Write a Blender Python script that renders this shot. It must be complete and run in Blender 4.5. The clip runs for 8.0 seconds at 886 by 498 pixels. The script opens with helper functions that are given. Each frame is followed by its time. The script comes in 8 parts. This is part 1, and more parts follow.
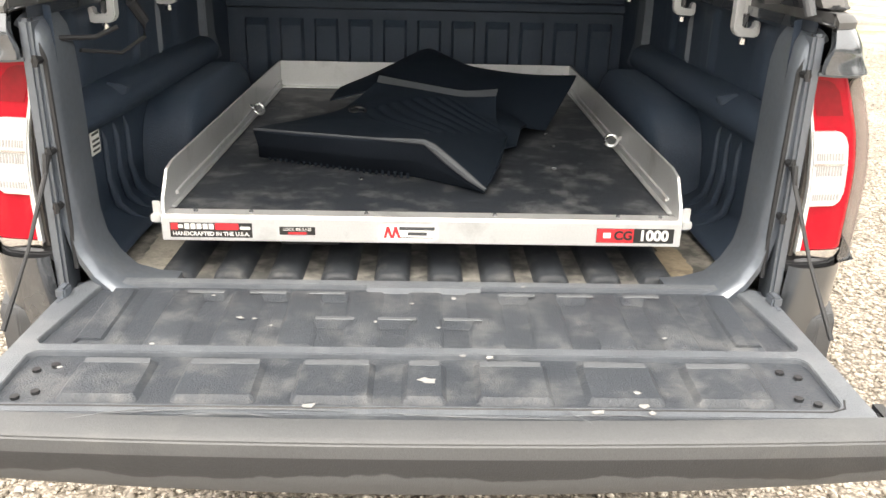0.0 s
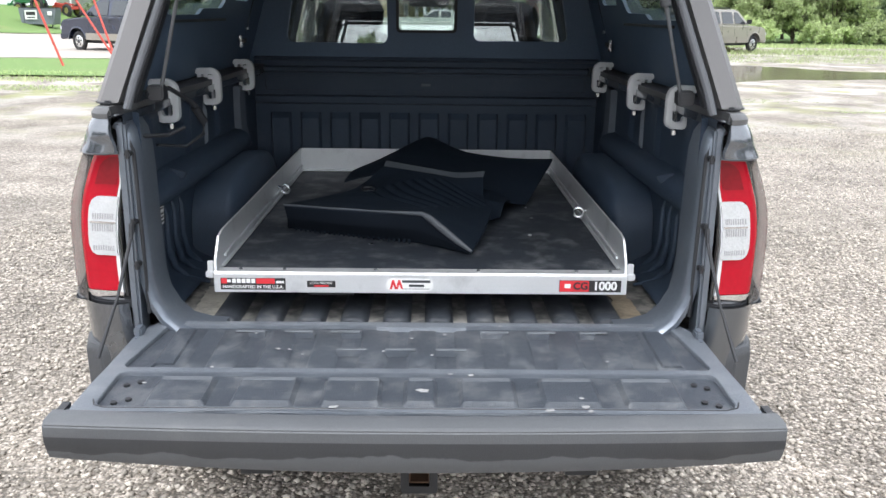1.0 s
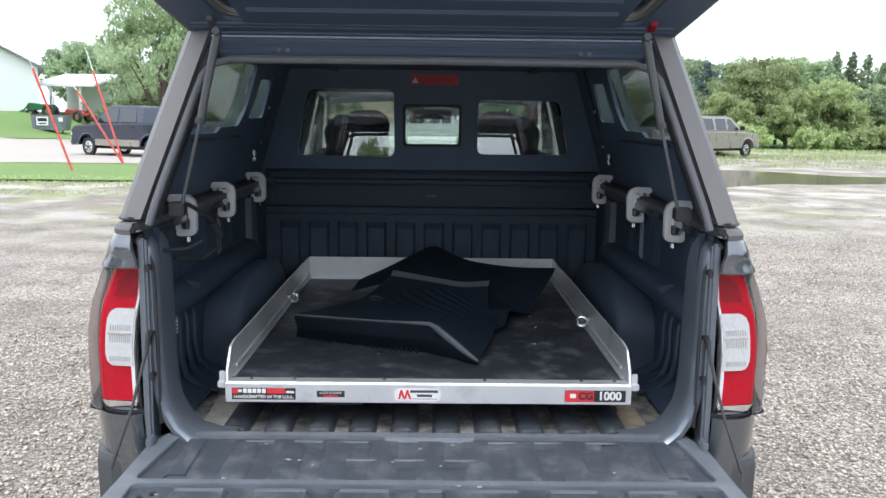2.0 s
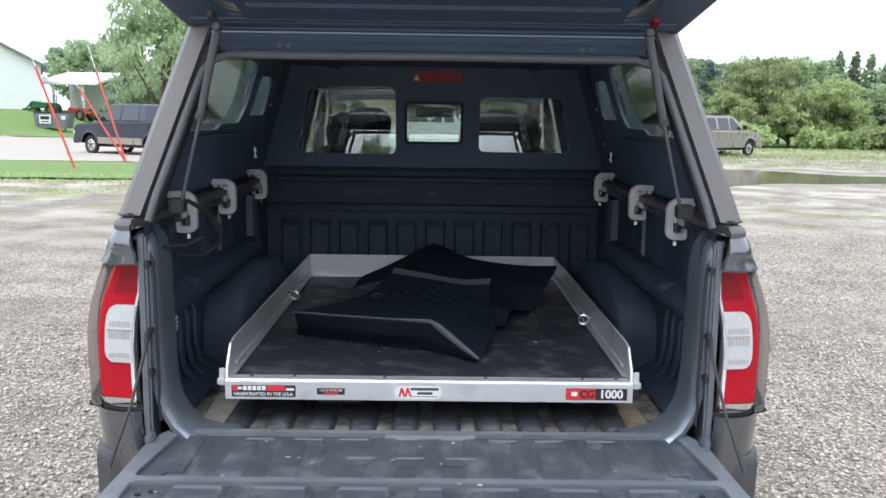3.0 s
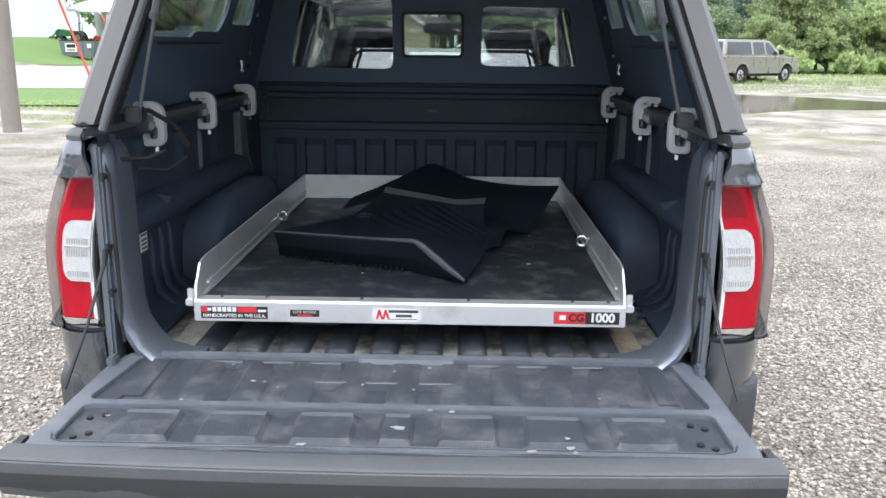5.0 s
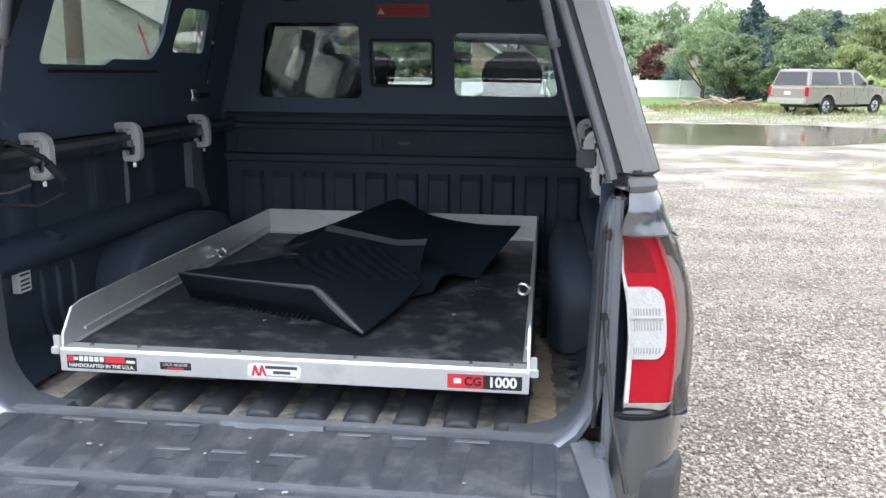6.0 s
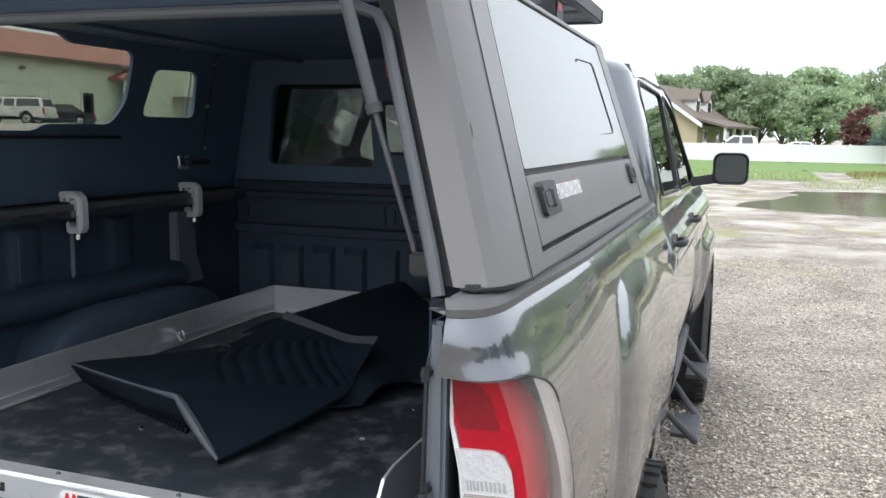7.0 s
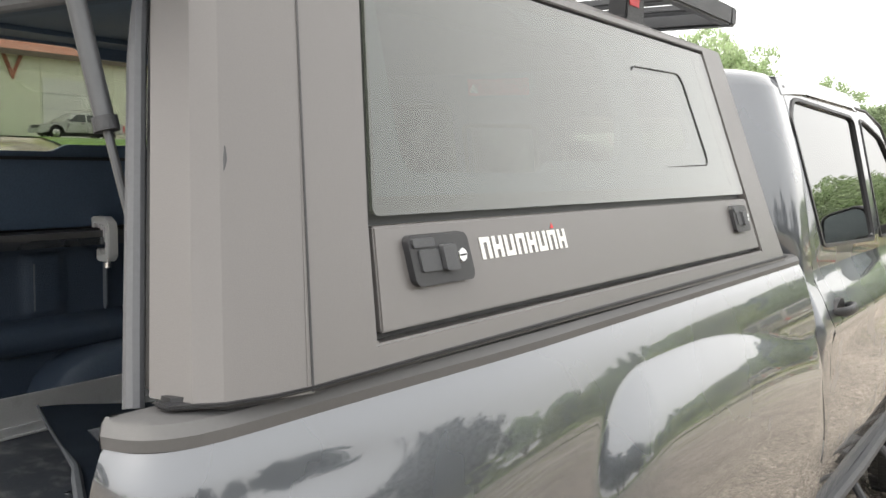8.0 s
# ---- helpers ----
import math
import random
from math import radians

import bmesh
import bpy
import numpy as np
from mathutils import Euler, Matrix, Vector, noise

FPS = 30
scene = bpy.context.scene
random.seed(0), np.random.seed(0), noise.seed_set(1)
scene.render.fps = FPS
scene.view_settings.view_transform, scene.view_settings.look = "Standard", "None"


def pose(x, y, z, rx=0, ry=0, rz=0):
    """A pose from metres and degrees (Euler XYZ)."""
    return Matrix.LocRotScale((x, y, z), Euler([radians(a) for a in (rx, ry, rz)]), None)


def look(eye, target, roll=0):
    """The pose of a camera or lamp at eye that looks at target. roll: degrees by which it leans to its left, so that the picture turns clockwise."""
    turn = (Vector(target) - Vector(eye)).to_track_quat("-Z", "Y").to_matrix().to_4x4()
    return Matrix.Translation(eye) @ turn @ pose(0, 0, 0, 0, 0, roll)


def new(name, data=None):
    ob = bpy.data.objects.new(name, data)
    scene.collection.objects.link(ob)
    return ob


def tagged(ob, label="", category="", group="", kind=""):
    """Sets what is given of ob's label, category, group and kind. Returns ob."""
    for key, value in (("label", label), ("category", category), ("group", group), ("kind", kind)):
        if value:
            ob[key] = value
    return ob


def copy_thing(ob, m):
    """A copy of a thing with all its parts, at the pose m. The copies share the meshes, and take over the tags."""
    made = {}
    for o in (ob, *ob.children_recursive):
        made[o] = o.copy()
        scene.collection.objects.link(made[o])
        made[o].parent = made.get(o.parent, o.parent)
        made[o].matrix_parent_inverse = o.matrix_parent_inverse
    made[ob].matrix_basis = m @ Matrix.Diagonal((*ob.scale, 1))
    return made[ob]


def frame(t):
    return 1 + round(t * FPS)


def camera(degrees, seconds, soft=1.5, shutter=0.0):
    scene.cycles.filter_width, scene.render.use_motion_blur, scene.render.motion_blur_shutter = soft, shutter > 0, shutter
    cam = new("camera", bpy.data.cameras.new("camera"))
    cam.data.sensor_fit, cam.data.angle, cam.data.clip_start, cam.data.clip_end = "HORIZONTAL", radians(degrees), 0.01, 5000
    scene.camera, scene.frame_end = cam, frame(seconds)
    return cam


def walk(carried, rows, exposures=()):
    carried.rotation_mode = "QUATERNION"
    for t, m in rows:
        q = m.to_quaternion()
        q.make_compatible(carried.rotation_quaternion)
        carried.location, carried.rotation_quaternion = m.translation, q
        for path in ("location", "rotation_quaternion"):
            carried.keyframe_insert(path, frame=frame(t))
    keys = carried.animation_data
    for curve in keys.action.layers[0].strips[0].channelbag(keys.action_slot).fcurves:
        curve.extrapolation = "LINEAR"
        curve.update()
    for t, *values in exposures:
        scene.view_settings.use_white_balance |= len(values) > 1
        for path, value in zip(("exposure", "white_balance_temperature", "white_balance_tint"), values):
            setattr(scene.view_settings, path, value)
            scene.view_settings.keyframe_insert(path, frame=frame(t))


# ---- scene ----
cam = camera(55.0, 8.0)
PATH = [
    (0, (0.0, -1.468, 1.538), (0.047, 0.401, 0.827), 1.3),
    (0.5, (0.034, -1.798, 1.58), (0.069, 0.099, 0.947), 0.7),
    (1, (0.024, -1.922, 1.626), (0.053, 0.005, 1.091), 0.7),
    (1.5, (0.014, -1.954, 1.651), (0.039, 0.005, 1.249), 0.5),
    (2, (0.004, -1.98, 1.666), (0.03, -0.003, 1.363), 0.7),
    (3.5, (0.016, -1.966, 1.644), (0.033, 0.009, 1.333), 0.8),
    (4, (0.057, -1.961, 1.615), (0.06, 0.002, 1.23), 0.6),
    (5.5, (0.274, -1.704, 1.597), (0.16, 0.236, 1.126), 0.5),
    (6, (0.56, -1.557, 1.596), (0.327, 0.388, 1.193), 0.5),
    (6.5, (0.871, -1.355, 1.613), (0.478, 0.578, 1.28), 0.8),
    (7, (1.072, -0.984, 1.62), (0.414, 0.885, 1.352), 0.9),
    (7.5, (1.274, -0.602, 1.623), (0.364, 1.163, 1.384), 1.3),
    (8, (1.349, -0.344, 1.636), (0.168, 1.255, 1.414), 1.8),
]
walk(cam, [(t, look(eye, target, roll)) for t, eye, target, roll in PATH],
     [(0.0, 0.98, 7500, 10), (0.5, 0.60, 6500, 10), (1.0, 0.35, 6200, 10), (1.5, 0.21, 6050, 10), (2.0, 0.11, 6000, 10), (3.5, 0.04, 6000, 10), (4.0, 0.06, 6000, 10), (5.5, 0.36, 6050, 10),
      (6.0, 0.38, 6050, 10), (6.5, 0.25, 6100, 10), (7.0, 0.06, 6200, 10), (7.5, 0.23, 6600, 10), (8.0, 0.38, 7000, 10)])

# ---- light ----
world = bpy.data.worlds.new("overcast")
scene.world = world
world.use_nodes = True
wn, wl = world.node_tree.nodes, world.node_tree.links
wn.clear()
w_out, w_bg, w_sky = wn.new("ShaderNodeOutputWorld"), wn.new("ShaderNodeBackground"), wn.new("ShaderNodeTexSky")
w_hsv, w_mix = wn.new("ShaderNodeHueSaturation"), wn.new("ShaderNodeMix")
w_sky.sky_type, w_sky.sun_disc = "NISHITA", False
w_sky.sun_elevation, w_sky.sun_rotation = radians(58), radians(200)
w_sky.air_density, w_sky.dust_density, w_sky.ozone_density = 1.0, 6.0, 1.0
w_hsv.inputs["Saturation"].default_value = 0.25
w_mix.data_type = "RGBA"
w_mix.inputs[0].default_value = 0.6
w_mix.inputs[7].default_value = (9.6, 9.9, 10.3, 1)
w_bg.inputs["Strength"].default_value = 0.23
wl.new(w_sky.outputs["Color"], w_hsv.inputs["Color"])
wl.new(w_hsv.outputs["Color"], w_mix.inputs[6])
wl.new(w_mix.outputs[2], w_bg.inputs["Color"])
wl.new(w_bg.outputs["Background"], w_out.inputs["Surface"])

sun = new("sun", bpy.data.lights.new("sun", "SUN"))
sun.data.energy, sun.data.angle, sun.data.color = 1.3, radians(25), (1.0, 0.97, 0.93)
sun.matrix_world = look((0, 0, 30), (4, 12, 0))


# ---- materials ----
def colour(c, a=1.0):
    return (*c, a)


def mat(name, base, rough=0.6, metal=0.0, vary=0.25, scale=6.0, fine=60.0, bump=0.0, bump_scale=200.0, dirt=None, dirt_amount=0.0, dirt_scale=3.0,
        coat=0.0, sheen=0.0, per_object=0.0, spec=0.5):
    """Noise at two scales on the base colour, an optional dirt layer and a fine bump."""
    m = bpy.data.materials.new(name)
    m.use_nodes = True
    n, l = m.node_tree.nodes, m.node_tree.links
    p = n["Principled BSDF"]
    tc = n.new("ShaderNodeTexCoord")
    src = tc.outputs["Object"]

    def noise_tex(s, detail=4.0):
        t = n.new("ShaderNodeTexNoise")
        t.inputs["Scale"].default_value, t.inputs["Detail"].default_value = s, detail
        l.new(src, t.inputs["Vector"])
        return t

    big, small = noise_tex(scale), noise_tex(fine, 2.0)
    ramp = n.new("ShaderNodeMix")
    ramp.data_type = "RGBA"
    ramp.inputs[6].default_value = colour([c * (1 - vary) for c in base])
    ramp.inputs[7].default_value = colour([min(c * (1 + vary), 1) for c in base])
    add = n.new("ShaderNodeMath")
    add.operation = "MULTIPLY_ADD"
    add.inputs[1].default_value = 0.6
    half = n.new("ShaderNodeMath")
    half.operation, half.inputs[1].default_value = "MULTIPLY", 0.4
    l.new(big.outputs["Fac"], half.inputs[0])
    l.new(small.outputs["Fac"], add.inputs[0])
    l.new(half.outputs[0], add.inputs[2])
    l.new(add.outputs[0], ramp.inputs[0])
    out = ramp.outputs[2]
    if per_object:
        oi, hv = n.new("ShaderNodeObjectInfo"), n.new("ShaderNodeHueSaturation")
        mr = n.new("ShaderNodeMapRange")
        mr.inputs[3].default_value, mr.inputs[4].default_value = 1 - per_object, 1 + per_object
        l.new(oi.outputs["Random"], mr.inputs[0])
        l.new(mr.outputs[0], hv.inputs["Value"])
        l.new(out, hv.inputs["Color"])
        out = hv.outputs["Color"]
    if dirt:
        d = noise_tex(dirt_scale, 8.0)
        d.inputs["Roughness"].default_value = 0.65
        mr = n.new("ShaderNodeMapRange")
        mr.inputs[1].default_value, mr.inputs[2].default_value = 0.60 - 0.22 * dirt_amount, 0.72
        mr.inputs[4].default_value = min(dirt_amount * 1.2, 1)
        l.new(d.outputs["Fac"], mr.inputs[0])
        mx = n.new("ShaderNodeMix")
        mx.data_type = "RGBA"
        mx.inputs[7].default_value = colour(dirt)
        l.new(mr.outputs[0], mx.inputs[0])
        l.new(out, mx.inputs[6])
        out = mx.outputs[2]
    l.new(out, p.inputs["Base Color"])
    rr = n.new("ShaderNodeMapRange")
    rr.inputs[3].default_value, rr.inputs[4].default_value = max(rough - 0.1, 0.02), min(rough + 0.1, 1)
    l.new(big.outputs["Fac"], rr.inputs[0])
    l.new(rr.outputs[0], p.inputs["Roughness"])
    p.inputs["Metallic"].default_value = metal
    p.inputs["Specular IOR Level"].default_value = spec
    p.inputs["Coat Weight"].default_value = coat
    p.inputs["Coat Roughness"].default_value = 0.03
    if bump:
        b, t = n.new("ShaderNodeBump"), noise_tex(bump_scale, 3.0)
        b.inputs["Strength"].default_value, b.inputs["Distance"].default_value = bump, 0.004
        l.new(t.outputs["Fac"], b.inputs["Height"])
        l.new(b.outputs["Normal"], p.inputs["Normal"])
    return m


PANES = []


def glass(name, tint, rough=0.0, boost=1.0, floor=0.043, climb=0.95, power=5.0):
    """A thin pane: tinted see-through with a gloss that grows towards grazing."""
    m = bpy.data.materials.new(name)
    m.use_nodes = True
    n, l = m.node_tree.nodes, m.node_tree.links
    n.clear()
    o, mx, tr, gl, fr = (n.new("ShaderNode" + k) for k in ("OutputMaterial", "MixShader", "BsdfTransparent", "BsdfGlossy", "LayerWeight"))
    tr.inputs["Color"].default_value = colour(tint)
    gl.inputs["Roughness"].default_value = rough
    fr.inputs["Blend"].default_value = 0.5
    pw, ad = n.new("ShaderNodeMath"), n.new("ShaderNodeMath")
    pw.operation, pw.inputs[1].default_value = "POWER", power
    ad.operation, ad.inputs[1].default_value, ad.inputs[2].default_value = "MULTIPLY_ADD", climb, floor
    l.new(fr.outputs["Facing"], pw.inputs[0])
    l.new(pw.outputs[0], ad.inputs[0])
    k = n.new("ShaderNodeMath")
    k.operation, k.inputs[1].default_value, k.use_clamp = "MULTIPLY", boost, True
    l.new(ad.outputs[0], k.inputs[0])
    l.new(k.outputs[0], mx.inputs[0])
    l.new(tr.outputs[0], mx.inputs[1])
    l.new(gl.outputs[0], mx.inputs[2])
    l.new(mx.outputs[0], o.inputs["Surface"])
    PANES.append(m)
    return m


PAINT = mat("grey_metallic_paint", (0.113, 0.122, 0.137), 0.27, 0.72, 0.06, 3, 900, coat=1.0)
PAINT.node_tree.nodes["Principled BSDF"].inputs["Coat IOR"].default_value = 1.82
PAINT_DARK = mat("jamb_paint", (0.150, 0.172, 0.205), 0.34, 0.5, 0.2, 8, 90, coat=0.6, dirt=(0.2, 0.2, 0.2), dirt_amount=0.25, dirt_scale=12)
CAP_PAINT = mat("cap_powder_coat", (0.160, 0.154, 0.152), 0.36, 0.32, 0.08, 2, 500, 0.12, 900)
# the cap's black, base lifted and blued in place of missing light
CAP_BLACK_LIFTED = mat("cap_inner_lifted_black", (0.092, 0.136, 0.202), 0.55, 0.0, 0.3, 5, 200, 0.03, 300)
LINER = mat("spray_in_liner", (0.034, 0.052, 0.082), 0.55, 0.0, 0.35, 4, 180, 0.6, 320, dirt=(0.11, 0.12, 0.135), dirt_amount=0.22, dirt_scale=4)
FLOOR_LINER = mat("dusty_bed_floor", (0.085, 0.086, 0.084), 0.7, 0.0, 0.4, 6, 160, 0.5, 320, dirt=(0.40, 0.38, 0.345), dirt_amount=0.80, dirt_scale=15)
FLOOR_RIB = mat("worn_floor_rib", (0.040, 0.046, 0.055), 0.5, 0.0, 0.35, 8, 180, 0.5, 320, dirt=(0.20, 0.195, 0.185), dirt_amount=0.38, dirt_scale=18)
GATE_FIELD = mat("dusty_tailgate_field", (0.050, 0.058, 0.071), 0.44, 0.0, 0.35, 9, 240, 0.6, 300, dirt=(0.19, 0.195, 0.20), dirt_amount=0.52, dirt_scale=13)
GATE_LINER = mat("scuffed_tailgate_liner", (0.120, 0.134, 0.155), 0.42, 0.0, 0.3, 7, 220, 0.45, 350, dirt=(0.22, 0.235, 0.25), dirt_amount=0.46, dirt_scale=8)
GATE_EDGE = mat("tailgate_edge_plastic", (0.088, 0.092, 0.099), 0.5, 0.0, 0.25, 5, 260, 0.25, 400, dirt=(0.15, 0.15, 0.15), dirt_amount=0.35, dirt_scale=4)
PLASTIC = mat("dark_grey_plastic", (0.055, 0.058, 0.064), 0.5, 0.0, 0.2, 10, 300, 0.3, 500)
BLACK = mat("black_plastic", (0.02, 0.021, 0.024), 0.45, 0.0, 0.2, 10, 300, 0.2, 500)
RUBBER = mat("grey_rubber_seal", (0.10, 0.105, 0.115), 0.5, 0.0, 0.2, 8, 200)
TYRE = mat("tyre_rubber", (0.022, 0.022, 0.023), 0.8, 0.0, 0.3, 10, 120, 0.4, 150, dirt=(0.14, 0.13, 0.11), dirt_amount=0.3)
ALU = mat("brushed_aluminium", (0.70, 0.71, 0.72), 0.40, 0.65, 0.12, 5, 240, 0.12, 260, dirt=(0.22, 0.22, 0.21), dirt_amount=0.28, dirt_scale=8)
ALU_BRIGHT = mat("cast_aluminium_clamp", (0.66, 0.67, 0.68), 0.45, 0.1, 0.12, 12, 260, 0.2, 300)
STEEL = mat("zinc_steel", (0.72, 0.73, 0.74), 0.28, 1.0, 0.15, 20, 200)
CHALK = mat("dried_lime", (0.30, 0.30, 0.30), 0.9, 0.0, 0.4, 60, 300)
RUST = mat("rusty_steel", (0.13, 0.075, 0.045), 0.8, 0.2, 0.5, 20, 120, 0.4, 200)
CHROME = mat("chrome", (0.8, 0.8, 0.82), 0.12, 1.0, 0.05, 5, 50)
DECK = mat("black_deck_coating", (0.022, 0.027, 0.036), 0.53, 0.0, 0.4, 5, 160, 0.35, 300, dirt=(0.23, 0.235, 0.24), dirt_amount=0.50, dirt_scale=14.0)
MAT_RUBBER = mat("black_rubber_mat", (0.012, 0.018, 0.028), 0.62, 0.0, 0.2, 8, 200, 0.2, 260, spec=0.15)
RUBBER_HIGHLIT = mat("highlit_rubber_edge", (0.06, 0.067, 0.078), 0.55, 0.0, 0.3, 14, 200, 0.2, 260)
CLOTH = mat("black_seat_cloth", (0.012, 0.012, 0.013), 0.9, 0.0, 0.3, 10, 300, 0.4, 300)
RED_LENS = mat("red_lens", (0.40, 0.003, 0.016), 0.12, 0.0, 0.25, 10, 70, coat=0.2, spec=0.3)
RED_DARK = mat("dark_red_lens", (0.24, 0.006, 0.014), 0.14, 0.0, 0.3, 14, 90, coat=0.2, spec=0.3)
WHITE_LENS = mat("prismatic_white_lens", (0.54, 0.55, 0.56), 0.2, 0.1, 0.25, 40, 220, 0.6, 120, coat=1.0)
PRISM_DARK = mat("shaded_prism", (0.46, 0.46, 0.47), 0.2, 0.3, 0.3, 60, 300, coat=1.0)
CLEAR_TRIM = mat("clear_lamp_rim", (0.40, 0.37, 0.35), 0.14, 0.35, 0.15, 8, 60, coat=1.0)
RED_STICKER = mat("red_decal", (0.62, 0.03, 0.04), 0.45, 0.0, 0.12, 20, 150)
RED_LABEL = mat("faded_red_label", (0.48, 0.095, 0.11), 0.6, 0.0, 0.2, 20, 150)
WHITE_STICKER = mat("white_decal", (0.74, 0.74, 0.73), 0.5, 0.0, 0.05, 20, 150)
BLACK_STICKER = mat("black_decal", (0.02, 0.02, 0.021), 0.4, 0.0, 0.1, 20, 150)
BLUE_INK = mat("blue_ink", (0.03, 0.05, 0.26), 0.5, 0.0, 0.1, 20, 150)
GOLD = mat("gold_ink", (0.62, 0.42, 0.06), 0.5, 0.0, 0.15, 20, 150)
GLASS = glass("clear_car_glass", (0.80, 0.84, 0.82), boost=1.2)
GLASS_TINT = glass("tinted_glass", (0.30, 0.32, 0.32), boost=1.6)
GLASS_SIDE = glass("mirroring_side_glass", (0.22, 0.24, 0.24), floor=0.30, climb=0.68)
GLASS_CAP = glass("tinted_cap_glass", (0.58, 0.60, 0.55), rough=0.05, floor=0.09, climb=0.80, power=3.0)
GLASS_CLEAR = glass("thin_clear_glass", (0.97, 0.98, 0.975))
GLASS_REAR = glass("tinted_rear_glass", (0.80, 0.84, 0.84), floor=0.23, climb=0.7)
MAT_UNDER = mat("matt_mat_underside", (0.013, 0.017, 0.024), 0.95, 0.0, 0.3, 8, 200, 0.4, 260, spec=0.05)
# darker copy of the cap's black, with the hatch's shade in its colour
CAP_BLACK_SHADED = mat("hatch_shaded_black", (0.046, 0.072, 0.116), 0.5, 0.0, 0.25, 6, 200, 0.1, 500)
# pale tailgate edges: wear, with the edges' highlight put into the colour
GATE_WORN_LIT = mat("worn_lit_tailgate_edge", (0.118, 0.128, 0.143), 0.5, 0.0, 0.3, 18, 200, 0.2, 300)
RAIL = mat("rail_moulding", (0.098, 0.098, 0.100), 0.5, 0.0, 0.1, 10, 200, 0.05, 700)
LINER_PALE = mat("pale_liner_edge", (0.12, 0.14, 0.17), 0.6, 0.0, 0.4, 20, 120)
STRUT = mat("dark_strut_paint", (0.095, 0.10, 0.108), 0.35, 0.2, 0.15, 10, 100)
EARTH = mat("caked_earth", (0.36, 0.295, 0.215), 0.95, 0.0, 0.35, 9, 120, 0.5, 160, dirt=(0.05, 0.048, 0.045), dirt_amount=0.5, dirt_scale=14)
MIRROR = mat("mirror_glass", (0.11, 0.13, 0.135), 0.06, 1.0, 0.02, 5, 50)
GRASS = mat("grass", (0.13, 0.215, 0.055), 0.9, 0.0, 0.35, 0.25, 9, 0.6, 30, dirt=(0.22, 0.22, 0.09), dirt_amount=0.35, dirt_scale=0.3)
ROAD = mat("pale_gravel_road", (0.40, 0.36, 0.32), 0.95, 0.0, 0.12, 0.5, 12)
WALL_WHITE = mat("white_metal_siding", (0.72, 0.74, 0.74), 0.5, 0.0, 0.05, 0.4, 8)
WALL_CREAM = mat("cream_metal_siding", (0.74, 0.77, 0.66), 0.5, 0.0, 0.05, 0.4, 8)
WALL_TAN = mat("tan_siding", (0.52, 0.43, 0.29), 0.7, 0.0, 0.06, 0.6, 10)
ROOF_RED = mat("red_brown_metal_roof", (0.36, 0.13, 0.085), 0.5, 0.0, 0.1, 0.5, 9)
ROOF_GREY = mat("grey_roof", (0.20, 0.20, 0.21), 0.6, 0.0, 0.15, 0.6, 9)
ROOF_BROWN = mat("brown_shingles", (0.155, 0.128, 0.108), 0.9, 0.0, 0.3, 1.2, 12)
FENCE = mat("white_vinyl", (0.78, 0.79, 0.79), 0.45, 0.0, 0.04, 1, 20)
WOOD_POLE = mat("weathered_pole", (0.26, 0.23, 0.20), 0.9, 0.0, 0.3, 4, 60, 0.5, 60)
RED_PLASTIC = mat("red_guard_plastic", (0.52, 0.07, 0.05), 0.5, 0.0, 0.15, 4, 60)
GREEN_PAINT = mat("green_machine_paint", (0.02, 0.16, 0.05), 0.4, 0.0, 0.2, 3, 40)
DUMP_GREY = mat("grey_dumpster_paint", (0.15, 0.17, 0.19), 0.6, 0.0, 0.2, 2, 30)
CAR_BLUE = mat("dark_blue_car_paint", (0.018, 0.026, 0.055), 0.25, 0.4, 0.1, 3, 200, coat=1.0)
CAR_TAN = mat("champagne_car_paint", (0.31, 0.287, 0.252), 0.3, 0.40, 0.08, 3, 200, coat=1.0)
CAR_SILVER = mat("silver_car_paint", (0.45, 0.46, 0.47), 0.3, 0.6, 0.08, 3, 200, coat=1.0)
CAR_RED = mat("red_car_paint", (0.15, 0.05, 0.045), 0.3, 0.2, 0.08, 3, 200, coat=1.0)
CAR_WHITE = mat("white_car_paint", (0.72, 0.72, 0.72), 0.3, 0.0, 0.04, 3, 200, coat=1.0)
BARK = mat("bark", (0.10, 0.08, 0.06), 0.95, 0.0, 0.3, 3, 30, 0.6, 30)
DEBRIS = mat("weathered_boards", (0.34, 0.27, 0.20), 0.9, 0.0, 0.3, 2, 30)


def leaf_mat(name, base):
    m = mat(name, [c * 1.06 for c in base], 0.75, 0.0, 0.4, 0.5, 4.0, per_object=0.26)
    n, l = m.node_tree.nodes, m.node_tree.links
    p = n["Principled BSDF"]
    g, hv, mr = n.new("ShaderNodeNewGeometry"), n.new("ShaderNodeHueSaturation"), n.new("ShaderNodeMapRange")
    mr.inputs[3].default_value, mr.inputs[4].default_value = 0.75, 1.30
    l.new(g.outputs["Random Per Island"], mr.inputs[0])
    l.new(mr.outputs[0], hv.inputs["Value"])
    src = p.inputs["Base Color"].links[0].from_socket
    l.new(src, hv.inputs["Color"])
    l.new(hv.outputs["Color"], p.inputs["Base Color"])
    # light comes through the blades
    tl, mx, out = n.new("ShaderNodeBsdfTranslucent"), n.new("ShaderNodeMixShader"), n["Material Output"]
    l.new(hv.outputs["Color"], tl.inputs["Color"])
    mx.inputs[0].default_value = 0.5
    l.new(p.outputs[0], mx.inputs[1])
    l.new(tl.outputs[0], mx.inputs[2])
    l.new(mx.outputs[0], out.inputs["Surface"])
    return m


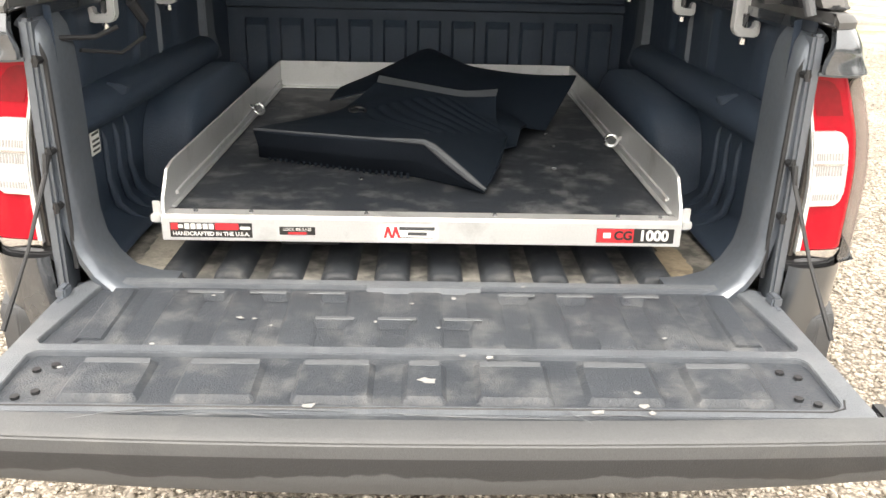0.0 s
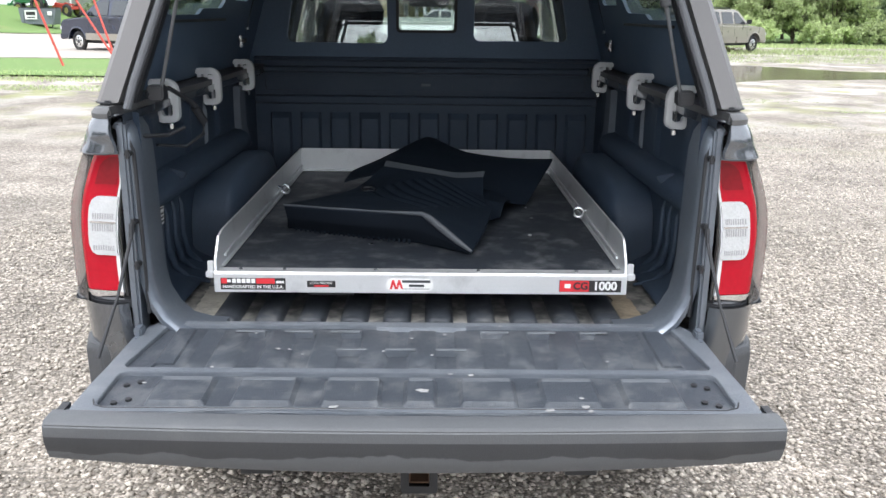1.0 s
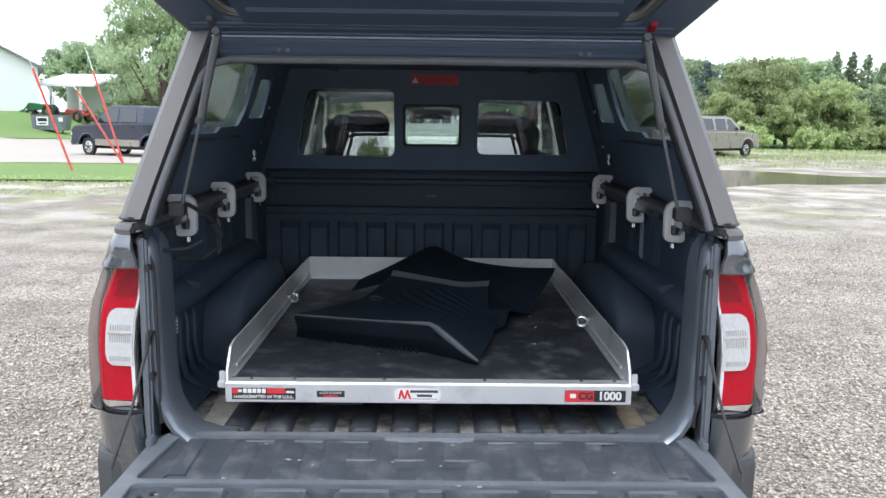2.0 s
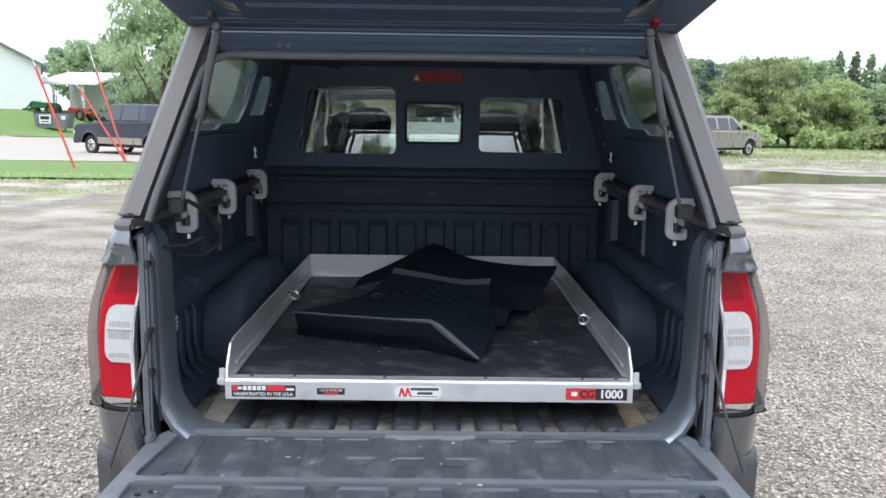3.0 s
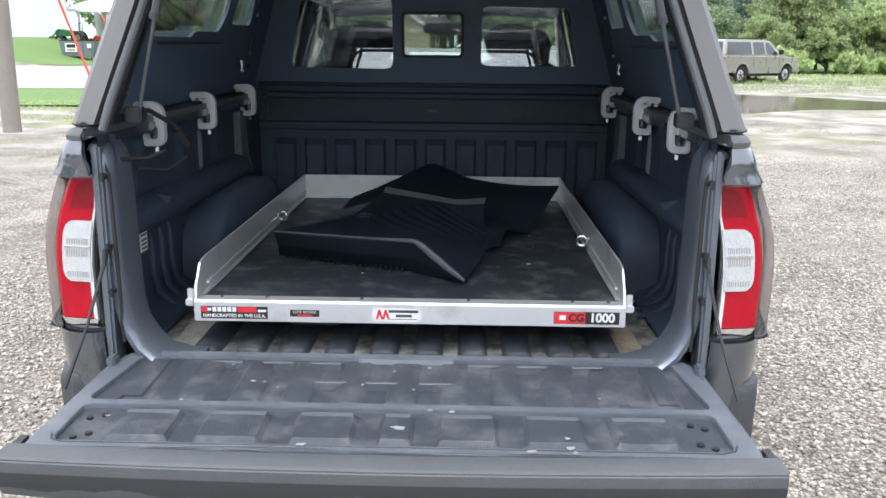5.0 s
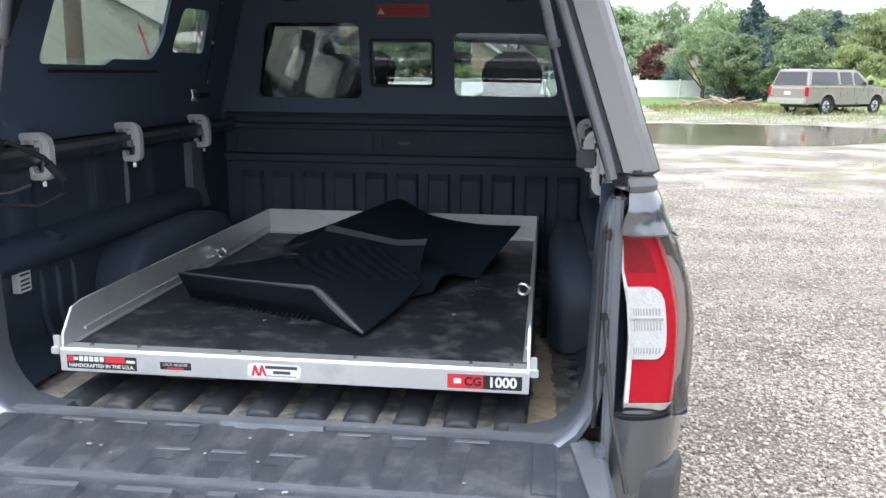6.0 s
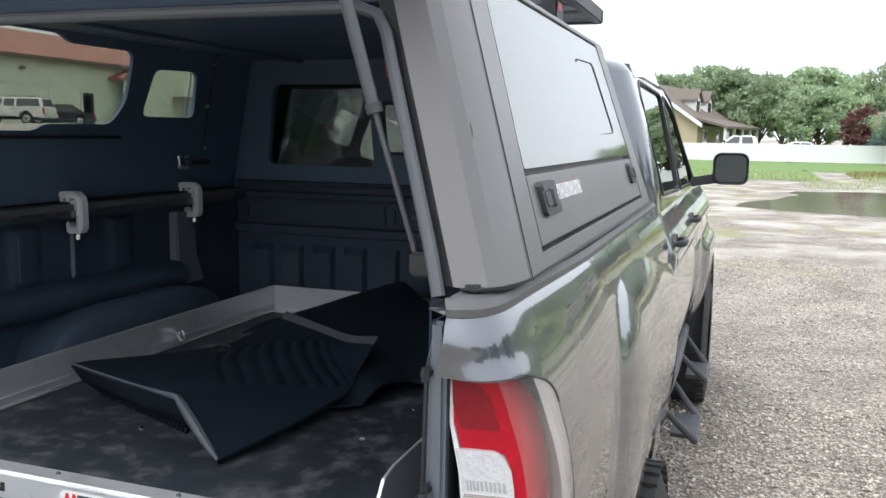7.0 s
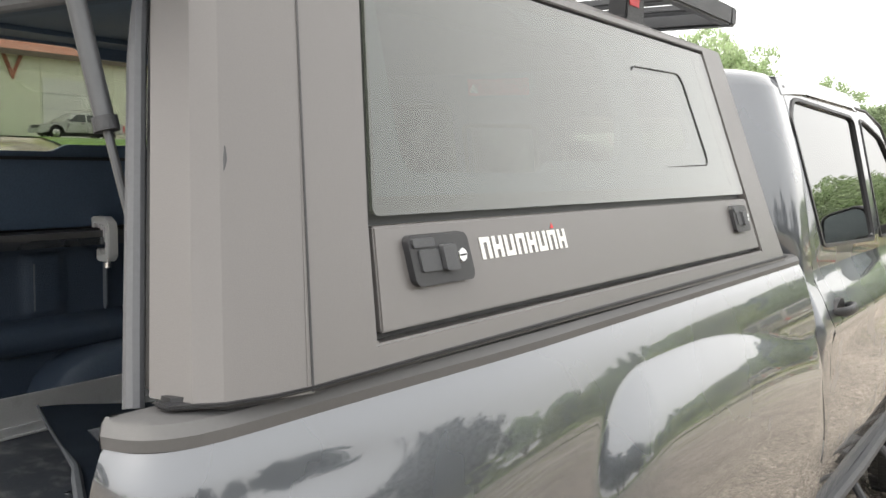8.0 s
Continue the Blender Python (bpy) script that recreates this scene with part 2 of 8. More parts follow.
# leaf colours paled and blued: distance haze is put into them
LEAF = leaf_mat("green_leaves", (0.32, 0.40, 0.235))
LEAF_LIGHT = leaf_mat("light_green_leaves", (0.40, 0.47, 0.235))
LEAF_DARK = leaf_mat("dark_green_leaves", (0.32, 0.40, 0.25))
NEEDLE = leaf_mat("blue_spruce_needles", (0.18, 0.25, 0.24))
LEAF_RED = leaf_mat("dark_red_leaves", (0.17, 0.085, 0.075))
WEED = leaf_mat("dry_weeds", (0.26, 0.24, 0.09))


def gravel_mat():
    m = bpy.data.materials.new("gravel")
    m.use_nodes = True
    n, l = m.node_tree.nodes, m.node_tree.links
    p = n["Principled BSDF"]
    g = n.new("ShaderNodeNewGeometry")

    def vor(s, feature="F1"):
        t = n.new("ShaderNodeTexVoronoi")
        t.feature = feature
        t.inputs["Scale"].default_value = s
        l.new(g.outputs["Position"], t.inputs["Vector"])
        return t

    def noi(s, d=5.0):
        t = n.new("ShaderNodeTexNoise")
        t.inputs["Scale"].default_value, t.inputs["Detail"].default_value = s, d
        l.new(g.outputs["Position"], t.inputs["Vector"])
        return t

    cell, cell2, patch, mid, dry = vor(62), vor(130), noi(0.22, 6), noi(1.6, 5), noi(0.7, 9)
    ramp = n.new("ShaderNodeValToRGB")
    ramp.color_ramp.elements[0].color = (0.170, 0.145, 0.119, 1)
    ramp.color_ramp.elements[1].color = (0.53, 0.47, 0.41, 1)
    e = ramp.color_ramp.elements.new(0.5)
    e.color = (0.305, 0.266, 0.224, 1)
    sep = n.new("ShaderNodeSeparateColor")
    l.new(cell.outputs["Color"], sep.inputs[0])
    l.new(sep.outputs[0], ramp.inputs[0])
    fine = n.new("ShaderNodeMix")
    fine.data_type, fine.blend_type = "RGBA", "MULTIPLY"
    fine.inputs[0].default_value = 0.85
    sep2, mr2 = n.new("ShaderNodeSeparateColor"), n.new("ShaderNodeMapRange")
    l.new(cell2.outputs["Color"], sep2.inputs[0])
    l.new(sep2.outputs[1], mr2.inputs[0])
    mr2.inputs[3].default_value, mr2.inputs[4].default_value = 0.45, 1.45
    l.new(ramp.outputs[0], fine.inputs[6])
    l.new(mr2.outputs[0], fine.inputs[7])
    # cell edges darkened: the shade between stones is put into the colour
    gap, crevice_shade = n.new("ShaderNodeMix"), n.new("ShaderNodeMapRange")
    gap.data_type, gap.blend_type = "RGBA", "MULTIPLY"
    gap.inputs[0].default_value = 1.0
    crevice_shade.inputs[1].default_value, crevice_shade.inputs[2].default_value, crevice_shade.inputs[3].default_value, crevice_shade.inputs[4].default_value = 0.35, 0.75, 1.18, 0.55
    l.new(cell.outputs["Distance"], crevice_shade.inputs[0])
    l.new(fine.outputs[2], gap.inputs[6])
    l.new(crevice_shade.outputs[0], gap.inputs[7])
    damp = n.new("ShaderNodeMix")
    damp.data_type = "RGBA"
    damp.inputs[7].default_value = (0.215, 0.190, 0.152, 1)
    mrp = n.new("ShaderNodeMapRange")
    mrp.inputs[1].default_value, mrp.inputs[2].default_value, mrp.inputs[4].default_value = 0.45, 0.70, 0.68
    l.new(patch.outputs["Fac"], mrp.inputs[0])
    l.new(mrp.outputs[0], damp.inputs[0])
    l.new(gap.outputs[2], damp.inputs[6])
    mott = n.new("ShaderNodeMix")
    mott.data_type, mott.blend_type = "RGBA", "MULTIPLY"
    mott.inputs[0].default_value = 1.0
    mrm = n.new("ShaderNodeMapRange")
    mrm.inputs[1].default_value, mrm.inputs[2].default_value, mrm.inputs[3].default_value, mrm.inputs[4].default_value = 0.3, 0.7, 0.66, 1.22
    l.new(mid.outputs["Fac"], mrm.inputs[0])
    l.new(damp.outputs[2], mott.inputs[6])
    l.new(mrm.outputs[0], mott.inputs[7])
    # thin weeds that come through, away from the tracks
    sxyz, far, veg, both, wmix = n.new("ShaderNodeSeparateXYZ"), n.new("ShaderNodeMapRange"), n.new("ShaderNodeMapRange"), n.new("ShaderNodeMath"), n.new("ShaderNodeMix")
    l.new(g.outputs["Position"], sxyz.inputs[0])
    far.inputs[1].default_value, far.inputs[2].default_value = 7.0, 14.0
    l.new(sxyz.outputs[1], far.inputs[0])
    # dry whitish crusts
    crust, mrd = n.new("ShaderNodeMix"), n.new("ShaderNodeMapRange")
    crust.data_type = "RGBA"
    crust.inputs[7].default_value = (0.58, 0.54, 0.49, 1)
    mrd.inputs[1].default_value, mrd.inputs[2].default_value, mrd.inputs[4].default_value = 0.46, 0.62, 0.65
    l.new(dry.outputs["Fac"], mrd.inputs[0])
    near = n.new("ShaderNodeMath")
    near.operation = "MULTIPLY"
    l.new(mrd.outputs[0], near.inputs[0])
    l.new(far.outputs[0], near.inputs[1])
    l.new(near.outputs[0], crust.inputs[0])
    l.new(mott.outputs[2], crust.inputs[6])
    tuft = noi(0.55, 7)
    tuft.inputs["Roughness"].default_value = 0.7
    veg.inputs[1].default_value, veg.inputs[2].default_value, veg.inputs[4].default_value = 0.52, 0.62, 0.8
    l.new(tuft.outputs["Fac"], veg.inputs[0])
    both.operation = "MULTIPLY"
    l.new(far.outputs[0], both.inputs[0])
    l.new(veg.outputs[0], both.inputs[1])
    wmix.data_type = "RGBA"
    wmix.inputs[7].default_value = (0.25, 0.26, 0.10, 1)
    l.new(both.outputs[0], wmix.inputs[0])
    l.new(crust.outputs[2], wmix.inputs[6])
    l.new(wmix.outputs[2], p.inputs["Base Color"])
    p.inputs["Roughness"].default_value = 0.9
    b = n.new("ShaderNodeBump")
    b.inputs["Strength"].default_value, b.inputs["Distance"].default_value = 0.75, 0.012
    b.invert = True
    l.new(cell.outputs["Distance"], b.inputs["Height"])
    l.new(b.outputs["Normal"], p.inputs["Normal"])
    return m


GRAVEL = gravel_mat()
STONE = mat("loose_stones", (0.40, 0.36, 0.31), 0.85, 0.0, 0.25, 8, 60)
_g = STONE.node_tree.nodes.new("ShaderNodeNewGeometry")
_h, _m = STONE.node_tree.nodes.new("ShaderNodeHueSaturation"), STONE.node_tree.nodes.new("ShaderNodeMapRange")
_m.inputs[3].default_value, _m.inputs[4].default_value = 0.55, 1.55
STONE.node_tree.links.new(_g.outputs["Random Per Island"], _m.inputs[0])
STONE.node_tree.links.new(_m.outputs[0], _h.inputs["Value"])
_p = STONE.node_tree.nodes["Principled BSDF"]
STONE.node_tree.links.new(_p.inputs["Base Color"].links[0].from_socket, _h.inputs["Color"])
STONE.node_tree.links.new(_h.outputs["Color"], _p.inputs["Base Color"])
WATER = mat("puddle_water", (0.17, 0.145, 0.10), 0.05, 0.0, 0.2, 0.6, 8, 0.25, 9, spec=0.8)



def wet_band(m, z0, z1):
    """Darkens a wet, ragged stripe along a plastic part, between two heights of its own."""
    n, l = m.node_tree.nodes, m.node_tree.links
    p = n["Principled BSDF"]
    tc, sx, nz = n.new("ShaderNodeTexCoord"), n.new("ShaderNodeSeparateXYZ"), n.new("ShaderNodeTexNoise")
    nz.inputs["Scale"].default_value, nz.inputs["Detail"].default_value = 7.0, 5.0
    l.new(tc.outputs["Object"], sx.inputs[0])
    l.new(tc.outputs["Object"], nz.inputs["Vector"])
    k = n.new("ShaderNodeMath")
    k.operation, k.inputs[1].default_value = "MULTIPLY_ADD", 0.07
    l.new(nz.outputs["Fac"], k.inputs[0])
    l.new(sx.outputs[2], k.inputs[2])
    lo, hi, both = n.new("ShaderNodeMapRange"), n.new("ShaderNodeMapRange"), n.new("ShaderNodeMath")
    lo.inputs[1].default_value, lo.inputs[2].default_value = z0 + 0.035, z0 + 0.038
    hi.inputs[1].default_value, hi.inputs[2].default_value, hi.inputs[3].default_value, hi.inputs[4].default_value = z1, z1 + 0.001, 1.0, 0.0
    l.new(k.outputs[0], lo.inputs[0])
    l.new(sx.outputs[2], hi.inputs[0])
    both.operation = "MULTIPLY"
    l.new(lo.outputs[0], both.inputs[0])
    l.new(hi.outputs[0], both.inputs[1])
    mx = n.new("ShaderNodeMix")
    mx.data_type, mx.blend_type = "RGBA", "MULTIPLY"
    mx.inputs[7].default_value = (0.40, 0.40, 0.41, 1)
    l.new(both.outputs[0], mx.inputs[0])
    l.new(p.inputs["Base Color"].links[0].from_socket, mx.inputs[6])
    l.new(mx.outputs[2], p.inputs["Base Color"])


wet_band(GATE_EDGE, 0.804, 0.838)

# ---- mesh building ----
class Build:
    """Gathers vertices and faces of one mesh."""

    def __init__(self):
        self.v, self.f = [], []

    def add(self, verts, faces):
        k = len(self.v)
        self.v += [tuple(p) for p in verts]
        self.f += [tuple(i + k for i in q) for q in faces]
        return self

    def box(self, x0, x1, y0, y1, z0, z1):
        return self.add([(x, y, z) for x in (x0, x1) for y in (y0, y1) for z in (z0, z1)],
                        [(0, 1, 3, 2), (4, 6, 7, 5), (0, 4, 5, 1), (2, 3, 7, 6), (0, 2, 6, 4), (1, 5, 7, 3)])

    def prism(self, poly, a, b, axis="x"):
        """A flat outline in the other two axes, drawn from a to b along axis."""
        def at(u, v, w):
            return {"x": (w, u, v), "y": (u, w, v), "z": (u, v, w)}[axis]
        n = len(poly)
        return self.add([at(*p, a) for p in poly] + [at(*p, b) for p in poly],
                        [tuple(range(n)), tuple(range(2 * n - 1, n - 1, -1))] + [(i, i + n, (i + 1) % n + n, (i + 1) % n) for i in range(n)])

    def loft(self, rings, ends=True, closed=True):
        n = len(rings[0])
        faces = [(j * n + i, j * n + (i + 1) % n, (j + 1) * n + (i + 1) % n, (j + 1) * n + i)
                 for j in range(len(rings) - 1) for i in range(n if closed else n - 1)]
        if ends:
            faces += [tuple(range(n - 1, -1, -1)), tuple((len(rings) - 1) * n + i for i in range(n))]
        return self.add([p for r in rings for p in r], faces)

    def tube(self, pts, r, n=10, ends=True):
        rings, pts = [], [Vector(p) for p in pts]
        up = Vector((0.13, 0.29, 0.95))
        for i, p in enumerate(pts):
            d = (pts[min(i + 1, len(pts) - 1)] - pts[max(i - 1, 0)]).normalized()
            a = d.cross(up).normalized()
            b = d.cross(a)
            rad = r[i] if isinstance(r, (list, tuple)) else r
            rings.append([p + rad * (math.cos(t) * a + math.sin(t) * b) for t in (2 * math.pi * k / n for k in range(n))])
        return self.loft(rings, ends)

    def torus(self, c, axis, big, small, n=20, k=8):
        axis = Vector(axis).normalized()
        a = axis.cross(Vector((0.2, 0.3, 0.9))).normalized()
        b = axis.cross(a)
        rings = []
        for i in range(n):
            t = 2 * math.pi * i / n
            d = math.cos(t) * a + math.sin(t) * b
            rings.append([Vector(c) + d * (big + small * math.cos(s)) + axis * small * math.sin(s) for s in (2 * math.pi * j / k for j in range(k))])
        return self.loft(rings + [rings[0]], False)

    def grid(self, fn, nu, nv, drop=None):
        vs = [fn(i / nu, j / nv) for j in range(nv + 1) for i in range(nu + 1)]
        w = nu + 1
        fs = [(j * w + i, j * w + i + 1, (j + 1) * w + i + 1, (j + 1) * w + i) for j in range(nv) for i in range(nu)]
        if drop:
            fs = [q for q in fs if not drop([vs[k] for k in q])]
        return self.add(vs, fs)

    def plate(self, outline, holes, depth, place):
        """A flat sheet with holes, filled in the plane and given depth; place(u, v, w) sets it in space."""
        bm = bmesh.new()
        edges = []
        for loop in [outline] + list(holes):
            vs = [bm.verts.new((u, v, 0)) for u, v in loop]
            edges += [bm.edges.new((vs[i], vs[(i + 1) % len(vs)])) for i in range(len(vs))]
        bmesh.ops.triangle_fill(bm, use_beauty=True, use_dissolve=False, edges=edges)
        bm.verts.index_update()
        flat = [v.co.copy() for v in bm.verts]
        tris = [tuple(v.index for v in f.verts) for f in bm.faces]
        rim = [(e.verts[0].index, e.verts[1].index) for e in bm.edges if len(e.link_faces) == 1]
        bm.free()
        n = len(flat)
        self.add([place(p.x, p.y, 0) for p in flat] + [place(p.x, p.y, depth) for p in flat],
                 tris + [tuple(i + n for i in reversed(t)) for t in tris] + [(a, b, b + n, a + n) for a, b in rim])
        return self

    def moved(self, m):
        self.v = [tuple(m @ Vector(p)) for p in self.v]
        return self

    def mirrored(self):
        self.v = [(-x, y, z) for x, y, z in self.v]
        self.f = [tuple(reversed(q)) for q in self.f]
        return self

    def mesh(self, name, material, bevel=0.0, segments=2, angle=35, weld=True):
        me = bpy.data.meshes.new(name)
        me.from_pydata([tuple(p) for p in self.v], [], self.f)
        bm = bmesh.new()
        bm.from_mesh(me)
        if weld:
            bmesh.ops.remove_doubles(bm, verts=bm.verts, dist=1e-5)
        bmesh.ops.recalc_face_normals(bm, faces=bm.faces)
        if bevel:
            es = [e for e in bm.edges if len(e.link_faces) == 2 and e.calc_face_angle(0) > radians(30)]
            bmesh.ops.bevel(bm, geom=es, offset=bevel, segments=segments, affect="EDGES", clamp_overlap=True)
        bm.to_mesh(me)
        bm.free()
        me.polygons.foreach_set("use_smooth", [True] * len(me.polygons))
        me.set_sharp_from_angle(angle=radians(angle))
        me.materials.append(material)
        return me


def thing(name, label, category, at=(0, 0, 0), group="", kind="", turn=0.0):
    ob = new(name)
    ob.empty_display_size = 0.1
    ob.matrix_basis = pose(*at, 0, 0, turn)
    return tagged(ob, label, category, group, kind)


def part(name, b, material, parent=None, label="", bevel=0.0, segments=2, angle=35, weld=True, at=None):
    ob = new(name, b.mesh(name, material, bevel, segments, angle, weld))
    ob.parent = parent
    ob.visible_shadow = material not in PANES
    if at is not None:
        ob.matrix_basis = at
    return tagged(ob, label)


def solo(name, b, material, label, category, group="", kind="", bevel=0.0, angle=35, at=None, weld=True):
    """A thing, or a piece of the setting, that is one mesh."""
    return tagged(part(name, b, material, None, label, bevel, 2, angle, weld, at), label, category, group, kind)


def smooth(t):
    t = min(max(t, 0.0), 1.0)
    return t * t * (3 - 2 * t)


def round_rect(x0, x1, y0, y1, r, n=5):
    out = []
    for cx, cy, a in ((x1 - r, y1 - r, 0), (x0 + r, y1 - r, 90), (x0 + r, y0 + r, 180), (x1 - r, y0 + r, 270)):
        out += [(cx + r * math.cos(radians(a + 90 * k / n)), cy + r * math.sin(radians(a + 90 * k / n))) for k in range(n + 1)]
    return out


def round_poly(pts, r, n=4):
    """An outline with its corners rounded off."""
    out = []
    for i, p in enumerate(pts):
        p, a, c = Vector(p), Vector(pts[i - 1]), Vector(pts[(i + 1) % len(pts)])
        d = min(r, (a - p).length * 0.45, (c - p).length * 0.45)
        s, e = p + (a - p).normalized() * d, p + (c - p).normalized() * d
        out += [tuple((1 - t) ** 2 * s + 2 * t * (1 - t) * p + t * t * e) for t in (k / n for k in range(n + 1))]
    return out


def text_mesh(words, size, material, parent, place, name="lettering", depth=0.0006, bold=0.0):
    """Letters in the built-in font as one mesh; place is their pose, x along the line."""
    cu = bpy.data.curves.new(name, "FONT")
    cu.body, cu.size, cu.extrude, cu.align_x, cu.align_y = words, size, depth, "CENTER", "CENTER"
    cu.offset = bold
    ob = bpy.data.objects.new(name, cu)
    scene.collection.objects.link(ob)
    me = bpy.data.meshes.new_from_object(ob.evaluated_get(bpy.context.evaluated_depsgraph_get()))
    bpy.data.objects.remove(ob)
    bpy.data.curves.remove(cu)
    me.name = name
    me.materials.clear()
    me.materials.append(material)
    out = new(name, me)
    out.parent = parent
    out.matrix_basis = place
    return out


# ---- ground ----
def ground_z(x, y):
    return 1.8 * smooth((-x - 27) / 9)


def ring_coords(lim, n):
    return [math.copysign(lim * abs(t) ** 3.2, t) + 0.0 for t in (2 * k / n - 1 for k in range(n + 1))]


gx, gy = ring_coords(1800, 260), ring_coords(1800, 120)
gw, gh = len(gx), len(gy)
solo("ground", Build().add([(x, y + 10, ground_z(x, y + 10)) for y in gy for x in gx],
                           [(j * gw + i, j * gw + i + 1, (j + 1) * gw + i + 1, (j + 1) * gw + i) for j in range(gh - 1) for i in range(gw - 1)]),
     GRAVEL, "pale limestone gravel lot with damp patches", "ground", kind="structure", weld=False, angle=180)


def patch(name, outline, material, label, category, lift, seed=1, wobble=0.6, step=1.2):
    """A sheet laid on the ground, with an uneven edge."""
    rnd = random.Random(seed)
    pts = []
    for i, p in enumerate(outline):
        q = outline[(i + 1) % len(outline)]
        n = max(int(math.dist(p, q) / step), 1)
        for k in range(n):
            t = k / n
            w = 0 if k == 0 else wobble
            pts.append((p[0] + (q[0] - p[0]) * t + rnd.uniform(-w, w), p[1] + (q[1] - p[1]) * t + rnd.uniform(-w, w) * 0.7))
    return solo(name, Build().plate(pts, [], -0.02, lambda u, v, w: (u, v, lift + ground_z(u, v) + w)), material, label, category, kind="structure", weld=False, angle=20)


def lawn(name, x0, x1, y0, y1, label, lift=0.02, n=40, material=None, category="lawn"):
    def at(u, v):
        x, y = x0 + (x1 - x0) * u, y0 + (y1 - y0) * v
        e = 0.5 * noise.noise(Vector((x * 0.6, y * 0.6, 3.1)))
        if v in (0, 1):
            y += e
        if u in (0, 1):
            x += e
        return (x, y, ground_z(x, y) + lift)
    return solo(name, Build().grid(at, n, 14), material or GRASS, label, category, kind="structure", weld=False, angle=180)


lawn("lawn", -70, -4.5, 19.4, 26.6, "mown green grass strip beside the drive", 0.05, 60)
lawn("lawn", -140, -14, 54, 130, "mown green lawn before the farm buildings", 0.07, 110)
lawn("lawn", -13, 4, 36, 130, "green lawn behind the puddle", 0.015)
lawn("lawn", 4, 120, 46, 130, "green lawn below the trees", 0.015)
lawn("lawn", 44, 140, -60, 46, "grass field", 0.015)
lawn("drive", -70, -5, 26.8, 53.5, "pale gravel drive", 0.05, 60, ROAD, "drive")
patch("puddle", [(0.9, 20.6), (1.9, 19.8), (4.2, 19.2), (7.2, 19.6), (9.6, 21.2), (13.5, 22.0), (19.0, 22.6), (25.0, 23.0), (19.0, 23.6), (13.0, 25.0), (12.0, 26.5), (9.5, 28.4), (5, 28.6), (2.6, 28.0), (2.2, 25), (1.2, 22.5)], WATER, "brown rain puddle reflecting trees and sky", "puddle", 0.006, 7, 0.35, 0.8)


# ---- the pickup truck ----
truck = thing("pickup_truck", "dark grey metallic crew cab pickup parked on gravel, tailgate lowered", "pickup truck")
AXLE, FRONT_AXLE, ARCH_Z, ARCH_R = 1.13, 4.42, 0.42, 0.47


SIDE_Z = (0.55, 0.70, 0.90, 1.08, 1.15, 1.20, 1.25, 1.285, 1.34, 1.37, 1.385)
SIDE_X = (0.802, 0.836, 0.861, 0.867, 0.8625, 0.8555, 0.8445, 0.8348, 0.8165, 0.8045, 0.796)


def curve_at(t, xs, ys):
    """A smooth curve through points."""
    t = min(max(t, xs[0]), xs[-1])
    i = max(k for k in range(len(xs) - 1) if xs[k] <= t + 1e-9)
    f = (t - xs[i]) / (xs[i + 1] - xs[i])

    def slope(k):
        a, b = max(k - 1, 0), min(k + 1, len(xs) - 1)
        return (ys[b] - ys[a]) / (xs[b] - xs[a])
    h = xs[i + 1] - xs[i]
    return (2 * f ** 3 - 3 * f * f + 1) * ys[i] + (f ** 3 - 2 * f * f + f) * h * slope(i) + (3 * f * f - 2 * f ** 3) * ys[i + 1] + (f ** 3 - f * f) * h * slope(i + 1)


def side_x(y, z):
    """The outer skin of the truck's side, half a width."""
    base = curve_at(z, SIDE_Z, SIDE_X)
    # the flare over the wheel: an outline with a rounded rear corner and a falling front
    a, b = y - 0.645, 1.316 - 0.10 * smooth((y - 1.0) / 0.9) ** 1.5 - z
    d = min(a, b)
    if a < 0.27 and b < 0.27:
        d = 0.27 - math.hypot(0.27 - a, 0.27 - b)
    d = min(d, (1.99 - y) * 0.75 + (1.10 - z) * 0.45)
    taper = 0.018 * smooth((0.7 - y) / 0.6) * smooth((z - 1.12) / 0.24)
    s = max(d, 0.0) / 0.050
    return base + 0.038 * (1 - (1 + 0.62 * s) * math.exp(-s)) - taper + lamp_brow(z) * smooth((0.40 - y) / 0.34)


def lamp_brow(z):
    """The soft hollow that runs round the corner over the tail lamp."""
    return -0.0018 * smooth(1 - abs(z - 1.330) / 0.032)


# the bed's plan at its rear corner: how far inside the side's line, and y
CORNER = ((0.130, 0.050), (0.115, 0.037), (0.085, 0.031), (0.055, 0.034), (0.032, 0.044), (0.016, 0.062), (0.006, 0.090), (0.0015, 0.125))
CORNER_LOW = ((0.150, 0.060), (0.140, 0.050), (0.118, 0.045), (0.090, 0.050), (0.064, 0.062), (0.040, 0.084), (0.020, 0.115), (0.006, 0.150))


def denser(rows, n=3):
    """More points on a corner's curve."""
    ks = tuple(range(len(rows)))
    return tuple(tuple(curve_at(i / n, ks, [r[c] for r in rows]) for c in (0, 1)) for i in range(n * (len(rows) - 1) + 1))


CORNER, CORNER_LOW = denser(CORNER), denser(CORNER_LOW)
PLAN = CORNER + tuple((0.0, 0.165 + 1.775 * k / 130) for k in range(131))


def arch_snap(axle):
    def snap(y, z):
        dy, dz = y - axle, z - ARCH_Z
        d = math.hypot(dy, dz)
        if d < ARCH_R and d > 1e-6:
            return axle + dy / d * ARCH_R, ARCH_Z + dz / d * ARCH_R
        return y, z
    return snap


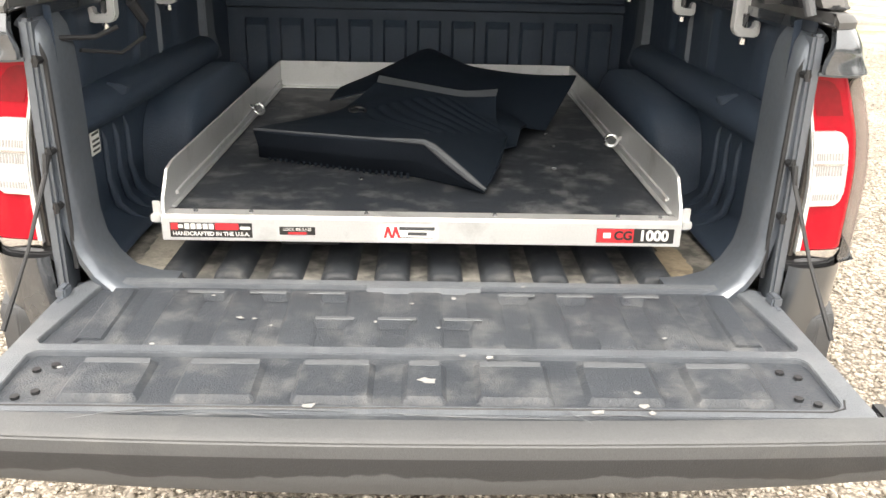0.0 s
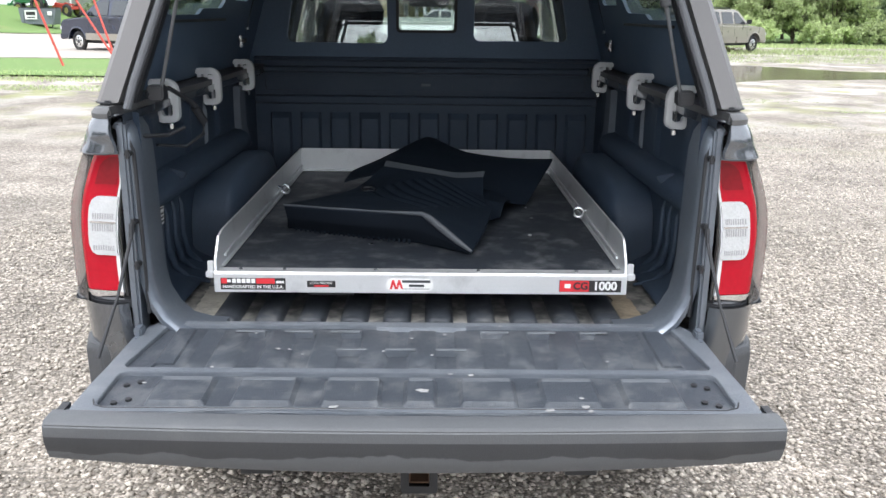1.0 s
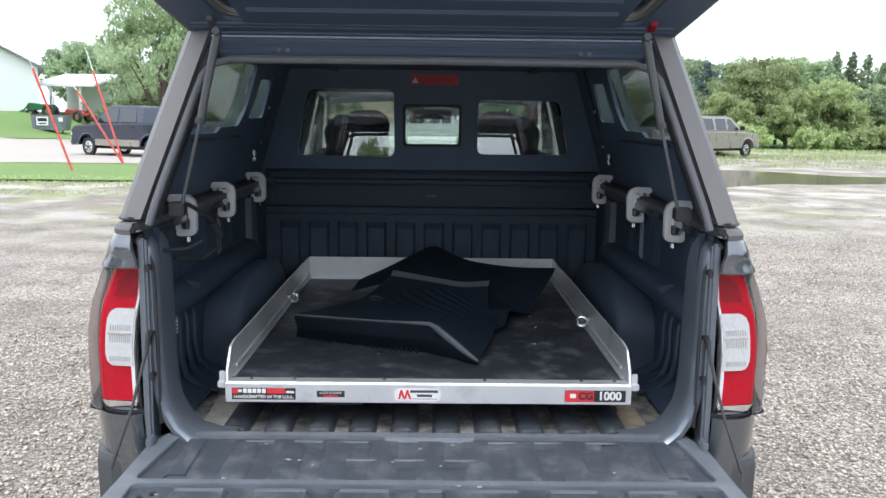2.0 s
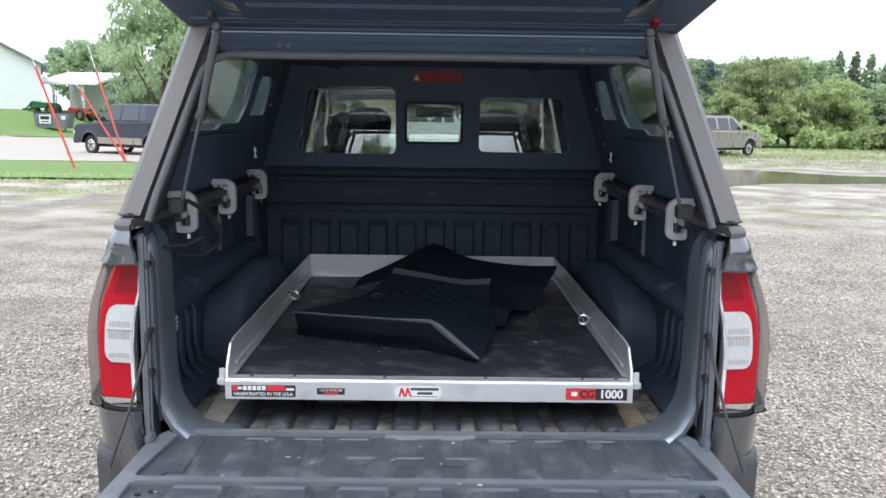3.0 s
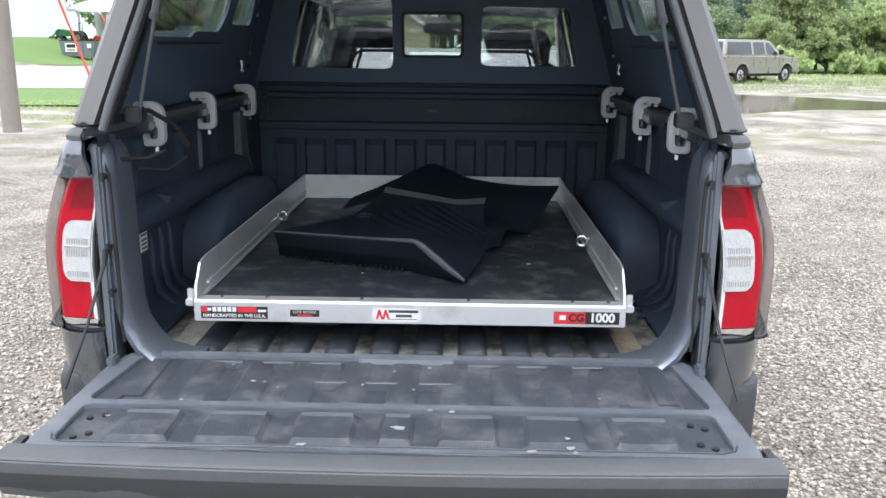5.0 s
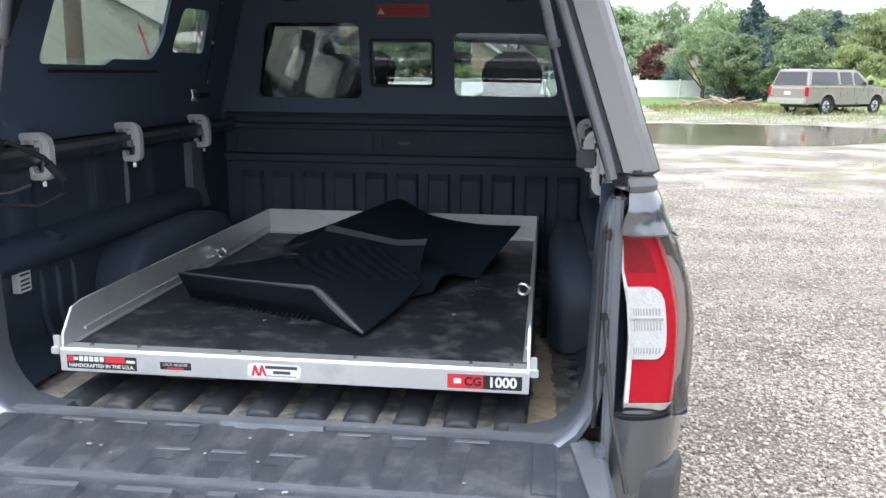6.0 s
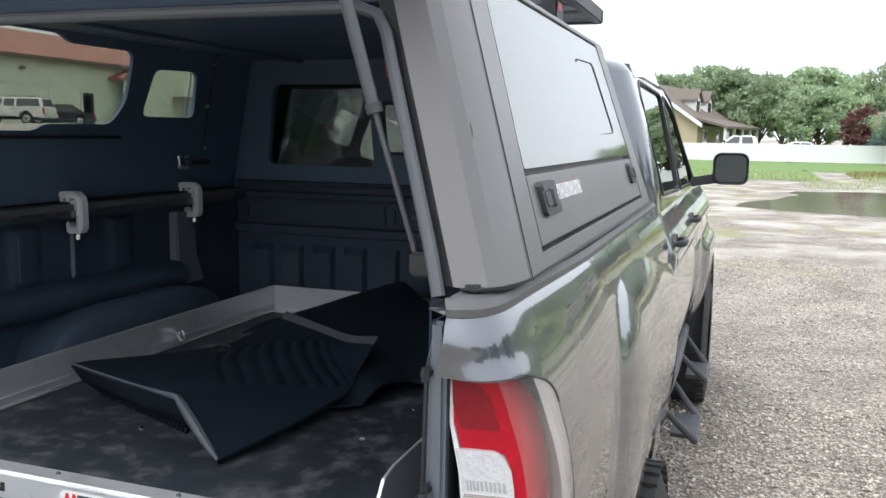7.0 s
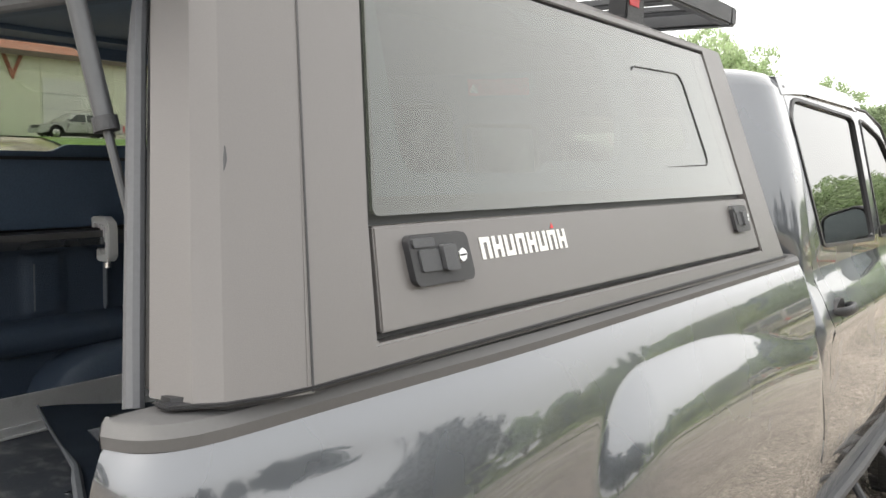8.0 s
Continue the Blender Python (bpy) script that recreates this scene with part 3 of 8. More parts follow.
def bed_side():
    snap = arch_snap(AXLE)
    n, rows = len(PLAN), 94

    heights = [0.56 + 0.72 * k / 60 for k in range(60)] + [1.28 + 0.105 * k / (rows - 60) for k in range(rows - 60 + 1)]

    def point(i, j):
        ins, y0 = PLAN[i]
        if i < len(CORNER):
            k = smooth((0.954 - heights[j]) / 0.02)
            ins, y0 = ins + (CORNER_LOW[i][0] - ins) * k, y0 + (CORNER_LOW[i][1] - y0) * k
        y, z = snap(y0, heights[j]) if i >= len(CORNER) else (y0, heights[j])
        x = max(side_x(y, z) - ins, 0.706 + 0.010 * smooth((z - 1.31) / 0.05))
        if y < 0.15:
            y += smooth((0.15 - y) / 0.10) * (0.014 * smooth((z - 1.34) / 0.06) - lamp_brow(z))
        return (x, y, z)

    def gone(q):
        if all(math.hypot(p[1] - AXLE, p[2] - ARCH_Z) < ARCH_R + 1e-4 for p in q):
            return True
        return all(0.930 < p[2] < 1.305 and p[1] < 0.20 for p in q)
    vs = [point(i, j) for j in range(rows + 1) for i in range(n)]
    fs = [(j * n + i, j * n + i + 1, (j + 1) * n + i + 1, (j + 1) * n + i) for j in range(rows) for i in range(n - 1)]
    b = Build().add(vs, [q for q in fs if not gone([vs[k] for k in q])])
    # the top of the side, turned in towards the bed
    top = [point(i, rows) for i in range(n)]
    b.loft([top, [(max(x - 0.03, 0.69), y + 0.002, 1.392) for x, y, z in top], [(0.69, max(y, 0.06), 1.392) for x, y, z in top], [(0.69, max(y, 0.06), 1.372) for x, y, z in top]], False, False)
    lip = []
    for r, x in ((ARCH_R, 0.0), (ARCH_R - 0.02, -0.01), (ARCH_R - 0.02, -0.09)):
        row = []
        for k in range(33):
            t = math.pi * (-0.08 + 1.16 * k / 32)
            y, z = AXLE + math.cos(t) * r, ARCH_Z + math.sin(t) * r
            row.append((side_x(AXLE + math.cos(t) * ARCH_R, max(ARCH_Z + math.sin(t) * ARCH_R, 0.55)) + x, y, max(z, 0.5)))
        lip.append(row)
    b.loft(lip, False, False)
    return b


def rail_cap():
    """The grey moulding that covers the top of the bed's side."""
    rows = []
    for ins, y in PLAN[1:]:
        o = max(side_x(y, 1.385) - ins, 0.716)
        y += 0.012 * smooth((0.15 - y) / 0.10) - 0.002
        i = min(0.695 + 0.021 * smooth((0.16 - y) / 0.05), o - 0.003)
        rows.append([(o + 0.001, y - 0.001 * (y < 0.1), 1.383), (o + 0.001, y - 0.002 * (y < 0.1), 1.394), (max(o - 0.006, i), y + 0.003, 1.404), (max(o - 0.018, i), y + 0.006, 1.408), (i, max(y, 0.05), 1.408), (i, max(y, 0.05), 1.383)])
    return Build().loft(rows)


def inner_wall():
    """The sprayed inside of the bed's side with its upright ribs and the long moulded ledge."""
    def wall(u, v):
        y, z = 0.11 + 1.70 * u, 0.845 + 0.545 * v
        x = 0.738
        # the long rolled ledge, ending at the broad upright
        d = (z - 1.150 + 0.012 * (y - 0.3)) / 0.046
        if abs(d) < 1:
            x -= 0.058 * math.sqrt(1 - d * d) * smooth((y - 0.16) / 0.06) * smooth((1.46 - y) / 0.06)
        x -= 0.012 * smooth((v - 0.62) / 0.05) * smooth((0.96 - v) / 0.05) * smooth((math.sin(y * 17 + 1) - 0.55) / 0.3)
        x -= 0.08 * (1 - smooth(v / 0.14)) ** 2
        x -= 0.07 * (1 - smooth((y - 0.11) / 0.07)) ** 2
        if y < 0.2:
            x = max(x, 0.656)
        return (x, y, z)
    return Build().grid(wall, 130, 96)


def wheel_house():
    """The moulded hump over the rear wheel, inside the bed."""
    rings = []
    for k in range(13):
        t = k / 12
        x = 0.735 - 0.155 * t
        s = 1.0 if t < 0.7 else math.sqrt(max(1 - ((t - 0.7) / 0.3) ** 2 * 0.45, 0.0))
        ring = []
        for j in range(25):
            a = math.pi * j / 24
            ca, sa = math.cos(a), math.sin(a)
            rr = 1 / (abs(ca) ** 4 + abs(sa) ** 4) ** 0.25
            ring.append((x, 1.12 + 0.41 * rr * ca * s, 0.845 + 0.27 * rr * sa * s))
        rings.append(ring)
    b = Build().loft(rings, False, False)
    n = len(b.v)
    b.f.append(tuple(range(n - 25, n)))
    return b


for sgn in (1, -1):
    def side(b):
        return b if sgn == 1 else b.mirrored()
    skin = part("bed_side", side(bed_side()), PAINT, truck, angle=40)
    part("rail_cap", side(rail_cap()), RAIL, skin, "grey plastic rail moulding", 0.004)
    part("inner_wall", side(inner_wall()), LINER, truck, "black sprayed bed liner wall", angle=50)
    part("wheel_house", side(wheel_house()), LINER, truck, angle=50)
    # the painted frame of the tailgate opening
    path = [(0.706, 1.380), (0.694, 1.370), (0.680, 1.348), (0.672, 1.31), (0.669, 1.25), (0.666, 1.10), (0.662, 0.985), (0.652, 0.935), (0.628, 0.893), (0.592, 0.866), (0.545, 0.853), (0.50, 0.850)]
    rings = []
    for k, p in enumerate(path):
        a, c = path[max(k - 1, 0)], path[min(k + 1, len(path) - 1)]
        t = Vector((c[0] - a[0], c[1] - a[1])).normalized()
        nx, nz = -t.y, t.x
        lean = 0.034 - 0.014 * smooth((0.90 - p[1]) / 0.04)
        rings.append([(p[0] + nx * o, y + lean, p[1] + nz * o) for o, y in ((-0.004, 0.16), (-0.002, 0.07), (0.004, 0.047), (0.014, 0.040), (0.026, 0.044), (0.032, 0.06), (0.032, 0.16))])
    part("opening_frame", side(Build().loft(rings)), PAINT_DARK, truck, "scuffed painted frame of the tailgate opening", angle=50)
    part("body_post", side(Build().box(0.688, 0.710, 0.062, 0.13, 0.80, 1.372)), PAINT_DARK, truck, "", 0.006)
    part("weather_strip", side(Build().tube([(0.672, 0.078, 0.90), (0.674, 0.078, 1.1), (0.678, 0.080, 1.3), (0.698, 0.086, 1.37)], 0.005, 6)), BLACK, truck)
    for z in (1.30, 1.135, 1.03):
        part("striker", side(Build().tube([(0.684, 0.075, z), (0.684, 0.052, z)], 0.007, 8).tube([(0.684, 0.054, z - 0.010), (0.684, 0.054, z + 0.010)], 0.005, 6)), BLACK, truck)
    part("hinge_bracket", side(Build().box(0.672, 0.692, 0.01, 0.045, 0.862, 0.884).box(0.674, 0.688, -0.01, 0.02, 0.852, 0.866)), PAINT_DARK, truck, "", 0.004)
    # the tailgate's steel stay cable
    part("stay_cable", side(Build().tube([(0.684, 0.046, 1.135), (0.687, 0.034, 1.10), (0.695, -0.06, 0.985), (0.722, -0.135, 0.868)], [0.008, 0.0045, 0.0035, 0.005], 8)), BLACK, truck, "black coated tailgate cable")
    part("tie_down", side(Build().torus((0.715, 0.235, 1.0), (1, 0.2, 0), 0.022, 0.004)), BLACK, truck)
    for y, z0, z1 in ((0.745, 1.19, 1.36), (0.945, 1.185, 1.335)):
        part("worn_rib", side(Build().loft([[(0.742, y - w, z), (0.742 - d, y - w * 0.4, z), (0.742 - d, y + w * 0.4, z), (0.742, y + w, z)] for z, w, d in ((z0, 0.003, 0.005), (z0 + 0.02, 0.006, 0.016), (z1 - 0.03, 0.006, 0.016), (z1, 0.003, 0.005))])), LINER_PALE, truck)
    # pressed beads that run down the wall and out on to the floor
    for y in (0.46, 0.535, 0.61):
        part("wall_bead", side(Build().tube([(0.740, y, 1.085), (0.736, y, 1.06), (0.735, y, 0.97), (0.724, y + 0.012, 0.905), (0.692, y + 0.035, 0.862), (0.640, y + 0.07, 0.838)], [0.004, 0.009, 0.010, 0.010, 0.009, 0.005], 8)), LINER, truck)
    part("upright", side(Build().loft([[(0.742, y0, z), (x, y0 + 0.018, z), (x, y1 - 0.018, z), (0.742, y1, z)] for z, x, y0, y1 in ((1.10, 0.700, 1.40, 1.545), (1.18, 0.716, 1.385, 1.530), (1.30, 0.718, 1.385, 1.52), (1.345, 0.716, 1.385, 1.52))])), LINER_PALE, truck, "broad pale grey upright of the bed wall", 0.004)
    part("ledge_bracket", side(Build().prism([(0.665, 1.185), (0.715, 1.195), (0.715, 1.175), (0.675, 1.165)], 0.455, 0.480, "y")), LINER, truck, "", 0.003)
    part("rail_flange", side(Build().box(0.700, 0.745, 0.16, 1.80, 1.362, 1.392)), LINER, truck, "", 0.008)

sticker = part("placard", Build().box(-0.734, -0.716, 0.335, 0.385, 1.055, 1.115), WHITE_STICKER, truck, "small silver load placard")
for z in (1.064, 1.075, 1.086, 1.100):
    part("print", Build().box(-0.7158, -0.7150, 0.341, 0.379, z - 0.003, z + 0.002), BLACK_STICKER, sticker)


PITCH = 0.1135
bed = part("bed_floor", Build().box(-0.74, 0.74, 0.115, 1.82, 0.79, 0.828), FLOOR_LINER, truck, "bed floor with pale dust in the grooves")
for k in range(-5, 5):
    # a pressed rib, round at the tail; its mouth's shade is a black strip
    xc = PITCH * (k + 0.5) - 0.0085
    rings = []
    for y, w, h in ((0.187, 0.62, 0.55), (0.189, 0.80, 0.80), (0.195, 0.93, 0.95), (0.208, 1.0, 1.0), (0.60, 1.0, 1.0), (1.20, 1.0, 1.0), (1.815, 1.0, 1.0)):
        rings.append([(xc + sx * w, y, 0.826 + sz * h) for sx, sz in ((-0.039, 0.0), (-0.033, 0.014), (-0.026, 0.021), (-0.012, 0.024), (0.012, 0.024), (0.026, 0.021), (0.033, 0.014), (0.039, 0.0))])
    part("floor_rib", Build().loft(rings), FLOOR_RIB, bed, angle=50)
    part("rib_mouth", Build().prism([(xc - 0.021, 0.8295), (xc + 0.021, 0.8295), (xc + 0.014, 0.8345), (xc - 0.014, 0.8345)], 0.1845, 0.188, "y"), BLACK, bed)
DUST = mat("pale_floor_dust", (0.36, 0.34, 0.30), 0.95, 0.0, 0.35, 9, 120, 0.5, 160, dirt=(0.06, 0.062, 0.064), dirt_amount=0.5, dirt_scale=18)
rnd = random.Random(21)
for m, loop in ((DUST, [(-0.66, 0.15), (-0.56, 0.135), (-0.50, 0.15), (-0.53, 0.30), (-0.58, 0.52), (-0.635, 0.50), (-0.62, 0.30), (-0.67, 0.24)]),
                (EARTH, [(0.52, 0.14), (0.60, 0.135), (0.665, 0.16), (0.655, 0.21), (0.60, 0.20), (0.60, 0.40), (0.585, 0.95), (0.55, 0.90), (0.545, 0.40)])):
    # earth and dust caked along the outer floor grooves
    ragged = []
    for (xa, ya), (xb, yb) in zip(loop, loop[1:] + loop[:1]):
        n = max(int(math.hypot(xb - xa, yb - ya) / 0.02), 1)
        ragged += [(xa + (xb - xa) * k / n + rnd.uniform(-0.006, 0.006), ya + (yb - ya) * k / n + rnd.uniform(-0.006, 0.006)) for k in range(n)]
    part("caked_dirt", Build().plate(ragged, [], -0.004, lambda u, v, w: (u, v, 0.8325 + w)), m, truck, "dry earth caked on the bed floor")


def bulkhead():
    b = Build().box(-0.74, 0.74, 1.80, 1.83, 0.83, 1.45)
    return b


front_wall = part("bulkhead", bulkhead(), LINER, truck, "black ribbed bulkhead of the bed", 0.004)
for x0, x1 in ((-0.70, -0.125), (-0.10, 0.085), (0.11, 0.695)):
    part("bulkhead_panel", Build().plate(round_rect(x0, x1, 1.288, 1.362, 0.012), [round_rect(x0 + 0.012, x1 - 0.012, 1.30, 1.35, 0.008)], 0.012, lambda u, v, w: (u, 1.80 - w, v)), LINER, front_wall, "", 0.002)
for za, zb, d in ((1.24, 1.28, 0.028), (1.372, 1.402, 0.025), (1.422, 1.442, 0.018)):
    part("ledge", Build().prism([(1.80, za), (1.80 - d, za + 0.007), (1.80 - d, zb - 0.007), (1.80, zb)], -0.735, 0.735, "x"), LINER, front_wall, "", 0.003)
for k in range(-5, 6):
    x = 0.012 + 0.128 * k
    part("rib", Build().loft([[(x - 0.046, 1.80, z0), (x - 0.036, 1.80 - d, z0), (x + 0.036, 1.80 - d, z0), (x + 0.046, 1.80, z0)] for z0, d in ((0.84, 0.024), (1.18, 0.024), (1.205, 0.002))]), LINER, front_wall, "", 0.003)
part("bulkhead_emblem", Build().box(-0.022, 0.018, 1.792, 1.80, 1.320, 1.330), LINER_PALE, front_wall)

# ---- tailgate, let down ----
GATE_Z = 0.868
gate = part("tailgate", Build().loft([[(-0.715 + c, y, 0.80 + d), (0.715 - c, y, 0.80 + d), (0.715 - c, y, GATE_Z - 0.012), (-0.715 + c, y, GATE_Z - 0.012)]
                                      for y, c, d in ((0.115, 0.02, 0.0), (0.06, 0.03, 0.0), (0.03, 0.015, 0.0), (-0.20, 0.002, -0.005), (-0.385, 0.0, -0.01))]), PAINT_DARK, truck, "lowered tailgate with a scuffed black liner", 0.006)
gate.matrix_basis = Matrix.Translation((0, 0.10, GATE_Z)) @ pose(0, 0, 0, 2.0) @ Matrix.Translation((0, -0.10, -GATE_Z))
edge_pts = [(-0.36, GATE_Z + 0.003), (-0.40, GATE_Z + 0.003), (-0.414, GATE_Z - 0.006), (-0.416, 0.828), (-0.407, 0.796), (-0.40, 0.783), (-0.36, 0.78)]
rows = []
for k in range(25):
    x = -0.73 + 1.46 * k / 24
    sag = 0.020 * (1 - (x / 0.73) ** 2)
    rows.append([(x, y - 0.02 * (1 - (x / 0.73) ** 2), z - (sag if z < 0.83 else 0)) for y, z in edge_pts])
part("edge_cover", Build().loft(rows), GATE_EDGE, gate, "grey plastic tailgate edge cover with a wet smear", 0.003)
liner = part("liner_panel", Build().plate(round_poly([(-0.70, -0.365), (0.70, -0.365), (0.69, 0.02), (0.655, 0.11), (-0.655, 0.11), (-0.69, 0.02)], 0.02),
                                          [round_rect(-0.655, 0.655, -0.34, -0.185, 0.02), round_poly([(-0.66, -0.16), (0.66, -0.16), (0.625, 0.085), (-0.625, 0.085)], 0.02)],
                                          -0.014, lambda u, v, w: (u, v, GATE_Z + w)), GATE_LINER, gate, "", 0.004)
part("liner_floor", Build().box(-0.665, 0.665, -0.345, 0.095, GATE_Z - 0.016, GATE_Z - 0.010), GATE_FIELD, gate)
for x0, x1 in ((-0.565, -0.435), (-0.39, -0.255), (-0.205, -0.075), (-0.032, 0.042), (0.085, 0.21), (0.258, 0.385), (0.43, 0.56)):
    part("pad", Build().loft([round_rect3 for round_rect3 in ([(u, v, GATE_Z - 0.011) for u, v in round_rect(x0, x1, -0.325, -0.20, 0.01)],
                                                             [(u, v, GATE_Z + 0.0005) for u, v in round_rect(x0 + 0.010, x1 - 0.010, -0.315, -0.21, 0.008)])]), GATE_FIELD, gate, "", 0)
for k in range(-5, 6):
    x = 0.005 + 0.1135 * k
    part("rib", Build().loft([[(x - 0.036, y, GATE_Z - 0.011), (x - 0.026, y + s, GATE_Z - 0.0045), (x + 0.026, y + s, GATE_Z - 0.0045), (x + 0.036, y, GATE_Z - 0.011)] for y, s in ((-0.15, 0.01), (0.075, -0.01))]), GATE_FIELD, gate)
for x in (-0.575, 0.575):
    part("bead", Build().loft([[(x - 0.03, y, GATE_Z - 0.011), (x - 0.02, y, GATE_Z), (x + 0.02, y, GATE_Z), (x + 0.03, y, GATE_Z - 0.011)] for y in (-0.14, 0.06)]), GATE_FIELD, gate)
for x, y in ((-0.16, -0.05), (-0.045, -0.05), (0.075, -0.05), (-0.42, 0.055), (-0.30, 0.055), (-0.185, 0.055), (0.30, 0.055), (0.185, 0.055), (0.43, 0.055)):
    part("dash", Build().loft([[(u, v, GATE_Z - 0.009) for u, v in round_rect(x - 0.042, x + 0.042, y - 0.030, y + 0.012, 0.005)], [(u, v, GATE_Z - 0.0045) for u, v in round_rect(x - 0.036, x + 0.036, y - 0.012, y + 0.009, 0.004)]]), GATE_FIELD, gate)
    part("worn_edge", Build().loft([[(u, v, GATE_Z + z) for u, v in round_rect(x - 0.035 - e, x + 0.035 + e, y - 0.001 - e, y + 0.008 + e, 0.002)] for e, z in ((0.002, -0.006), (0.0, -0.0035))]), GATE_WORN_LIT, gate)
for x0, x1 in ((-0.565, -0.435), (-0.39, -0.255), (-0.205, -0.075), (-0.032, 0.042), (0.085, 0.21), (0.258, 0.385), (0.43, 0.56)):
    part("worn_edge", Build().loft([[(u, v, GATE_Z + z) for u, v in round_rect(x0 + 0.012 - e, x1 - 0.012 + e, -0.222 - e, -0.208 + e, 0.003)] for e, z in ((0.002, -0.004), (0.0, 0.0014))]), GATE_WORN_LIT, gate)
groove = [(-0.665, -0.315), (-0.655, -0.338), (-0.63, -0.348), (0.63, -0.348), (0.655, -0.338), (0.665, -0.315)]
part("groove", Build().tube([(x, y, GATE_Z - 0.0006) for x, y in groove], 0.0022, 6), BLACK, gate)
rnd = random.Random(31)
for x0, y0, x1, y1, bow in ((-0.47, -0.372, -0.10, -0.362, 0.010), (-0.36, -0.378, -0.22, -0.376, 0.006), (-0.05, -0.366, 0.24, -0.376, -0.004), (0.20, -0.372, 0.36, -0.368, 0.004), (-0.52, -0.388, -0.40, -0.358, 0.004), (0.255, -0.389, 0.215, -0.357, 0.003)):
    # fine scratches in the edge
    part("scratch", Build().tube([(x0 + (x1 - x0) * k / 8, y0 + (y1 - y0) * k / 8 + bow * math.sin(math.pi * k / 8) + rnd.uniform(-0.0008, 0.0008), GATE_Z + 0.0030) for k in range(9)], [0.0003] + [0.0009] * 7 + [0.0003], 5), GATE_WORN_LIT, gate)
part("top_bead", Build().prism([(0.068, GATE_Z - 0.012), (0.074, GATE_Z + 0.001), (0.084, GATE_Z + 0.001), (0.09, GATE_Z - 0.012)], -0.11, 0.115, "x"), GATE_LINER, gate)
for sgn in (-1, 1):
    for dx, dy in ((0.60, -0.22), (0.625, -0.235), (0.60, -0.30), (0.625, -0.315)):
        part("screw", Build().tube([(sgn * dx, dy, GATE_Z - 0.012), (sgn * dx, dy, GATE_Z - 0.005)], 0.007, 8), BLACK, gate)
    part("latch_pin", Build().tube([(sgn * 0.71, -0.335, 0.845), (sgn * 0.735, -0.335, 0.845)], 0.012, 8).box(sgn * 0.722 - 0.008, sgn * 0.722 + 0.008, -0.36, -0.31, 0.835, 0.86), BLACK, gate)

# bird lime, dust and scuffs on the liner
rnd = random.Random(8)
for x, y, r in ((0.345, -0.338, 0.014), (0.35, -0.362, 0.010), (0.34, -0.30, 0.008), (-0.085, -0.07, 0.006), (-0.27, -0.09, 0.005), (-0.33, -0.06, 0.009), (-0.305, -0.063, 0.006), (0.20, 0.085, 0.007), (0.03, -0.09, 0.006), (-0.46, -0.16, 0.006), (-0.585, -0.24, 0.006),
                (0.07, -0.19, 0.007), (0.115, -0.195, 0.009), (-0.02, 0.005, 0.006), (0.06, 0.03, 0.010), (-0.40, 0.03, 0.005), (0.43, -0.12, 0.005), (-0.17, -0.35, 0.016), (0.27, -0.36, 0.014), (0.01, -0.27, 0.02)):
    r *= 0.6
    blob = [(x + r * rnd.uniform(0.4, 1.1) * 1.5 * math.cos(2 * math.pi * k / 9), y + r * rnd.uniform(0.4, 1.1) * math.sin(2 * math.pi * k / 9)) for k in range(9)]
    hi = GATE_Z + (0.004 if y < -0.345 else 0.0008)
    part("lime_spot", Build().plate(blob, [], 0.0012, lambda u, v, w: (u, v, hi - w + 0.0012)), CHALK, gate)

# ---- bumper, hitch and plate ----


def bumper_ring(x):
    e = smooth((abs(x) - 0.50) / 0.32)
    y = 0.005 + 0.115 * e ** 2
    dip = smooth((0.335 - abs(x)) / 0.055)
    top = 0.755 - 0.115 * dip
    return [(x, y + 0.20, 0.56), (x, y + 0.02, 0.555), (x, y, 0.585), (x, y - 0.012, top - 0.05), (x, y - 0.006, top - 0.012), (x, y + 0.012, top), (x, y + 0.05, top), (x, y + 0.20, top)]


xs = [-0.845 + 1.69 * k / 80 for k in range(81)]
bumper = part("bumper", Build().loft([bumper_ring(x) for x in xs]), PAINT, truck, "painted rear bumper", angle=30)
for s in (-1, 1):
    part("step_pad", Build().prism([(s * 0.36, 0.08), (s * 0.80, 0.12), (s * 0.80, 0.24), (s * 0.36, 0.24)], 0.756, 0.768, "z"), BLACK, bumper, "black ribbed step pad", 0.003)
    for k in range(6):
        x = s * (0.42 + 0.062 * k)
        part("tread_bar", Build().box(x - 0.010, x + 0.010, 0.10, 0.20, 0.768, 0.774), BLACK, bumper)
    part("corner_step", Build().prism(round_poly([(s * 0.46, -0.012), (s * 0.70, 0.0), (s * 0.835, 0.08), (s * 0.835, 0.15), (s * 0.46, 0.10)], 0.03), 0.575, 0.60, "z"), PLASTIC, bumper, "grey ridged corner step", 0.006)
    for x in (0.36, 0.66):
        part("parking_sensor", Build().tube([(s * x, -0.002, 0.67), (s * x, -0.017, 0.67)], 0.013, 12), PLASTIC, bumper)
    horn = [(0.70, 0.062), (0.79, 0.050), (0.838, 0.080), (0.866, 0.16), (0.872, 0.42), (0.835, 0.42), (0.828, 0.22), (0.79, 0.140), (0.70, 0.135)]
    part("body_corner", Build().loft([[(s * (x - e * (x - 0.78) * 0.5), y + e * 0.10 * (0.2 - y), z) for x, y in horn] for z, e in ((0.60, 0.6), (0.66, 0.1), (0.80, 0.0), (0.818, 0.15), (0.824, 0.4))]), PLASTIC, bumper, "dark plastic horn at the bumper's end", 0.006)
part("plate_recess", Build().box(-0.33, 0.33, 0.085, 0.12, 0.60, 0.84), BLACK, bumper, "", 0.004)
part("recess_step", Build().box(-0.28, 0.28, 0.0, 0.09, 0.63, 0.645), BLACK, bumper, "", 0.003)
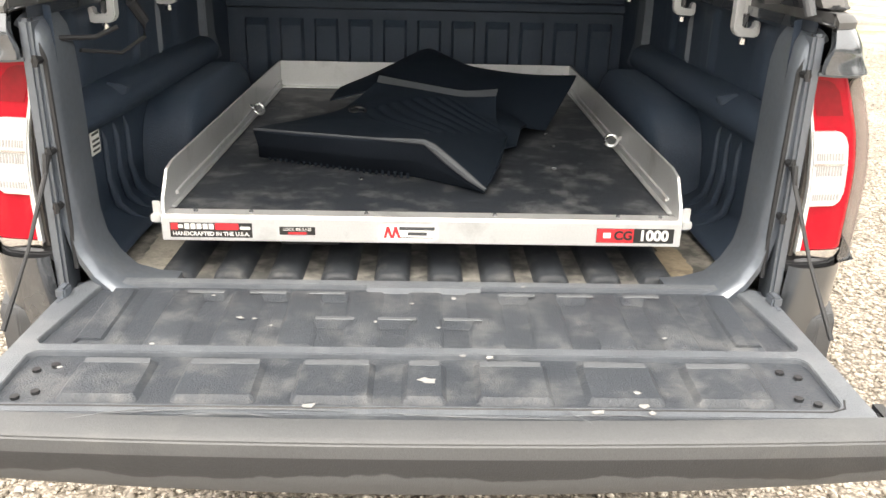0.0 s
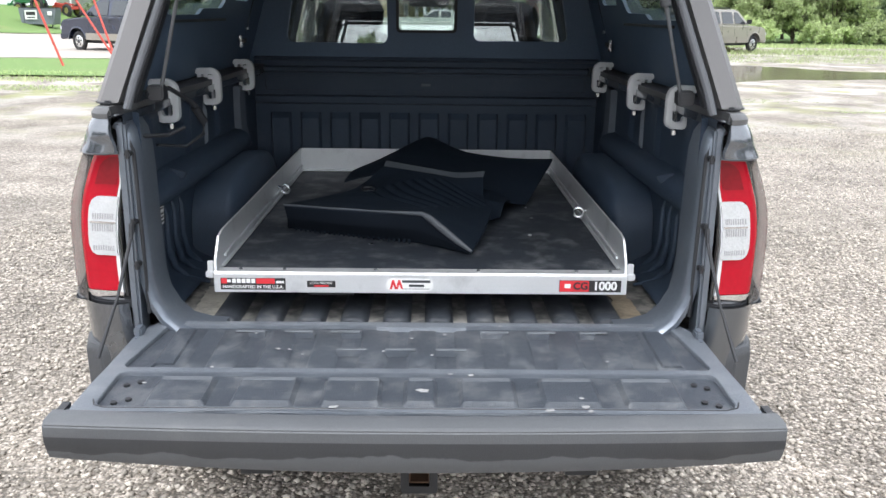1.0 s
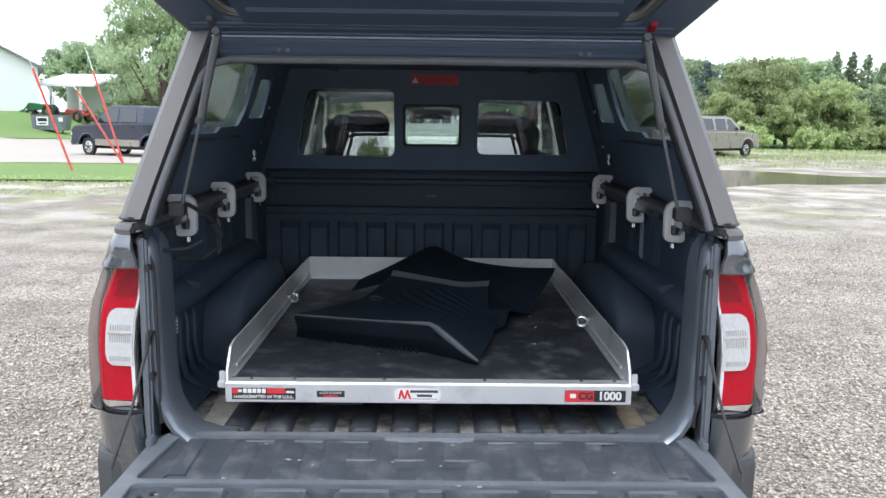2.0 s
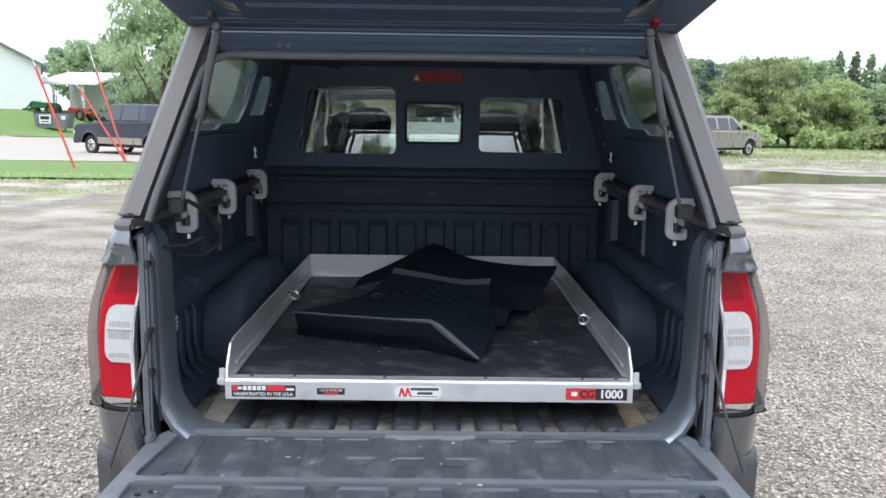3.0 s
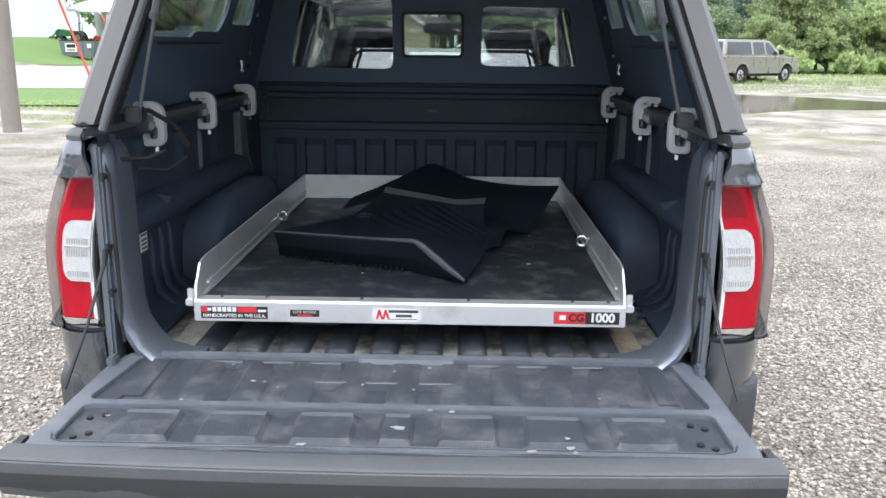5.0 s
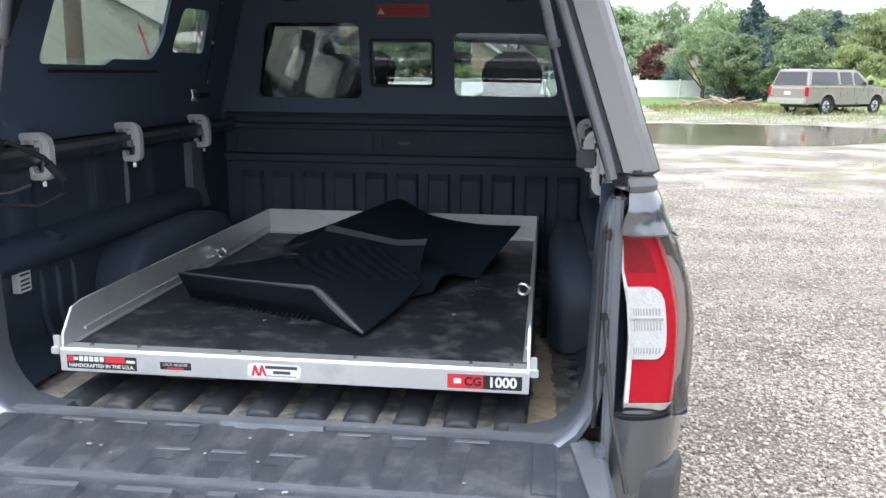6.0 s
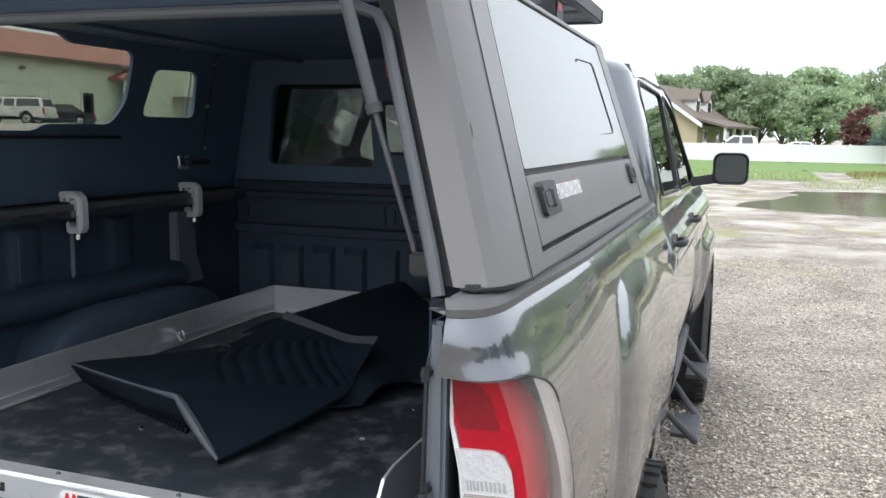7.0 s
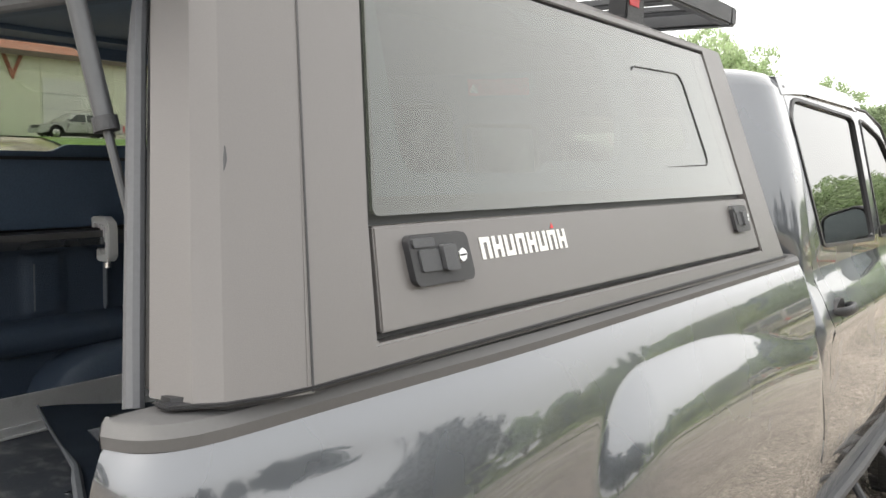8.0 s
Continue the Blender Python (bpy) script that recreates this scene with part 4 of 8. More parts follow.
plate = part("licence_plate", Build().plate(round_rect(-0.1525, 0.1525, 0.675, 0.827, 0.012), [], 0.003, lambda u, v, w: (u, 0.075 + w, v)), WHITE_STICKER, truck, "white dealer plate with blue lettering and a gold emblem")
for k, (x0, x1) in enumerate(((-0.135, -0.04), (-0.03, 0.135))):
    part("print", Build().plate(round_rect(x0, x1, 0.772, 0.797, 0.006), [], 0.0005, lambda u, v, w: (u, 0.0742 + w, v)), BLUE_INK, plate)
part("print", Build().plate(round_rect(0.055, 0.135, 0.735, 0.755, 0.006), [], 0.0005, lambda u, v, w: (u, 0.0742 + w, v)), BLUE_INK, plate)
part("emblem", Build().prism([(-0.10, 0.722), (-0.085, 0.742), (-0.045, 0.742), (-0.038, 0.752), (0.0, 0.752), (-0.006, 0.742), (0.02, 0.742), (0.008, 0.722), (-0.04, 0.722), (-0.046, 0.712), (-0.08, 0.712), (-0.076, 0.722)], 0.0738, 0.0745, "y"), GOLD, plate)
part("socket_cover", Build().tube([(0.205, 0.086, 0.775), (0.205, 0.072, 0.775)], 0.04, 20), BLACK, bumper, "", 0.002)
part("wiring_socket", Build().box(-0.245, -0.19, 0.07, 0.088, 0.735, 0.805), BLACK, bumper, "", 0.006)
hitch = part("hitch_receiver", Build().plate(round_rect(-0.038, 0.038, 0.475, 0.551, 0.008), [round_rect(-0.026, 0.026, 0.487, 0.539, 0.003)], 0.20, lambda u, v, w: (u, -0.03 + w, v)), BLACK, truck, "black square hitch receiver, rusty inside", 0.001)
part("collar", Build().plate(round_rect(-0.046, 0.046, 0.467, 0.559, 0.01), [round_rect(-0.026, 0.026, 0.487, 0.539, 0.003)], 0.022, lambda u, v, w: (u, -0.036 + w, v)), BLACK, hitch)
part("socket_wall", Build().plate(round_rect(-0.0255, 0.0255, 0.4875, 0.5385, 0.003), [round_rect(-0.022, 0.022, 0.491, 0.535, 0.002)], 0.17, lambda u, v, w: (u, -0.02 + w, v)), RUST, hitch)
part("cross_tube", Build().tube([(-0.45, 0.18, 0.51), (0.45, 0.18, 0.51)], 0.035, 12).prism([(-0.09, 0.56), (0.09, 0.56), (0.05, 0.52), (-0.05, 0.52)], 0.0, 0.15, "y"), BLACK, hitch)

# ---- tail lamps ----
# from the tailgate's edge round the corner: how far inside the side's line, and y
LAMP_ARC = ((0.0, 0.137, 0.072), (0.15, 0.112, 0.078), (0.32, 0.083, 0.081), (0.50, 0.056, 0.085), (0.62, 0.037, 0.091), (0.72, 0.019, 0.101), (0.80, 0.007, 0.116), (0.88, 0.001, 0.141), (0.94, 0.001, 0.168), (1.0, 0.003, 0.196))


# the red body inside, set back under the cover
LAMP_CORE = ((0.0, 0.134, 0.082), (0.25, 0.108, 0.087), (0.50, 0.074, 0.091), (0.66, 0.048, 0.097), (0.74, 0.038, 0.106), (0.80, 0.034, 0.120), (0.88, 0.033, 0.145), (1.0, 0.033, 0.180))


def paled_clear(name, base, body):
    """A clear lamp plastic; a pale diffuse share stands in for its grazing gloss."""
    m = mat(name, base, 0.12, 0.0, 0.15, 8, 60, coat=0.6)
    n, l = m.node_tree.nodes, m.node_tree.links
    clear, mix = n.new("ShaderNodeBsdfTransparent"), n.new("ShaderNodeMixShader")
    mix.inputs[0].default_value = body
    l.new(clear.outputs[0], mix.inputs[1])
    l.new(n["Principled BSDF"].outputs[0], mix.inputs[2])
    l.new(mix.outputs[0], n["Material Output"].inputs["Surface"])
    return m


LAMP_CLEAR = paled_clear("clear_lamp_cover", (0.42, 0.385, 0.36), 0.20)
LAMP_RIM = paled_clear("gloss_painted_lamp_rim", (0.50, 0.475, 0.45), 0.72)


def lamp_at(u, z, out=0.0, arc=LAMP_ARC):
    """The lens surface: u runs from the tailgate edge round the corner to the side."""
    u = min(max(u, 0.0), 1.0)
    i = max(k for k in range(len(arc) - 1) if arc[k][0] <= u)
    (ua, a, y0), (ub, b2, y1) = arc[i], arc[i + 1]
    f = (u - ua) / (ub - ua)
    ins, y = a + (b2 - a) * f, y0 + (y1 - y0) * f
    nx = smooth((u - 0.45) / 0.45)
    ny = -math.sqrt(max(1 - nx * nx, 0.0))
    return (max(side_x(max(y, 0.03), z) - ins, 0.712) + (out + 0.002) * nx, y + (out + 0.002) * ny, z)


def corner_ins(y):
    """How far the bed's skin lies inside the side's line near the corner."""
    rows = [r for r in CORNER if r[0] <= 0.085] + [(0.0, 0.165), (0.0, 0.30)]
    y = min(max(y, rows[0][1]), 0.29)
    i = max(k for k in range(len(rows) - 1) if rows[k][1] <= y)
    (a, ya), (b, yb) = rows[i], rows[i + 1]
    return a + (b - a) * (y - ya) / (yb - ya)


def lens(u0, u1, z0, z1, out, skew=(0, 0, 0, 0), nu=8, nv=8, depth=0.012, top=0.0, foot=0.0, start=0.55, arc=LAMP_ARC):
    def f(w):
        def g(a, c):
            lo, hi = z0 + skew[0] * (1 - a) + skew[1] * a, z1 + skew[2] * (1 - a) + skew[3] * a
            q = 1 - math.sqrt(1 - min(max((a - start) / (1 - start), 0.0), 1.0) ** 2)
            lo, hi = lo + foot * q, hi - top * q
            return lamp_at(u0 + (u1 - u0) * a, lo + (hi - lo) * c, w, arc)
        return g
    b = Build().grid(f(out), nu, nv)
    w = nu + 1
    front = list(b.v)
    rim = [i for i in range(w)] + [j * w + nu for j in range(1, nv + 1)] + [nv * w + i for i in range(nu - 1, -1, -1)] + [j * w for j in range(nv - 1, 0, -1)]
    back = Build().grid(f(out - depth), nu, nv).v
    k = len(b.v)
    b.v += [back[i] for i in rim]
    b.f += [(rim[i], rim[(i + 1) % len(rim)], k + (i + 1) % len(rim), k + i) for i in range(len(rim))]
    return b


for sgn in (1, -1):
    def side(b):
        return b if sgn == 1 else b.mirrored()
    def core(u0, u1, z0, z1, out, **k):
        return side(lens(u0, u1, z0, z1, out, arc=LAMP_CORE, **k))
    lamp = thing("tail_lamp", "", "")
    lamp.parent = truck
    tagged(lamp, "red tail lamp under a clear cover, with a white reversing window")
    def cover_at(a, c, u0=0.58, u1=1.0):
        u = u0 + (u1 - u0) * a
        q = 1 - math.sqrt(1 - min(max((u - 0.66) / 0.34, 0.0), 1.0) ** 2)
        return lamp_at(u, 0.934 + 0.050 * q + (0.368 - 0.110 * q) * c, 0.0)
    part("cover", side(Build().grid(lambda a, c: cover_at(a, c, 0.58, 0.83), 16, 18)), LAMP_CLEAR, lamp, "clear cover that wraps the corner", angle=60)
    part("cover_rim", side(Build().grid(lambda a, c: cover_at(a, c, 0.83, 1.0), 14, 18)), LAMP_RIM, lamp, "clear rim of the lamp, its grazing gloss put in as pale colour", angle=60)
    part("red_lens", core(0.09, 0.98, 1.190, 1.296, 0.0, nu=40, nv=8, top=0.060, start=0.60), RED_LENS, lamp)
    part("red_lens", core(0.55, 0.98, 1.046, 1.192, 0.0002, nu=16, nv=6), RED_LENS, lamp)
    part("red_lens", core(0.09, 0.98, 0.957, 1.048, 0.0002, nu=40, nv=6, foot=0.045, start=0.60), RED_LENS, lamp)
    part("dark_lens", core(0.16, 0.56, 1.222, 1.288, 0.0015, nu=10, nv=5, top=0.022, depth=0.004), RED_DARK, lamp)
    part("reversing_lens", core(0.03, 0.575, 1.048, 1.194, 0.006, nu=24, nv=8, top=0.026, foot=0.026, start=0.76), WHITE_LENS, lamp)
    part("chrome_foot", core(0.0, 0.72, 0.936, 0.956, 0.004, nu=8, nv=3, foot=0.02), CHROME, lamp)
    part("chrome_strip", core(0.0, 0.085, 0.950, 1.298, 0.003, nu=3, nv=5), ALU_BRIGHT, lamp)
    part("housing", core(0.0, 1.0, 0.936, 1.302, -0.022, nu=24, nv=8), CLEAR_TRIM, lamp)
    end = [(0.80, 0.950)] + [(side_x(0.19, z) - 0.007 - d, z) for z, d in ((0.958, 0.016), (0.99, 0.004), (1.06, 0.0), (1.12, 0.0), (1.18, 0.0), (1.21, 0.003), (1.235, 0.012))] + [(0.80, 1.24)]
    part("housing_end", side(Build().prism(end, 0.186, 0.194, "y")), CLEAR_TRIM, lamp)
    outline = [(0.66 + 0.34 * math.sin(math.pi / 2 * k / 12), 1) for k in range(13)] + [(0.66 + 0.34 * math.sin(math.pi / 2 * k / 12), 0) for k in range(12, -1, -1)]
    part("rim_edge", side(Build().tube([cover_at((u - 0.58) / 0.42, c) for u, c in outline], 0.0026, 6)), PLASTIC, lamp)
    for z0, z1 in ((1.060, 1.072), (1.108, 1.126), (1.138, 1.152)):
        for k in range(10):
            part("prism_bar", core(0.10 + 0.044 * k, 0.121 + 0.044 * k, z0, z1, 0.0075, nu=2, nv=2, depth=0.004), PRISM_DARK, lamp)
    part("reversing_trim", core(0.05, 0.54, 1.128, 1.133, 0.008, nu=8, nv=1, depth=0.004), CHROME, lamp)
    # painted skin round the cover's rounded end
    for z_edge, grow in ((1.306, 1), (0.926, -1)):
        def skin_at(a, c):
            u = 0.68 + 0.312 * a
            q = 1 - math.sqrt(1 - min(max((u - 0.66) / 0.34, 0.0), 1.0) ** 2)
            z = 1.302 - 0.060 * q if grow > 0 else 0.934 + 0.050 * q
            z += (z_edge - z) * c
            y = lamp_at(u, z)[1]
            tuck = 0.026 * smooth(c) * smooth((0.185 - y) / 0.08) if grow < 0 else 0.0
            return (side_x(y, z) - corner_ins(y) - 0.0002 - tuck, y, z)
        part("lamp_surround", side(Build().grid(skin_at, 24, 4)), PAINT, lamp, angle=60)
    part("lamp_brow", side(Build().prism([(0.708, 0.15), (0.708, 0.064), (0.730, 0.050), (0.760, 0.050), (0.784, 0.062), (0.800, 0.084), (0.808, 0.11), (0.812, 0.15)], 1.298, 1.305, "z")), PAINT_DARK, lamp)
    part("lamp_shelf", side(Build().prism([(0.70, 0.20), (0.70, 0.075), (0.735, 0.066), (0.775, 0.070), (0.802, 0.080), (0.822, 0.100), (0.834, 0.13), (0.838, 0.20)], 0.915, 0.936, "z")), BLACK, lamp, "", 0.004)
    part("lamp_gasket", side(Build().box(0.700, 0.712, 0.074, 0.12, 0.93, 1.30)), BLACK, lamp)

# ---- wheels ----
def wheel_thing(x, y, r=0.395, w=0.26):
    out = 1 if x > 0 else -1
    wh = part("wheel", Build().tube([(x - out * 0.10, y, r), (x + out * 0.05, y, r)], 0.21, 24), STEEL, truck)
    prof = [(-w / 2, r * 0.60), (-w / 2 - 0.005, r * 0.80), (-w / 2 + 0.02, r * 0.96), (-w / 2 + 0.05, r * 0.985), (w / 2 - 0.05, r * 0.985), (w / 2 - 0.02, r * 0.96), (w / 2 + 0.005, r * 0.80), (w / 2, r * 0.60)]
    b = Build().loft([[(x + px, y + pr * math.cos(t), r + pr * math.sin(t)) for px, pr in prof] for t in (2 * math.pi * k / 48 for k in range(49))], False, False)
    part("tyre", b, TYRE, wh, "black all-terrain tyre with deep tread blocks", angle=50)
    tb = Build()
    for k in range(44):
        t = 2 * math.pi * k / 44
        for j, off in enumerate((-0.105, -0.052, 0.0, 0.052, 0.105)):
            tt = t + (0.07 if j % 2 else 0.0)
            c, s = math.cos(tt), math.sin(tt)
            m = Matrix.Translation((x + off, y + c * r * 0.985, r + s * r * 0.985)) @ Matrix.Rotation(tt - math.pi / 2, 4, "X")
            blk = Build().box(-0.021, 0.021, -0.017, 0.017, -0.006, r * 0.013)
            tb.add([m @ Vector(p) for p in blk.v], blk.f)
    tagged(part("tread", tb, TYRE, wh), kind="stuff")
    for k in range(6):
        t = 2 * math.pi * k / 6
        c, s = math.cos(t), math.sin(t)
        part("spoke", Build().tube([(x + out * 0.075, y, r), (x + out * 0.06, y + 0.20 * c, r + 0.20 * s)], [0.05, 0.028], 8), STEEL, wh)


for x in (0.79, -0.79):
    wheel_thing(x, AXLE)
    wheel_thing(x, FRONT_AXLE)
part("axle", Build().tube([(-0.75, AXLE, 0.395), (0.75, AXLE, 0.395)], 0.05, 10).box(-0.45, -0.37, -0.0, 5.0, 0.50, 0.62).box(0.37, 0.45, 0.0, 5.0, 0.50, 0.62), BLACK, truck)
for sgn in (1, -1):
    b = Build()
    rows = [[(sgn * x, AXLE + math.cos(t) * 0.50, 0.42 + math.sin(t) * 0.48) for t in (math.pi * (-0.05 + 1.1 * k / 20) for k in range(21))] for x in (0.56, 0.84)]
    part("wheel_liner", b.loft(rows, False, False), BLACK, truck)

# ---- cab ----
CAB0 = 1.972


def cab_lower(y0, y1):
    snap = arch_snap(FRONT_AXLE)

    def skin(u, v):
        y, z = snap(y0 + (y1 - y0) * u, 0.52 + 0.85 * v)
        x = 0.80 + 0.072 * smooth((z - 0.5) / 0.4) - 0.05 * max(z - 1.0, 0.0) - 0.060 * smooth((z - 1.18) / 0.2) ** 1.5 + 0.01 * smooth(1 - abs(z - 1.2) / 0.05)
        if y > 3.75:
            x += 0.045 * smooth((y - 3.75) / 0.2) * smooth((1.1 - z) / 0.1) * smooth((5.1 - y) / 0.2)
            x -= 0.22 * smooth((y - 4.55) / 0.75) ** 2
        return (x, y, z)

    def gone(q):
        return all(math.hypot(p[1] - FRONT_AXLE, p[2] - ARCH_Z) < ARCH_R + 1e-4 for p in q)
    return Build().grid(skin, max(int((y1 - y0) * 36), 4), 34, gone)


def upper_at(y, t):
    """The cab's upper side: t runs from the belt to the roof's edge."""
    return (0.80 - 0.055 * t - 0.06 * t * t, y, 1.37 + 0.47 * t)


def pane(name, pts, material, parent, sgn, depth=0.006, inset=0.0):
    return part(name, Build().plate(round_poly(pts, 0.04), [], depth, lambda u, v, w: (sgn * (upper_at(u, v)[0] - inset - w), u, upper_at(u, v)[2])), material, parent)


def cab_x(z):
    """Half the cab's width at a height."""
    if z >= 1.37:
        return upper_at(0, (z - 1.37) / 0.47)[0]
    return 0.80 + 0.072 * smooth((z - 0.5) / 0.4) - 0.05 * max(z - 1.0, 0.0) - 0.060 * smooth((z - 1.18) / 0.2) ** 1.5 + 0.01 * smooth(1 - abs(z - 1.2) / 0.05)


def cab_corner(z, inset=0.0, back=None):
    """The cab's rounded rear corner in plan, from the door's edge to the back wall."""
    x, yr = cab_x(min(z, 1.84)) - inset, back or 1.947 - 0.082 * smooth((z - 1.39) / 0.08)
    r = 0.035 + 0.10 * smooth((z - 1.385) / 0.09)
    return [(x, 2.062, z)] + [(x - 1.11 * r * (1 - math.cos(t)), yr + r - r * math.sin(t), z) for t in (math.pi / 2 * k / 11 for k in range(12))] + [(x - 0.17, yr, z)]



rear_win = [(2.20, 0.10), (2.93, 0.05), (2.91, 0.92), (2.16, 0.95), (2.08, 0.82)]
front_win = [(3.05, 0.05), (3.88, 0.02), (3.74, 0.22), (3.36, 0.80), (3.14, 0.90), (3.03, 0.92)]
for sgn in (1, -1):
    def side(b):
        return b if sgn == 1 else b.mirrored()
    for nm, y0, y1 in (("rear_door", 2.066, 2.985), ("front_door", 2.991, 3.93), ("front_fender", 3.936, 5.30)):
        p = part(nm, side(cab_lower(y0, y1)), PAINT, truck, angle=40)
        if "door" in nm:
            hy, hx = y0 + (0.045 if nm == "rear_door" else 0.075), cab_x(1.245)
            cup = [[(hx + d, hy + 0.075 + 0.052 * k * math.cos(t), 1.241 + 0.034 * k * math.sin(t)) for t in (2 * math.pi * i / 20 for i in range(20))] for d, k in ((-0.010, 1.0), (0.003, 1.0), (0.0035, 0.92), (0.001, 0.5))]
            part("handle_cup", side(Build().loft(cup)), BLACK, p, "dark recess behind the handle", angle=50)
            rings = [[(hx + d + 0.009 * e * math.cos(t), hy + o, 1.246 + 0.014 * e * math.sin(t)) for t in (2 * math.pi * i / 12 for i in range(12))]
                     for o, d, e in ((-0.004, 0.002, 0.5), (0.004, 0.014, 0.85), (0.022, 0.027, 1.0), (0.060, 0.033, 1.0), (0.105, 0.033, 1.0), (0.140, 0.026, 1.0), (0.156, 0.014, 0.85), (0.162, 0.002, 0.5))]
            part("handle", side(Build().loft(rings)), BLACK, p, "black strap door handle", angle=60)
    part("cab_side_frame", side(Build().plate([(2.066, -0.03), (3.98, -0.05), (3.90, 0.05), (3.40, 0.92), (3.20, 1.0), (2.066, 1.0)], [round_poly(rear_win, 0.05), round_poly(front_win, 0.05)], 0.05,
                                              lambda u, v, w: (upper_at(u, v)[0] - w, u, upper_at(u, v)[2]))), PAINT, truck, "", 0.004)
    for nm, w in (("rear_side_window", rear_win), ("front_side_window", front_win)):
        g = pane(nm, w, GLASS_SIDE, truck, sgn, 0.005, 0.006)
        part("window_frame", side(Build().plate(round_poly([(a + (0.011 if a > 2.5 and nm[0] == "r" or a > 3.3 else -0.011), c + (0.02 if c > 0.5 else -0.02)) for a, c in w], 0.06), [round_poly(w, 0.05)], 0.014,
                                                lambda u, v, w2: (upper_at(u, v)[0] + 0.004 - w2, u, upper_at(u, v)[2]))), BLACK, g, "black window surround")
    part("cab_corner", side(Build().loft([cab_corner(z) for z in [0.56 + 0.0405 * k for k in range(20)] + [1.37 + 0.0235 * k for k in range(21)]], False, False)), PAINT, truck, angle=60)
    part("roof_strip", side(Build().tube([(upper_at(y, 1.0)[0] - 0.004, y, 1.845) for y in (2.08, 2.3, 2.8, 3.2)] + [(0.70, 3.42, 1.80), (0.745, 3.7, 1.60), (0.80, 3.95, 1.40)], 0.006, 6)), BLACK, truck)
    # mirror
    mr = part("door_mirror", side(Build().loft([[(u, y, v) for u, v in round_rect(0.912 + e, 1.090 - e, 1.380 + e, 1.546 - e, 0.040 - 0.3 * e)] for y, e in ((3.712, 0.010), (3.700, 0.004), (3.706, 0.0), (3.76, 0.0), (3.80, 0.008), (3.825, 0.022), (3.84, 0.045))])), BLACK, truck, "black door mirror", angle=50)
    part("mirror_glass", side(Build().plate(round_rect(0.926, 1.076, 1.394, 1.532, 0.03), [], 0.003, lambda u, v, w: (u, 3.707 + w, v))), MIRROR, mr)
    part("mirror_arm", side(Build().loft([[(x, 3.74, z), (x, 3.80, z), (x, 3.80, z + 0.05), (x, 3.74, z + 0.05)] for x, z in ((0.80, 1.360), (0.94, 1.386))])), BLACK, mr, "", 0.008)
    part("fender_flare", side(Build().loft([[(0.868 + dx + 0.03, FRONT_AXLE + math.cos(t) * rr, ARCH_Z + math.sin(t) * rr) for dx, rr in ((-0.02, ARCH_R - 0.03), (0.02, ARCH_R - 0.02), (0.02, ARCH_R + 0.03), (0.0, ARCH_R + 0.06))] for t in (math.pi * (-0.03 + 1.06 * k / 24) for k in range(25))], False, False)), BLACK, truck, "black fender flare", angle=50)
    # hoop steps
    bar = part("side_step", side(Build().tube([(0.76, 2.05, 0.58), (0.81, 2.15, 0.58), (0.82, 2.9, 0.58), (0.81, 3.8, 0.58), (0.76, 3.9, 0.58)], 0.026, 10)), PLASTIC, truck, "dark tubular side step with dropped treads")
    for y in (2.35, 3.25):
        part("drop_hoop", side(Build().tube([(0.82, y, 0.57), (0.945, y + 0.06, 0.43), (0.945, y + 0.36, 0.43), (0.82, y + 0.42, 0.57)], 0.015, 8)), PLASTIC, bar)
        part("tread_plate", side(Build().prism([(0.85, y + 0.07), (0.95, y + 0.07), (0.95, y + 0.35), (0.85, y + 0.35)], 0.43, 0.447, "z")), PLASTIC, bar, "", 0.003)

roof_rows = []
for y, h, w in ((2.045, 1.882, 0.674), (2.16, 1.892, 0.675), (2.3, 1.90, 0.675), (2.9, 1.90, 0.675), (3.2, 1.88, 0.662), (3.42, 1.83, 0.645), (3.46, 1.815, 0.64)):
    roof_rows.append([(-w - 0.02, y, h - 0.06), (-w, y, h - 0.012), (-w * 0.6, y, h + 0.008), (0, y, h + 0.014), (w * 0.6, y, h + 0.008), (w, y, h - 0.012), (w + 0.02, y, h - 0.06), (w - 0.05, y, h - 0.06), (0, y, h - 0.035), (-w + 0.05, y, h - 0.06)])
part("cab_roof", Build().loft(roof_rows), PAINT, truck, "", angle=50)
roof_edge = []
for z, inset, back in ((1.795, 0.0, 1.865), (1.84, 0.002, 1.868), (1.862, 0.016, 1.882), (1.878, 0.042, 1.91), (1.889, 0.085, 1.955), (1.896, 0.16, 2.01), (1.902, 0.30, 2.07)):
    half = cab_corner(z, inset, back)
    roof_edge.append(half + [(-x, y, h) for x, y, h in reversed(half)])
part("roof_edge", Build().loft(roof_edge, False, False), PAINT, truck, "", angle=60)
part("hood", Build().loft([[(-w, y, h - 0.10), (-w, y, h - 0.01), (-w * 0.7, y, h + 0.02), (0, y, h + 0.012), (w * 0.7, y, h + 0.02), (w, y, h - 0.01), (w, y, h - 0.10)] for y, h, w in ((4.02, 1.30, 0.75), (4.4, 1.27, 0.76), (5.0, 1.21, 0.72), (5.3, 1.12, 0.66), (5.36, 1.02, 0.64))]), PAINT, truck, "", angle=45)
part("grille_panel", Build().box(-0.66, 0.66, 5.26, 5.38, 0.5, 1.05), BLACK, truck, "", 0.02)
part("cab_floor", Build().box(-0.78, 0.78, CAB0 + 0.02, 4.0, 0.55, 0.62).box(-0.76, 0.76, 3.98, 4.02, 0.62, 1.25), BLACK, truck)
part("windscreen", Build().add([(-0.70, 4.0, 1.33), (0.70, 4.0, 1.33), (0.60, 3.44, 1.82), (-0.60, 3.44, 1.82)], [(0, 1, 2, 3)]), GLASS, truck)
